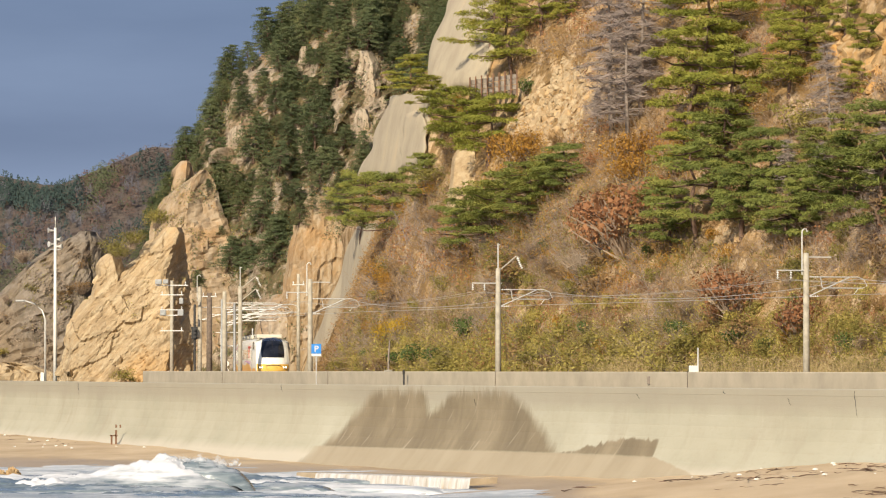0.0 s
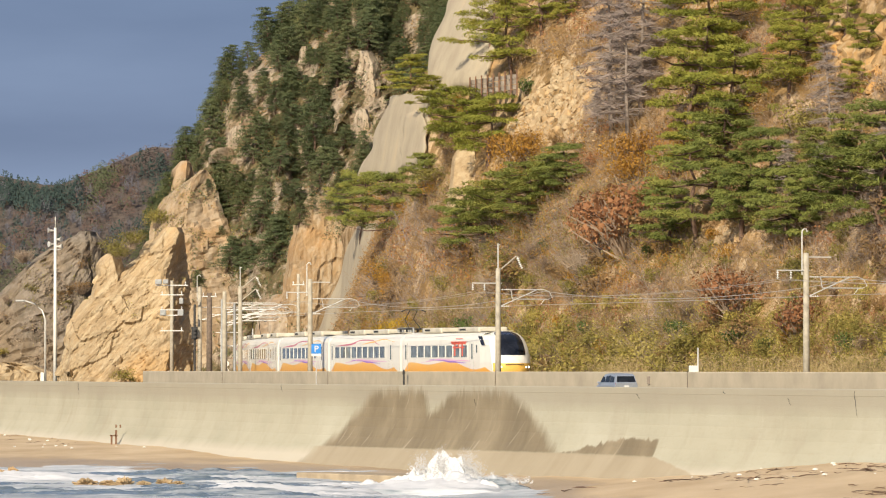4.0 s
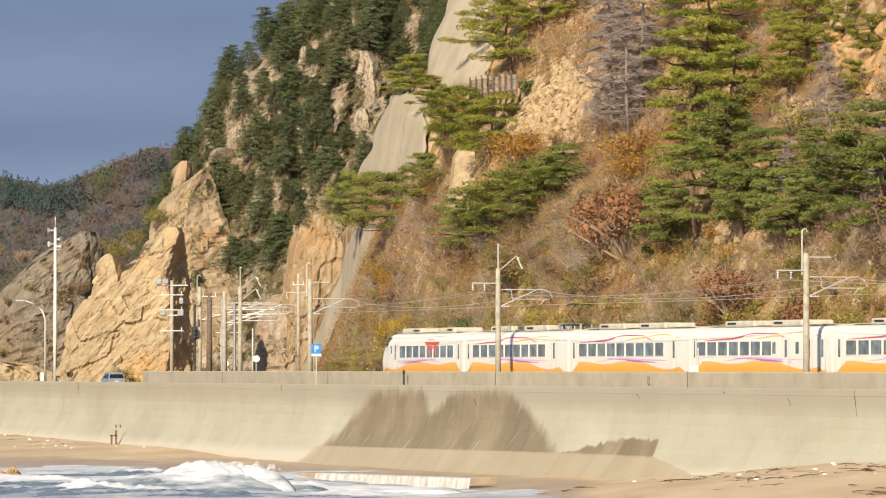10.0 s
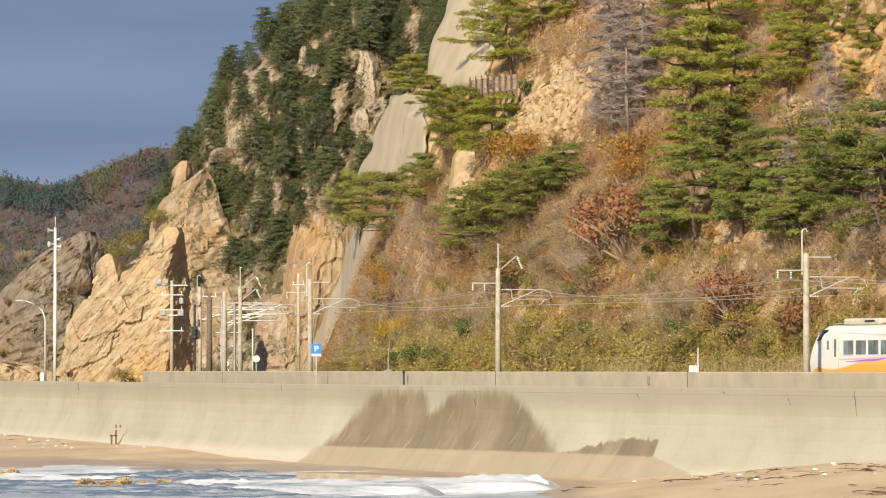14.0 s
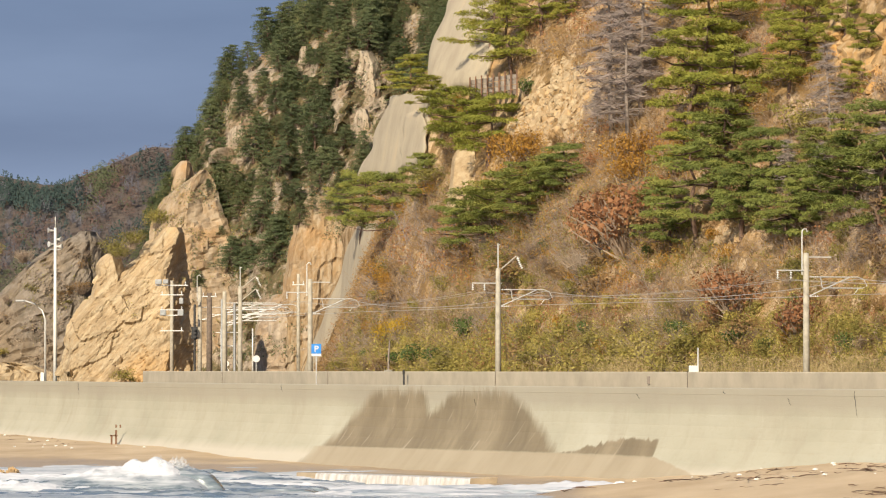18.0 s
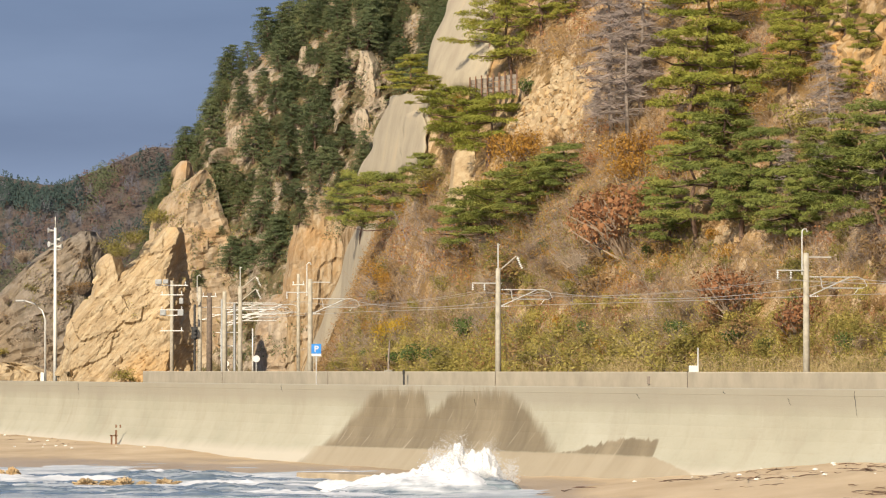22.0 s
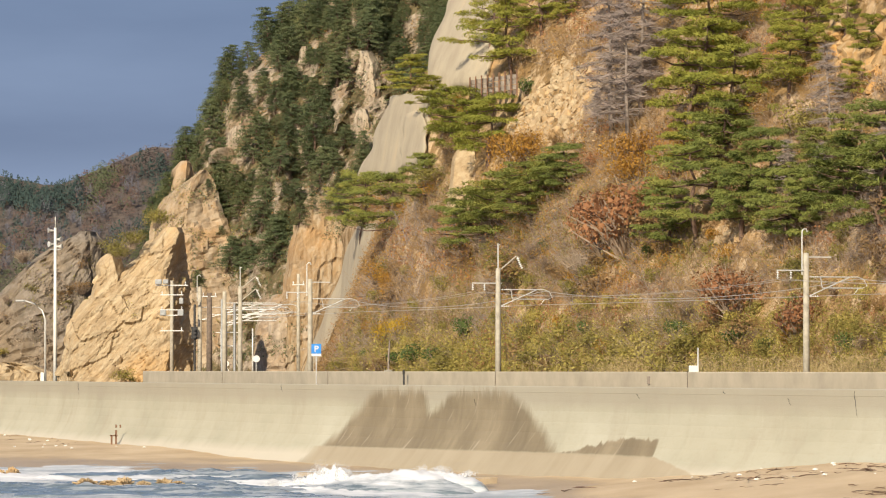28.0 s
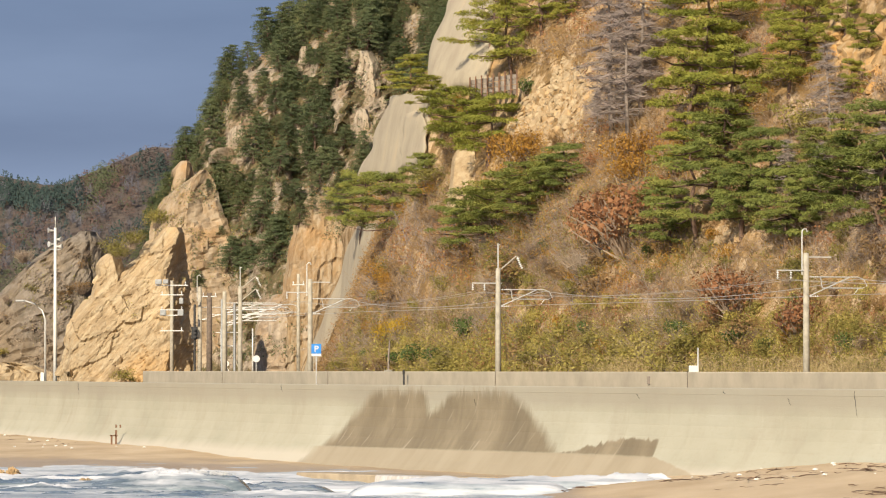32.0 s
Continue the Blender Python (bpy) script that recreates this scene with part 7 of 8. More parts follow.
# ---------------------------------------------------------------- railway yard clutter beside the stack
def at_track(s, n, z):
    x, y, _ = track(s, n)
    return Vector((x, y, z))


def timber_pole(p, h, r, label, material, parts_fn=None):
    root = new("line_pole")
    root.location = p
    bm = bmesh.new()
    tube(bm, [(0, 0, -0.3), (0, 0, h * 0.6), (0, 0, h)], [r, r * 0.9, r * 0.8], 12)
    part("pole", bm, material, root, smooth=True)
    if parts_fn:
        parts_fn(root, h)
    return tagged(root, label, "pole")


def arms(levels, w, boxes=()):
    def fn(root, h):
        for z in levels:
            bm = bmesh.new()
            box(bm, (0, -0.12, z), (w, 0.09, 0.09))
            part("crossarm", bm, MAT["steel_white"], root, "pale steel crossarm")
            for k in (-1, 1):
                bm = bmesh.new()
                insulator(bm, Vector((k * w * 0.42, -0.12, z + 0.32)), 2)
                part("insulator", bm, MAT["porcelain"], root)
        for dx, z, sx, sz in boxes:
            bm = bmesh.new()
            box(bm, (dx, -0.25, z), (sx, 0.45, sz), bevel=0.04)
            part("transformer", bm, MAT["steel_grey"], root, "grey steel switch box")
    return fn


switch_pole = timber_pole(Vector((-22.65, 458.0, 4.0)), 9.4, 0.17, "concrete line pole with crossarms and switch boxes", MAT["pole_concrete"], arms((8.2, 6.95, 6.5, 5.2), 1.95, ((-0.72, 6.72, 0.5, 0.5), (0.75, 6.72, 0.5, 0.55), (0.8, 7.7, 0.35, 0.5))))
arms((9.0,), 2.7, ((-1.1, 9.28, 0.55, 0.42), (-0.5, 9.30, 0.45, 0.36)))(switch_pole, 9.4)
timber_pole(Vector((-19.3, 453.0, 4.0)), 8.3, 0.26, "thick dark timber pole beside the railway", MAT["wood_pole"], arms((8.0,), 1.2))
timber_pole(Vector((-12.0, 455.0, 4.0)), 9.9, 0.16, "slim concrete pole under the cliff", MAT["pole_concrete"], arms((9.0,), 1.0))
timber_pole(Vector((-15.9, 458.0, 4.0)), 5.4, 0.08, "thin pale post with a round board", MAT["steel_white"])


def signal_post():
    root = new("railway_signal")
    root.location = (-20.7, 457.0, 4.0)
    bm = bmesh.new()
    tube(bm, [(0, 0, 0), (0, 0, 7.4)], 0.10, 10)
    part("post", bm, MAT["dark_iron"], root)
    bm = bmesh.new()
    box(bm, (0, -0.14, 5.0), (0.52, 0.14, 1.05), bevel=0.06)
    head = part("signal_head", bm, MAT["rubber"], root, "black signal head")
    for k in (-0.3, 0.0, 0.3):
        bm = bmesh.new()
        tube(bm, [(0, -0.2, 5.0 + k), (0, -0.42, 5.0 + k)], 0.12, 12)
        part("hood", bm, MAT["dark_iron"], head)
    bm = bmesh.new()
    for k in range(12):
        box(bm, (0.22, 0.05, 0.6 + k * 0.5), (0.34, 0.03, 0.03))
    part("ladder", bm, MAT["dark_iron"], root)
    return tagged(root, "black railway signal on a dark post", "signal")


signal_post()


def track_boards():
    for x, y, z, r, label in ((-17.9, 452.0, 6.45, 0.26, "round white trackside board"), (-17.85, 452.0, 5.85, 0.22, "round white trackside board"), (-15.4, 452.0, 6.85, 0.30, "round white trackside board on a post")):
        root = new("trackside_board")
        root.location = (x, y, 4.0)
        bm = bmesh.new()
        tube(bm, [(0, 0.06, 0), (0, 0.06, z - 4.0)], 0.04, 8)
        part("post", bm, MAT["steel_white"], root)
        bm = bmesh.new()
        tube(bm, [(0, 0, z - 4.0), (0, -0.05, z - 4.0)], r, 18)
        part("board", bm, MAT["white_paint"], root)
        if r < 0.28:
            bm = bmesh.new()
            box(bm, (0, -0.06, z - 4.0), (r * 0.5, 0.02, r * 0.9))
            part("mark", bm, MAT["rubber"], root)
        tagged(root, label, "sign", "trackside boards")


track_boards()


def steel_frame():
    """Square steel stage on the pole line."""
    root = new("steel_stage")
    root.location = (-17.6, 449.0, 4.0)
    for dx in (-0.6, 0.6):
        bm = bmesh.new()
        box(bm, (dx, 0, 4.0), (0.07, 0.07, 2.6))
        part("upright", bm, MAT["steel_white"], root)
    for z in (2.9, 3.9, 5.0):
        bm = bmesh.new()
        box(bm, (0, 0, z), (2.0 if z > 4 else 1.3, 0.07, 0.07))
        part("beam", bm, MAT["steel_white"] if z > 3 else MAT["rust_iron"], root)
    bm = bmesh.new()
    tube(bm, [(0.6, 0, 2.8), (1.5, 0, 0.2)], 0.04, 6)
    tube(bm, [(-0.6, 0, 2.8), (1.2, 0, 0.0)], 0.04, 6)
    part("stay", bm, MAT["pole_concrete"], root)
    return tagged(root, "small white steel stage beside the poles", "steel stage")


steel_frame()


def span_arms():
    """White tubular arms that reach from the pole group over the far track bend."""
    for s, n, z, l in ((-104.0, -2.6, 10.9, 4.6), (-112.0, -2.9, 10.4, 4.4), (-118.0, -3.0, 11.4, 4.8)):
        x, y, th = track(s, n)
        root = new("spare_cantilever")
        root.matrix_basis = Matrix.Translation((x, y, 0)) @ Matrix.Rotation(th, 4, "Z") @ Matrix.Rotation(radians(-90), 4, "Z")
        bm = bmesh.new()
        tube(bm, [(0, 0, 3.9), (0, 0, z + 0.3)], 0.11, 10)
        part("pole", bm, MAT["steel_grey"], root)
        bm = bmesh.new()
        tube(bm, [(0, 0.1, z), (0, l - 0.4, z), (0, l, z - 0.3), (0, l - 0.4, z - 0.5), (0, 1.0, z - 0.5)], 0.035, 6)
        tube(bm, [(0, 0.1, z - 0.9), (0, l * 0.7, z)], 0.035, 6)
        part("cantilever", bm, MAT["steel_white"], root, "white tubular cantilever")
        tagged(root, "slim steel pole with a long white cantilever", "pole", "catenary poles")


span_arms()


def street_lamp():
    x, y = wall(437.6, 0.9)
    root = new("street_lamp")
    root.location = (x, y, 4.33)
    bm = bmesh.new()
    tube(bm, [(0, 0, 0), (0, 0, 5.6), (-0.25, 0, 6.35), (-0.9, 0, 6.9), (-1.7, 0, 7.15)], [0.10, 0.08, 0.07, 0.06, 0.05], 10)
    part("pole", bm, MAT["steel_white"], root, "curved white steel pole", smooth=True)
    bm = bmesh.new()
    box(bm, (-2.0, 0, 7.12), (0.75, 0.28, 0.16), bevel=0.06)
    part("lamp_head", bm, MAT["steel_grey"], root)
    bm = bmesh.new()
    box(bm, (-0.22, -0.1, 0.9), (0.30, 0.25, 1.0), bevel=0.03)
    part("control_box", bm, MAT["white_paint"], root, "white control box")
    return tagged(root, "white curved street lamp beside the coast road", "street lamp")


def speaker_mast():
    root = new("loudspeaker_mast")
    root.location = (-32.9, 465.0, 4.0)
    bm = bmesh.new()
    tube(bm, [(0, 0, 0), (0, 0, 6), (0, 0, 14.0)], [0.17, 0.15, 0.11], 12)
    tube(bm, [(0, 0, 14.0), (0, 0, 14.9)], 0.03, 6)
    part("mast", bm, MAT["white_paint"], root, "tall white steel mast", smooth=True)
    for z, dx in ((13.75, -1), (12.4, 1), (12.6, -0.4), (13.0, 0.5)):
        bm = bmesh.new()
        d = Vector((dx, -0.25, 0)).normalized()
        p = Vector((0, 0, z))
        tube(bm, [p, p + d * 0.35, p + d * 0.62], [0.05, 0.09, 0.24], 14)
        part("horn", bm, MAT["steel_white"], root, "horn loudspeaker")
    bm = bmesh.new()
    box(bm, (0, 0, 12.15), (0.9, 0.08, 0.08))
    part("bracket", bm, MAT["steel_grey"], root)
    return tagged(root, "tall white mast with horn loudspeakers", "mast")


def parking_sign():
    x, y = wall(347.6, 0.85)
    root = new("parking_sign")
    root.location = (x, y, 4.33)
    MAT["sign_blue"] = plain("sign_blue", (0.03, 0.22, 0.62), 0.4, 0, 0.06)
    bm = bmesh.new()
    tube(bm, [(0, 0, 0), (0, 0, 3.3)], 0.035, 8)
    part("post", bm, MAT["steel_white"], root)
    bm = bmesh.new()
    box(bm, (0, -0.06, 2.96), (0.62, 0.03, 0.62), bevel=0.01)
    part("panel", bm, MAT["sign_blue"], root, "blue square panel")
    bm = bmesh.new()
    box(bm, (0, -0.06, 2.56), (0.62, 0.03, 0.16), bevel=0.01)
    part("plate", bm, MAT["white_paint"], root, "white plate under the panel")
    cu = bpy.data.curves.new("letter", "FONT")
    cu.body, cu.size, cu.align_x, cu.extrude = "P", 0.58, "CENTER", 0.004
    tmp = bpy.data.objects.new("letter", cu)
    scene.collection.objects.link(tmp)
    me = bpy.data.meshes.new_from_object(tmp.evaluated_get(bpy.context.evaluated_depsgraph_get()))
    bpy.data.objects.remove(tmp)
    me.materials.clear()
    me.materials.append(MAT["white_paint"])
    o = new("letter", me)
    o.parent = root
    o.matrix_basis = pose(0, -0.084, 2.76, 90, 0, 0)
    return tagged(root, "blue square parking sign on a thin post", "sign")


street_lamp()
speaker_mast()
parking_sign()


def small_trackside():
    root = new("trackside_cabinet")
    p = at_track(25.0, -4.6, 0)
    root.location = (p.x, p.y, 4.1)
    bm = bmesh.new()
    box(bm, (0, 0, 1.05), (0.55, 0.4, 2.1), bevel=0.03)
    part("case", bm, MAT["white_paint"], root, "white metal case")
    bm = bmesh.new()
    tube(bm, [(0.25, 0.05, 0), (0.25, 0.05, 3.1)], 0.05, 8)
    part("post", bm, MAT["steel_white"], root)
    tagged(root, "white trackside cabinet with a thin post", "cabinet")
    root = new("marker_post")
    p = at_track(-67.0, 4.4, 0)
    root.location = (p.x, p.y, 4.2)
    bm = bmesh.new()
    tube(bm, [(0, 0, 0), (0.02, 0, 2.6), (0.10, 0, 3.9)], [0.08, 0.07, 0.045], 8)
    part("post", bm, MAT["dead_wood"], root)
    bm = bmesh.new()
    box(bm, (0, 0, 1.6), (0.62, 0.4, 0.3), bevel=0.03)
    part("foot", bm, MAT["pole_concrete"], root)
    tagged(root, "weathered white marker post beside the railway", "post")


small_trackside()


# ---------------------------------------------------------------- on and below the sea wall
MAT["damp_concrete"] = plain("damp_concrete", (0.42, 0.335, 0.225), 0.75, 0, 0.14, 0.8, 0.02)


def sea_step():
    bm = bmesh.new()
    d = Vector((1.4 + 6.6, 286.2 - 301.0, 0)).normalized()
    mid = Vector(((1.4 - 6.6) / 2, (286.2 + 301.0) / 2 + 2.0, 0))
    l = math.hypot(8.0, 14.8)
    box(bm, (0, 0, -0.4), (l, 3.4, 1.45), Matrix.Translation(mid) @ Matrix.Rotation(math.atan2(d.y, d.x), 4, "Z"), 0.06)
    return tagged(part("concrete_step", bm, MAT["damp_concrete"], None), "low wet concrete step at the water's edge", "concrete step")


sea_step()


def wall_bracket():
    root = new("wall_ladder")
    x, y = wall(396.5, -1.6)
    root.location = (x, y, -0.1)
    for dx, z0, z1 in ((-0.32, 0.2, 1.35), (0.0, 0.0, 1.7)):
        bm = bmesh.new()
        box(bm, (dx, -0.25, (z0 + z1) / 2), (0.13, 0.10, z1 - z0), bevel=0.01)
        part("upright", bm, MAT["rust_iron"], root)
    bm = bmesh.new()
    box(bm, (-0.16, -0.25, 1.3), (0.55, 0.10, 0.10))
    part("bar", bm, MAT["rust_iron"], root)
    for dx in (0.0, 0.3):
        bm = bmesh.new()
        box(bm, (dx, -0.1, 1.98), (0.10, 0.25, 0.22), bevel=0.02)
        part("lug", bm, MAT["rust_iron"], root)
    return tagged(root, "rusted iron bracket on the sea wall", "bracket")


wall_bracket()


def wall_crack(y, z0, z1, seed, back=0.0):
    """A dark open crack down the sea wall."""
    rng = random.Random(seed)
    zs = [5.05, 4.72, 4.5, 4.2, 3.7, 3.1, 2.5, 1.9, 1.3]
    ns_ = [-0.03, -0.03, -0.012, -0.01, -0.03, -0.12, -0.28, -0.52, -0.85]
    pts = []
    for k in range(9):
        z = z0 + (z1 - z0) * k / 8
        n = float(np.interp(-z, [-v for v in zs], ns_))
        x, yy = wall(y - 0.35 * (k / 8) ** 2 + rng.uniform(-0.04, 0.04), n - 0.006)
        pts.append((x, yy, z))
    bm = bmesh.new()
    tube(bm, pts, [0.006, 0.014, 0.02, 0.018, 0.018, 0.015, 0.012, 0.01, 0.005], 5)
    tagged(part("wall_crack", bm, MAT["rubber"], None), "thin dark crack in the sea wall", "crack", "cracks in the sea wall")


for y, z0, z1, seed in ((259.6, 4.98, 3.7, 1), (267.6, 4.6, 4.2, 2), (419.0, 5.0, 4.0, 3), (352.8, 5.0, 4.55, 4), (314.0, 4.3, 3.9, 5), (288.0, 4.7, 4.45, 6), (276.0, 4.9, 4.75, 7)):
    wall_crack(y, z0, z1, seed)
# wall joints of the retaining wall
for y in (262.0, 301.0, 333.0, 371.0, 404.0):
    x, yy = wall(float(y), 7.88)
    bm = bmesh.new()
    box(bm, (x, yy, 5.1), (0.025, 0.05, 1.55))
    o = part("wall_joint", bm, MAT["ballast"], None)
    tagged(o, "dark vertical joint in the retaining wall", "joint", "joints in the retaining wall", "structure")


# a dark road marker before the low wall, and a drain mouth in its face
x, yy = wall(350.5, 7.5)
marker = new("road_marker")
marker.location = (x, yy, 4.33)
bm = bmesh.new()
tube(bm, [(0, 0, 0), (0, 0, 1.62)], 0.06, 8)
part("post", bm, MAT["dark_iron"], marker)
bm = bmesh.new()
box(bm, (0, -0.05, 1.42), (0.16, 0.04, 0.22), bevel=0.02)
part("reflector", bm, MAT["rubber"], marker)
tagged(marker, "dark road marker post before the low wall", "post")
x, yy = wall(306.8, 7.86)
bm = bmesh.new()
box(bm, (x, yy, 5.38), (0.26, 0.10, 0.46), bevel=0.03)
tagged(part("drain_mouth", bm, MAT["fence_board"], None), "rusty drain mouth in the low concrete wall", "drain")

# ---------------------------------------------------------------- driftwood and shells of foam on the sand
MAT["drift"] = plain("driftwood", (0.17, 0.10, 0.06), 0.9, 0, 0.25, 5.0)
MAT["flotsam"] = plain("flotsam_white", (0.74, 0.72, 0.66), 0.6, 0, 0.06)
dr = random.Random(21)


def strew(count, y0, y1, n0, n1, big):
    nests = [(dr.uniform(y0, y1), dr.uniform(n0, n1)) for _ in range(9)]
    for i in range(count):
        c = dr.choice(nests)
        y, n = (c[0] + dr.gauss(0, 2.2), max(n0, c[1] + dr.gauss(0, 0.6))) if i % 3 else (dr.uniform(y0, y1), dr.uniform(n0, n1))
        x, yy = wall(y, -n)
        z = beach_height(y, n)
        l = dr.uniform(0.25, 1.1) * big
        a = dr.gauss(0.35, 0.35)
        bm = bmesh.new()
        pts = [(math.cos(a) * l * (k / 3 - 0.5) + dr.gauss(0, 0.03), math.sin(a) * l * 7.0 * (k / 3 - 0.5), 0.05 + dr.uniform(-0.02, 0.05)) for k in range(4)]
        k = big * dr.choice((0.35, 0.45, 0.55, 0.9))
        tube(bm, pts, [0.026 * k, 0.03 * k, 0.02 * k, 0.006], 5)
        o = part("driftwood", bm, MAT["drift"], None)
        o.location = (x, yy, z)
        tagged(o, "dark weathered driftwood stick on the sand", "driftwood", "driftwood on the beach")


strew(150, 222.0, 270.0, 2.2, 13.0, 1.0)
strew(34, 395.0, 450.0, 2.2, 12.0, 0.55)
for i in range(34):
    y, n = (dr.uniform(236, 272), dr.uniform(2.2, 8.0)) if i % 2 else (dr.uniform(380, 450), dr.uniform(2.5, 11.0))
    x, yy = wall(y, -n)
    bm = bmesh.new()
    bmesh.ops.create_icosphere(bm, subdivisions=1, radius=dr.uniform(0.04, 0.10), matrix=Matrix.Diagonal((1.6, 1.2, 0.7, 1)))
    o = part("float_scrap", bm, MAT["flotsam"], None)
    o.location = (x, yy, beach_height(y, n) + 0.05)
    tagged(o, "small white plastic float scrap on the sand", "flotsam", "flotsam on the beach")
for x, y, w, h, seed in ((-18.4, 283.0, 0.75, 0.36, 41), (-17.3, 284.0, 0.6, 0.24, 42), (-16.5, 283.4, 0.7, 0.38, 43), (-15.6, 285.0, 0.4, 0.16, 45), (-14.6, 286.5, 0.55, 0.22, 46), (-13.8, 286.0, 0.4, 0.14, 47), (-24.3, 310.0, 0.5, 0.42, 44), (-24.9, 310.0, 0.3, 0.30, 48)):
    bm = bmesh.new()
    bmesh.ops.create_icosphere(bm, subdivisions=4, radius=1.0)
    for v in bm.verts:
        q = v.co * 1.5 + Vector((seed, 0, 0))
        v.co = v.co * (0.8 + 0.45 * crag(q) + 0.25 * crag(q * 2.6) + 0.12 * noise.noise(q * 7.0))
        v.co = Vector((x + v.co.x * w, y + v.co.y * w, 0.02 + v.co.z * h * 1.25))
    ob = part("shore_rock", bm, MAT["rock_pale"], None)
    tagged(ob, "low brown rock awash at the shore", "rock", "rocks in the surf")


# tufts that grow on rock faces, set where a level line from the sea meets them
def rock_tufts(obs, count, x0, x1, z0, z1, leaf, seed, label, keep, size=0.13, spread=0.42):
    rng, lv = random.Random(seed), Leaves()
    trees = [skin(o) for o in obs]
    for _ in range(count):
        x, z = rng.uniform(x0, x1), rng.uniform(z0, z1)
        if noise.noise((x * 0.22, seed, z * 0.2)) + 0.5 * noise.noise((x * 0.8, seed, z * 0.7)) < keep:
            continue
        hits = [h for h in (t.ray_cast(Vector((x, 400.0, z)), Vector((0, 1, 0))) for t in trees) if h[0]]
        if not hits:
            continue
        p, nrm = min(hits, key=lambda h: h[3])[:2]
        if nrm.z < -0.25:
            continue
        for _ in range(12):
            d = Vector((rng.gauss(0, spread), rng.gauss(-0.15, spread * 0.6), rng.gauss(0.18, spread * 0.75)))
            lv.blade(p + d, (d + Vector((0, -0.2, 0.4))).normalized(), size * rng.uniform(0.5, 1.4), rng, 1.15)
    tagged(new("undergrowth", leaf_mesh("undergrowth", lv, leaf)), label, "scrub", kind="stuff")


def strip_edge():
    """Scrub that hangs over the side of the concrete strip."""
    rng, lv = random.Random(77), Leaves()
    for i in range(420):
        z = rng.uniform(4.5, 17.4)
        x = table(z, [4, 17.2], [-11.4, -4.8]) + rng.uniform(-0.1, 0.9)
        c = Vector((x, hill_a_y(x, z) - rng.uniform(0.2, 0.6), z))
        for _ in range(14):
            d = Vector((rng.gauss(0, 0.2), rng.gauss(-0.1, 0.2), rng.gauss(0.1, 0.25)))
            lv.blade(c + d, (d + Vector((0, -0.3, 0.3))).normalized(), rng.uniform(0.06, 0.15), rng, 1.15)
    tagged(new("undergrowth", leaf_mesh("undergrowth", lv, MAT["leaf_brown"])), "brown scrub along the concrete strip", "scrub", kind="stuff")


strip_edge()
CLIFFS = [buttress, cliff_foot, hill_c]
rock_tufts(CLIFFS, 1500, -31, -8, 7, 25, MAT["needles_dark"], 3, "dark scrub on the ledges of the cliff", 0.32)
rock_tufts([streaked], 260, -13.6, -6.8, 17.4, 21.2, MAT["needles_dark"], 23, "dark scrub along the top of the streaked face", -0.1, 0.12, 0.4)
rock_tufts(CLIFFS, 380, -24, -8, 12, 25, MAT["needles_dark"], 17, "dark green scrub hanging in the cliff's clefts", 0.12, 0.12, 0.4)
rock_tufts(CLIFFS, 1100, -19, 2, 7, 44, MAT["leaf_brown"], 5, "brown autumn scrub on the cliff", 0.0)
rock_tufts(CLIFFS, 1100, -31, 4, 10, 44, MAT["leaf_olive"], 7, "olive scrub on the cliff", 0.1)
rock_tufts(CLIFFS, 400, -25, 4, 20, 44, MAT["leaf_gold"], 11, "golden autumn scrub on the cliff", 0.15)
# small pines that hold on in the buttress's clefts
face = skin(buttress)
for x, z, h in ((-26.3, 19.6, 2.2), (-20.4, 21.2, 2.6), (-19.2, 18.6, 3.2), (-17.9, 16.4, 3.4), (-19.6, 15.0, 2.6), (-22.0, 22.8, 1.8), (-17.2, 13.4, 2.4), (-22.8, 13.6, 1.9), (-18.6, 17.0, 3.0), (-16.6, 18.8, 3.4), (-15.4, 16.6, 2.8), (-20.6, 18.4, 2.0), (-17.6, 20.5, 3.0), (-25.6, 22.6, 2.4)):
    hit = face.ray_cast(Vector((x, 400.0, z)), Vector((0, 1, 0)))[0]
    if hit:
        k = h / 5.0
        put(veg.choice(PINE["dark"]), pose(x, hit.y + 0.15, z, 0, 0, veg.uniform(0, 360)) @ Matrix.Diagonal((k * 1.15, k * 1.15, k, 1)), "pines on the headland")
for x, z, h in ((-12.6, 18.6, 2.6), (-11.2, 20.0, 2.8), (-9.4, 19.6, 3.0), (-8.0, 18.2, 2.4)):
    hit = skin(streaked).ray_cast(Vector((x, 400.0, z)), Vector((0, 1, 0)))[0]
    if hit:
        k = h / 5.0
        put(veg.choice(PINE["dark"]), pose(x, hit.y + 0.2, z, 0, 0, veg.uniform(0, 360)) @ Matrix.Diagonal((k * 1.25, k * 1.25, k, 1)), "pines on the headland")
rock_tufts([rock_far], 800, -50, -32, 5, 19, MAT["twig_brown"], 9, "thin brown scrub on the grey rock", 0.0)
rock_tufts([rock_far], 300, -50, -32, 5, 19, MAT["leaf_olive"], 13, "olive scrub on the grey rock", 0.1)
rock_tufts([stack], 90, -33, -22, 5, 18, MAT["leaf_olive"], 15, "olive tufts on the sea stack", 0.2, 0.09, 0.22)
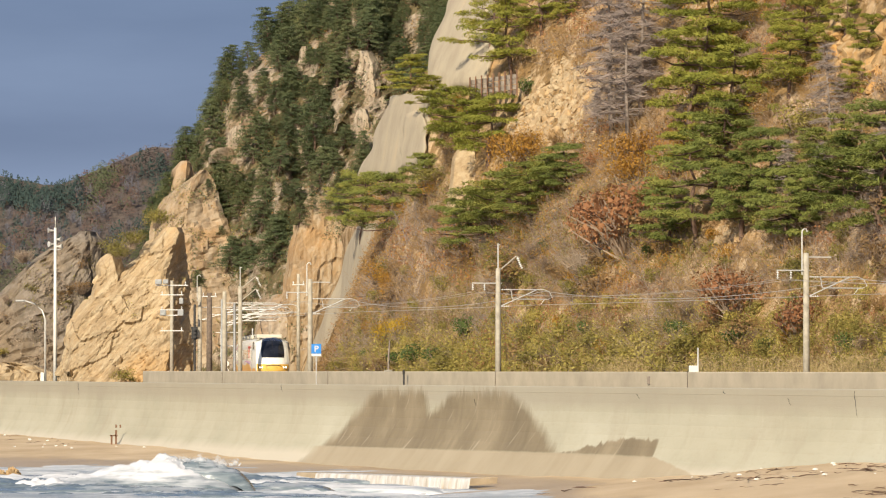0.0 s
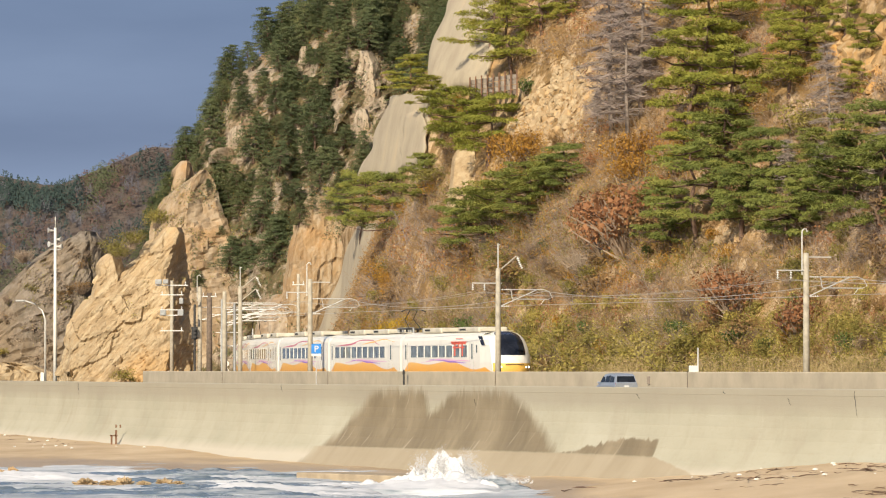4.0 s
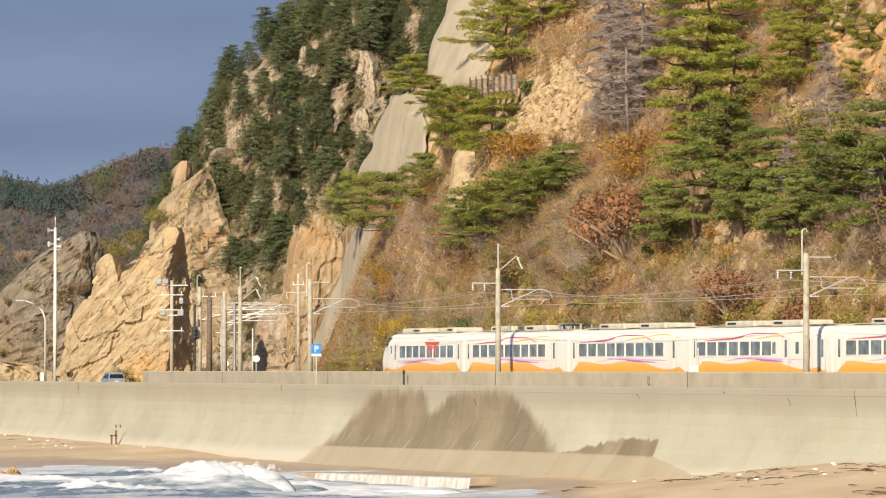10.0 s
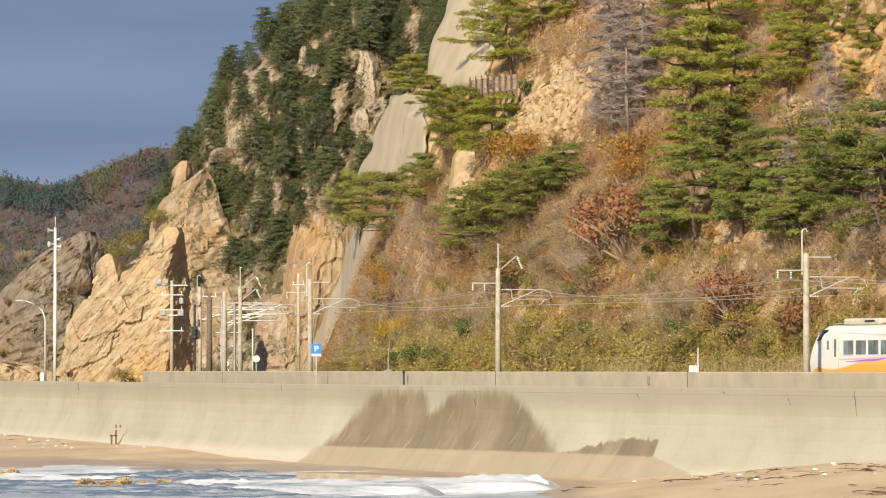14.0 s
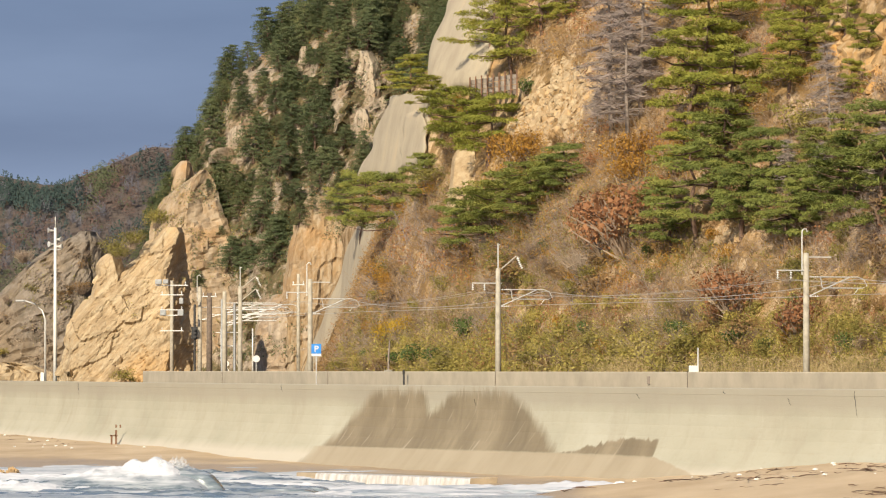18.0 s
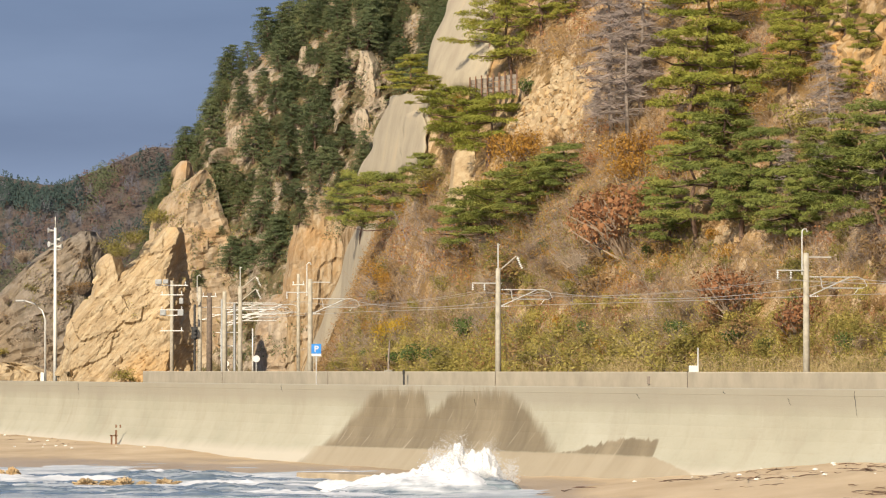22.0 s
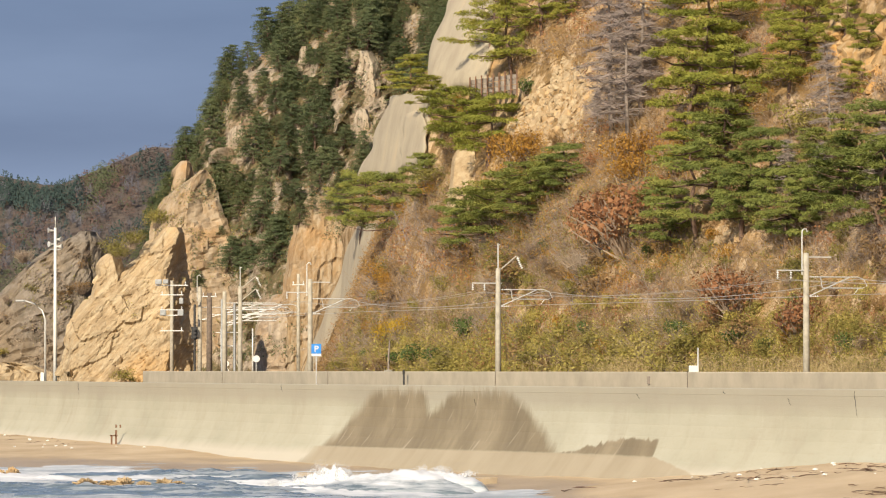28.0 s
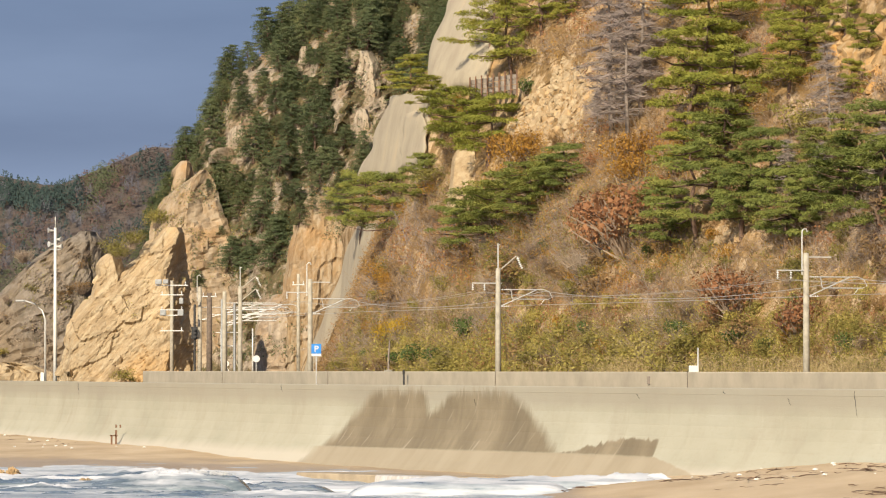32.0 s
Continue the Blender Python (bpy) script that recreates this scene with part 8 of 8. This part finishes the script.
# bushes at the stack's foot and on its ledges
for x, y, z, k in ((-26.6, 458.5, 4.9, 0.75), (-26.0, 458.8, 4.9, 0.6), (-27.4, 462.5, 15.4, 0.9), (-26.2, 463.0, 16.4, 0.9), (-28.2, 470.0, 15.6, 1.0), (-24.6, 470.0, 18.3, 1.0), (-26.4, 472.0, 17.0, 1.2), (-30.6, 520.0, 12.5, 1.2), (-32.0, 522.0, 10.5, 1.2)):
    put(veg.choice(SHRUB["olive"]), pose(x, y, z, 0, 0, veg.uniform(0, 360)) @ Matrix.Diagonal((k, k, k, 1)), "shrubs on the rocks")
plant(PINE["light"], "a", -2.6, 27.2, 2.6, 5.0, "pines on the slope", 1.4)
plant(PINE["light"], "a", -0.6, 25.6, 2.4, 5.0, "pines on the slope", 1.5)
plant(SHRUB["olive"], "a", 0.9, 26.2, 1.7, 1.7, "shrubs on the slope")
for t in [q for v in (*PINE.values(), *SHRUB.values(), DEAD, BARE) for q in v]:
    if not t["used"]:
        for o in (*t["root"].children_recursive, t["root"]):
            bpy.data.objects.remove(o)


# ---------------------------------------------------------------- surf, in rigid pieces that travel
def surf_material(name, share, crest, depth=1.0):
    """Grey-green water streaked with foam; more foam towards the crest."""
    m, nt, b = nodes_of(name)
    co = coords(nt)
    st = noise_fac(nt, co, 1.0, 6.0, 0.62, (0.30, 0.9, 2.6))
    sep = nt.nodes.new("ShaderNodeSeparateXYZ")
    nt.links.new(co, sep.inputs["Vector"])
    lift = span(nt, sep.outputs["Z"], 0.05, crest, -0.12, 0.22)
    f = span(nt, calc(nt, "ADD", st, lift), 0.44 - share, 0.70 - share)
    body = ramp(nt, noise_fac(nt, co, 2.5, 5.0, 0.6, (0.4, 1.0, 2.0)), [(0.35, (0.14 * depth, 0.185 * depth, 0.215 * depth)), (0.6, (0.26 * depth, 0.31 * depth, 0.34 * depth)), (0.78, (0.48, 0.52, 0.54))])
    c = mix(nt, f, body, (0.60, 0.61, 0.635))
    nt.links.new(c, b.inputs["Base Color"])
    nt.links.new(span(nt, f, 0, 1, 0.18, 0.9), b.inputs["Roughness"])
    bump(nt, b, st, 0.5, 0.12)
    return m


MAT["surf"] = surf_material("surf_streaked", 0.02, 1.1, 0.75)
MAT["surf_white"] = surf_material("surf_broken", 0.22, 0.5)
MAT["foam"] = plain("sea_foam", (0.68, 0.685, 0.69), 0.95, 0, 0.05, 1.2, 0.05)


def mist_material():
    """Fine thrown water, half of it air."""
    m, nt, b = nodes_of("sea_mist")
    b.inputs["Base Color"].default_value = (0.80, 0.80, 0.80, 1)
    b.inputs["Roughness"].default_value = 1.0
    b.inputs["Alpha"].default_value = 0.5
    return m


MAT["mist"] = mist_material()


def ridge(name, parent, length, depth, height, seed, material, peak=0.7, steep=1.0, rough=0.2, smooth=True, nu=90, nv=26, hump_w=0.20):
    """A roll of water lying along x. peak: where along it the crest is highest."""
    verts = []
    for j in range(nv):
        v = -1 + 2 * j / (nv - 1)
        for i in range(nu):
            u = i / (nu - 1)
            env = math.sin(math.pi * min(1, max(0, u))) ** 0.6
            hump = 0.45 + 0.55 * math.exp(-((u - peak) / hump_w) ** 2)
            prof = max(0.0, 1 - abs(v) ** (1.5 if v > 0 else 1.1 * steep)) ** 1.2
            x, y = (u - 0.5) * length, v * depth / 2
            lump = 1 + rough * 1.6 * noise.noise((x * 0.55, y * 0.5, seed)) + rough * 0.9 * noise.noise((x * 1.7, y * 1.6, seed + 3)) + rough * 0.55 * noise.noise((x * 4.0, y * 3.6, seed + 6)) + rough * 0.35 * noise.noise((x * 9.0, y * 8.0, seed + 9))
            z = height * env * hump * prof * lump
            verts.append((x, y + 0.35 * noise.noise((x * 0.3, seed, 2.0)), z - 0.9 * (1 - min(1.0, 6.0 * min(u, 1 - u))) ** 2 - 0.6 * max(0.0, (abs(v) - 0.8) / 0.2) ** 2))
    return mesh_ob(name, verts, grid_faces(nu, nv), material, parent, smooth)


def drop(vs, fs, p, r, rng):
    """One ragged drop of eight faces."""
    k = len(vs)
    for d in ((1, 0, 0), (0, 1, 0), (-1, 0, 0), (0, -1, 0), (0, 0, 1), (0, 0, -1)):
        vs.append(tuple(p + Vector(d) * r * rng.uniform(0.7, 1.4)))
    for a, b in ((0, 1), (1, 2), (2, 3), (3, 0)):
        fs.append((k + a, k + b, k + 4))
        fs.append((k + b, k + a, k + 5))


def spray(name, parent, width, height, count, seed, lean=0.3):
    """A burst of thrown water: a dense white core that breaks up into drops."""
    rng = random.Random(seed)
    vs_, fs_ = [], []
    jets = [(rng.gauss(0, 0.40), rng.uniform(0.55, 1.0), rng.uniform(0.05, 0.16)) for _ in range(14)]
    for i in range(count):
        u0, top, wide = rng.choice(jets)
        t = rng.random() ** 0.8
        u = u0 + rng.gauss(0, wide) * (1.0 - 0.55 * t)
        z = height * top * math.exp(-(u0 * 0.9) ** 2) * t * rng.uniform(0.85, 1.1)
        r = (0.040 * (1 - t) + 0.011) * rng.uniform(0.5, 1.5)
        x = u * width * 0.62 + lean * z * rng.uniform(0.4, 1.0) + rng.gauss(0, 0.04)
        drop(vs_, fs_, Vector((x, rng.gauss(0, 0.30), z)), r, rng)
    return tagged(mesh_ob(name, vs_, fs_, MAT["mist"], parent, True), kind="stuff")


WAVES = ((0.0, 1.25), (9.55, 1.05), (18.4, 1.1), (25.1, 0.95), (33.2, 0.75))
# when each wave breaks on the step, how far along it, and how high
BREAKS = ((-0.5, -2.6, 1.0), (8.7, -1.8, 0.95), (18.4, 0.0, 1.3), (25.1, -4.0, 0.72))
waves = []
for k, (t0, size) in enumerate(WAVES):
    w = new("wave")
    ridge("swell", w, 12.5, 5.0, 1.45 * size, 10.0 + k * 7, MAT["surf"], 0.70, 1.2, 0.18, hump_w=0.24)
    o = ridge("crest", w, 7.0, 2.4, 0.55 * size, 13.0 + k * 7, MAT["surf_white"] if k % 2 else MAT["surf"], 0.55, 1.2, 0.28, hump_w=0.3)
    o.location = (2.6, 0.1, 0.66 * size)
    o = ridge("wash", w, 9.0, 3.0, 0.45 * size, 15.0 + k * 7, MAT["surf_white"], 0.4, 1.0, 0.5)
    o.location = (-3.5, -2.0, 0.02)
    o = spray("spindrift", w, 3.6, 0.62 * size, 1400, 60 + k)
    o.location = (2.9, 0.3, 0.95 * size)
    waves.append(tagged(w, "breaking grey-green wave with a white crest", "wave", "breaking waves"))
bursts = []
for k, (t0, dx, size) in enumerate(BREAKS):
    b = new("wave_burst")
    o = ridge("churn", b, 11.0, 3.0, 1.15 * size, 50.0 + k * 3, MAT["foam"], 0.80, 1.0, 0.35)
    o.location = (-2.6, -0.2, -0.1)
    o = ridge("core", b, 6.4, 2.6, 1.95 * size, 70.0 + k * 3, MAT["foam"], 0.72, 1.3, 0.42, nu=160, nv=54, hump_w=0.27)
    o.location = (-0.3, 0.1, -0.1)
    o = spray("plume", b, 5.4, 2.1 * size, 6500, 80 + k, 0.22)
    o.location = (0.3, 0, 0.2)
    bursts.append(tagged(b, "white burst of spray thrown up at the step", "spray", "bursts of spray"))
fronts = []
for k, (t0, size) in enumerate(WAVES):
    f = new("foam_front")
    ridge("sheet", f, 15.0, 6.5, 0.48 * size, 90.0 + k * 5, MAT["surf_white"], 0.8, 1.0, 0.38)
    o = ridge("wash", f, 12.0, 7.0, 0.34 * size, 96.0 + k * 5, MAT["surf_white"], 0.4, 1.0, 0.38)
    o.location = (-4.5, -6.5, 0.0)
    o = ridge("roll", f, 2.2, 0.9, 0.42 * size, 93.0 + k * 5, MAT["foam"], 0.6, 1.0, 0.6, nu=30, nv=12)
    o.location = (5.2, -0.6, 0.05)
    fronts.append(tagged(f, "thin white sheet of foam running up the sand", "foam", "foam fronts"))
bands, band_places = [], []
place = random.Random(31)
for k in range(22):
    u = k / 21
    y = 258.0 + 62.0 * (1 - u) ** 1.3 if k % 2 else 262.0 + 46.0 * (1 - u)
    x = -0.0500 * y + place.uniform(-12.5, 9.0) * 0.9 - 4.0 * (1 - u)
    band_places.append((x, y, place.uniform(0, math.tau), place.uniform(0.6, 0.8)))
    b = new("surf_band")
    ridge("sheet", b, 11.0 + (k % 4) * 2.5, 3.4, 0.20 + 0.05 * (k % 4), 130.0 + k * 9, MAT["surf"] if y < 288 and x < -9 or k % 3 == 0 else MAT["surf_white"], 0.3 + 0.1 * (k % 5), 1.0, 0.5)
    bands.append(tagged(b, "low band of foam-streaked surf along the shore", "surf", "bands of surf"))


def spill_material():
    m, nt, b = nodes_of("spilling_water")
    co = coords(nt)
    st = noise_fac(nt, co, 2.6, 6.0, 0.7, (1.0, 1.0, 0.10))
    f = span(nt, st, 0.34, 0.62)
    nt.links.new(mix(nt, f, (0.40, 0.34, 0.26), (0.62, 0.61, 0.59)), b.inputs["Base Color"])
    b.inputs["Roughness"].default_value = 0.4
    bump(nt, b, st, 0.6, 0.05)
    return m


spill_sheets = []


def spill():
    """A sheet of water running over the step and down its face."""
    root = new("water_spill")
    MAT["spill"] = spill_material()
    a, b = Vector((-6.9, 298.9, 0)), Vector((1.45, 283.5, 0))
    out = Vector((-0.88, -0.475, 0))
    prof = ((1.3, 0.345), (0.3, 0.35), (0.06, 0.345), (-0.02, 0.28), (-0.06, 0.1), (-0.10, -0.25), (-0.16, -0.75))
    for k in range(5):
        verts, n = [], 40
        t0, t1 = k / 5, (k + 1) / 5
        for i in range(n):
            t = t0 + (t1 - t0) * i / (n - 1)
            p = a.lerp(b, t)
            for d, z in prof:
                w = 0.05 * noise.noise((t * 60, d * 2, 3.0)) + 0.03
                q = p + out * (-d + w)
                verts.append((q.x, q.y, z + 0.02 * noise.noise((t * 80, d * 3, 8.0)) + 0.012))
        spill_sheets.append(mesh_ob("sheet", verts, grid_faces(len(prof), n), MAT["spill"], root, True))
    return tagged(root, "thin white water pouring over the step", "water")


spill()


# when water runs over each fifth of the step
RUNS = (((-1.0, 1.4), (6.6, 10.6), (15.0, 18.4), (23.4, 26.4)), ((-1.0, 1.8), (6.4, 11.2), (14.6, 19.2), (23.2, 26.8), (30.2, 31.4)), ((-1.0, 1.9), (6.2, 10.9), (14.6, 18.6), (23.2, 28.4), (31.0, 32.5)),
        ((-1.0, 2.3), (6.0, 11.4), (14.6, 20.4), (23.0, 28.6), (30.0, 32.5)), ((-1.0, 2.6), (5.8, 12.4), (14.6, 21.0), (23.0, 28.8)))


def sea_motions():
    for sheet, runs in zip(spill_sheets, RUNS):
        ebb = lambda t: 0.0 if any(a <= t <= b for a, b in runs) else 1.0
        walk(sheet, [(float(t), pose(0.55 * ebb(t), 0.30 * ebb(t), -0.55 * ebb(t))) for t in np.arange(0.0, 32.1, 0.5)])
    for w, (t0, size) in zip(waves, WAVES):
        course = ((-3.2, -26.5, 271.0, -2.0), (-1.8, -21.5, 271.5, -0.15), (0.0, -15.4, 272.5, 0.0), (1.0, -10.8, 274.0, 0.0), (2.0, -6.6, 276.0, -0.10), (3.0, -3.2, 277.5, -0.35), (4.0, -0.8, 278.5, -1.0), (5.0, 0.2, 279.0, -2.2))
        rows = [(t0 + a, pose(x, y, z)) for a, x, y, z in course if 0.0 < t0 + a < 32.0]
        first, last = [c for c in course if t0 + c[0] <= 0.0], [c for c in course if t0 + c[0] >= 32.0]
        rows.insert(0, (0.0, pose(*((first or [course[0]])[-1][1:]))))
        rows.append((32.0, pose(*((last or [course[-1]])[0][1:]))))
        walk(w, rows)
    for b, (t0, dx, size) in zip(bursts, BREAKS):
        course = ((1.8, -5.2, 279.5, -3.4), (2.3, -4.2, 279.5, -1.3), (2.7, -3.2, 279.6, -0.5), (3.2, -0.9, 280.0, -0.12), (3.7, 0.9, 280.4, 0.0), (4.2, 1.7, 281.0, 0.0), (4.7, 2.7, 281.6, -0.5), (5.2, 4.0, 281.8, -1.6), (5.8, 4.8, 282.0, -3.4))
        rows = [(t0 + a, pose(x + dx, y, z)) for a, x, y, z in course if 0.0 < t0 + a < 32.0]
        rows.insert(0, (0.0, pose(course[0][1] + dx, *course[0][2:])))
        rows.append((32.0, pose(course[-1][1] + dx, *course[-1][2:])))
        walk(b, rows)
    for f, (t0, size) in zip(fronts, WAVES):
        course = ((3.2, -6.0, 279.0, -0.8), (4.2, -2.0, 278.0, 0.10), (5.2, 2.4, 275.5, 0.36), (6.0, 4.6, 273.5, 0.50), (7.0, 5.4, 273.0, 0.42), (8.4, 3.6, 274.0, 0.0), (10.0, 0.0, 278.0, -0.8))
        rows = [(t0 + a, pose(x, y, z, 0, 0, -4)) for a, x, y, z in course if 0.0 < t0 + a < 32.0]
        rows.insert(0, (0.0, pose(*course[0][1:])))
        rows.append((32.0, pose(*(course[-1][1:] if t0 + 10 < 32 else course[4][1:] if t0 < 30 else course[0][1:]))))
        walk(f, rows)
    for b, (x, y, ph, sp) in zip(bands, band_places):
        rows = [(t, pose(x + 1.8 * math.sin(sp * t + ph), y + 0.5 * math.cos(sp * t + ph), trough(x, y) - 0.03 + 0.08 * math.sin(sp * t * 1.3 + ph), 0, 0, 3 * math.sin(ph))) for t in np.arange(0.0, 32.1, 1.0)]
        walk(b, [(float(t), m) for t, m in rows])


motions()
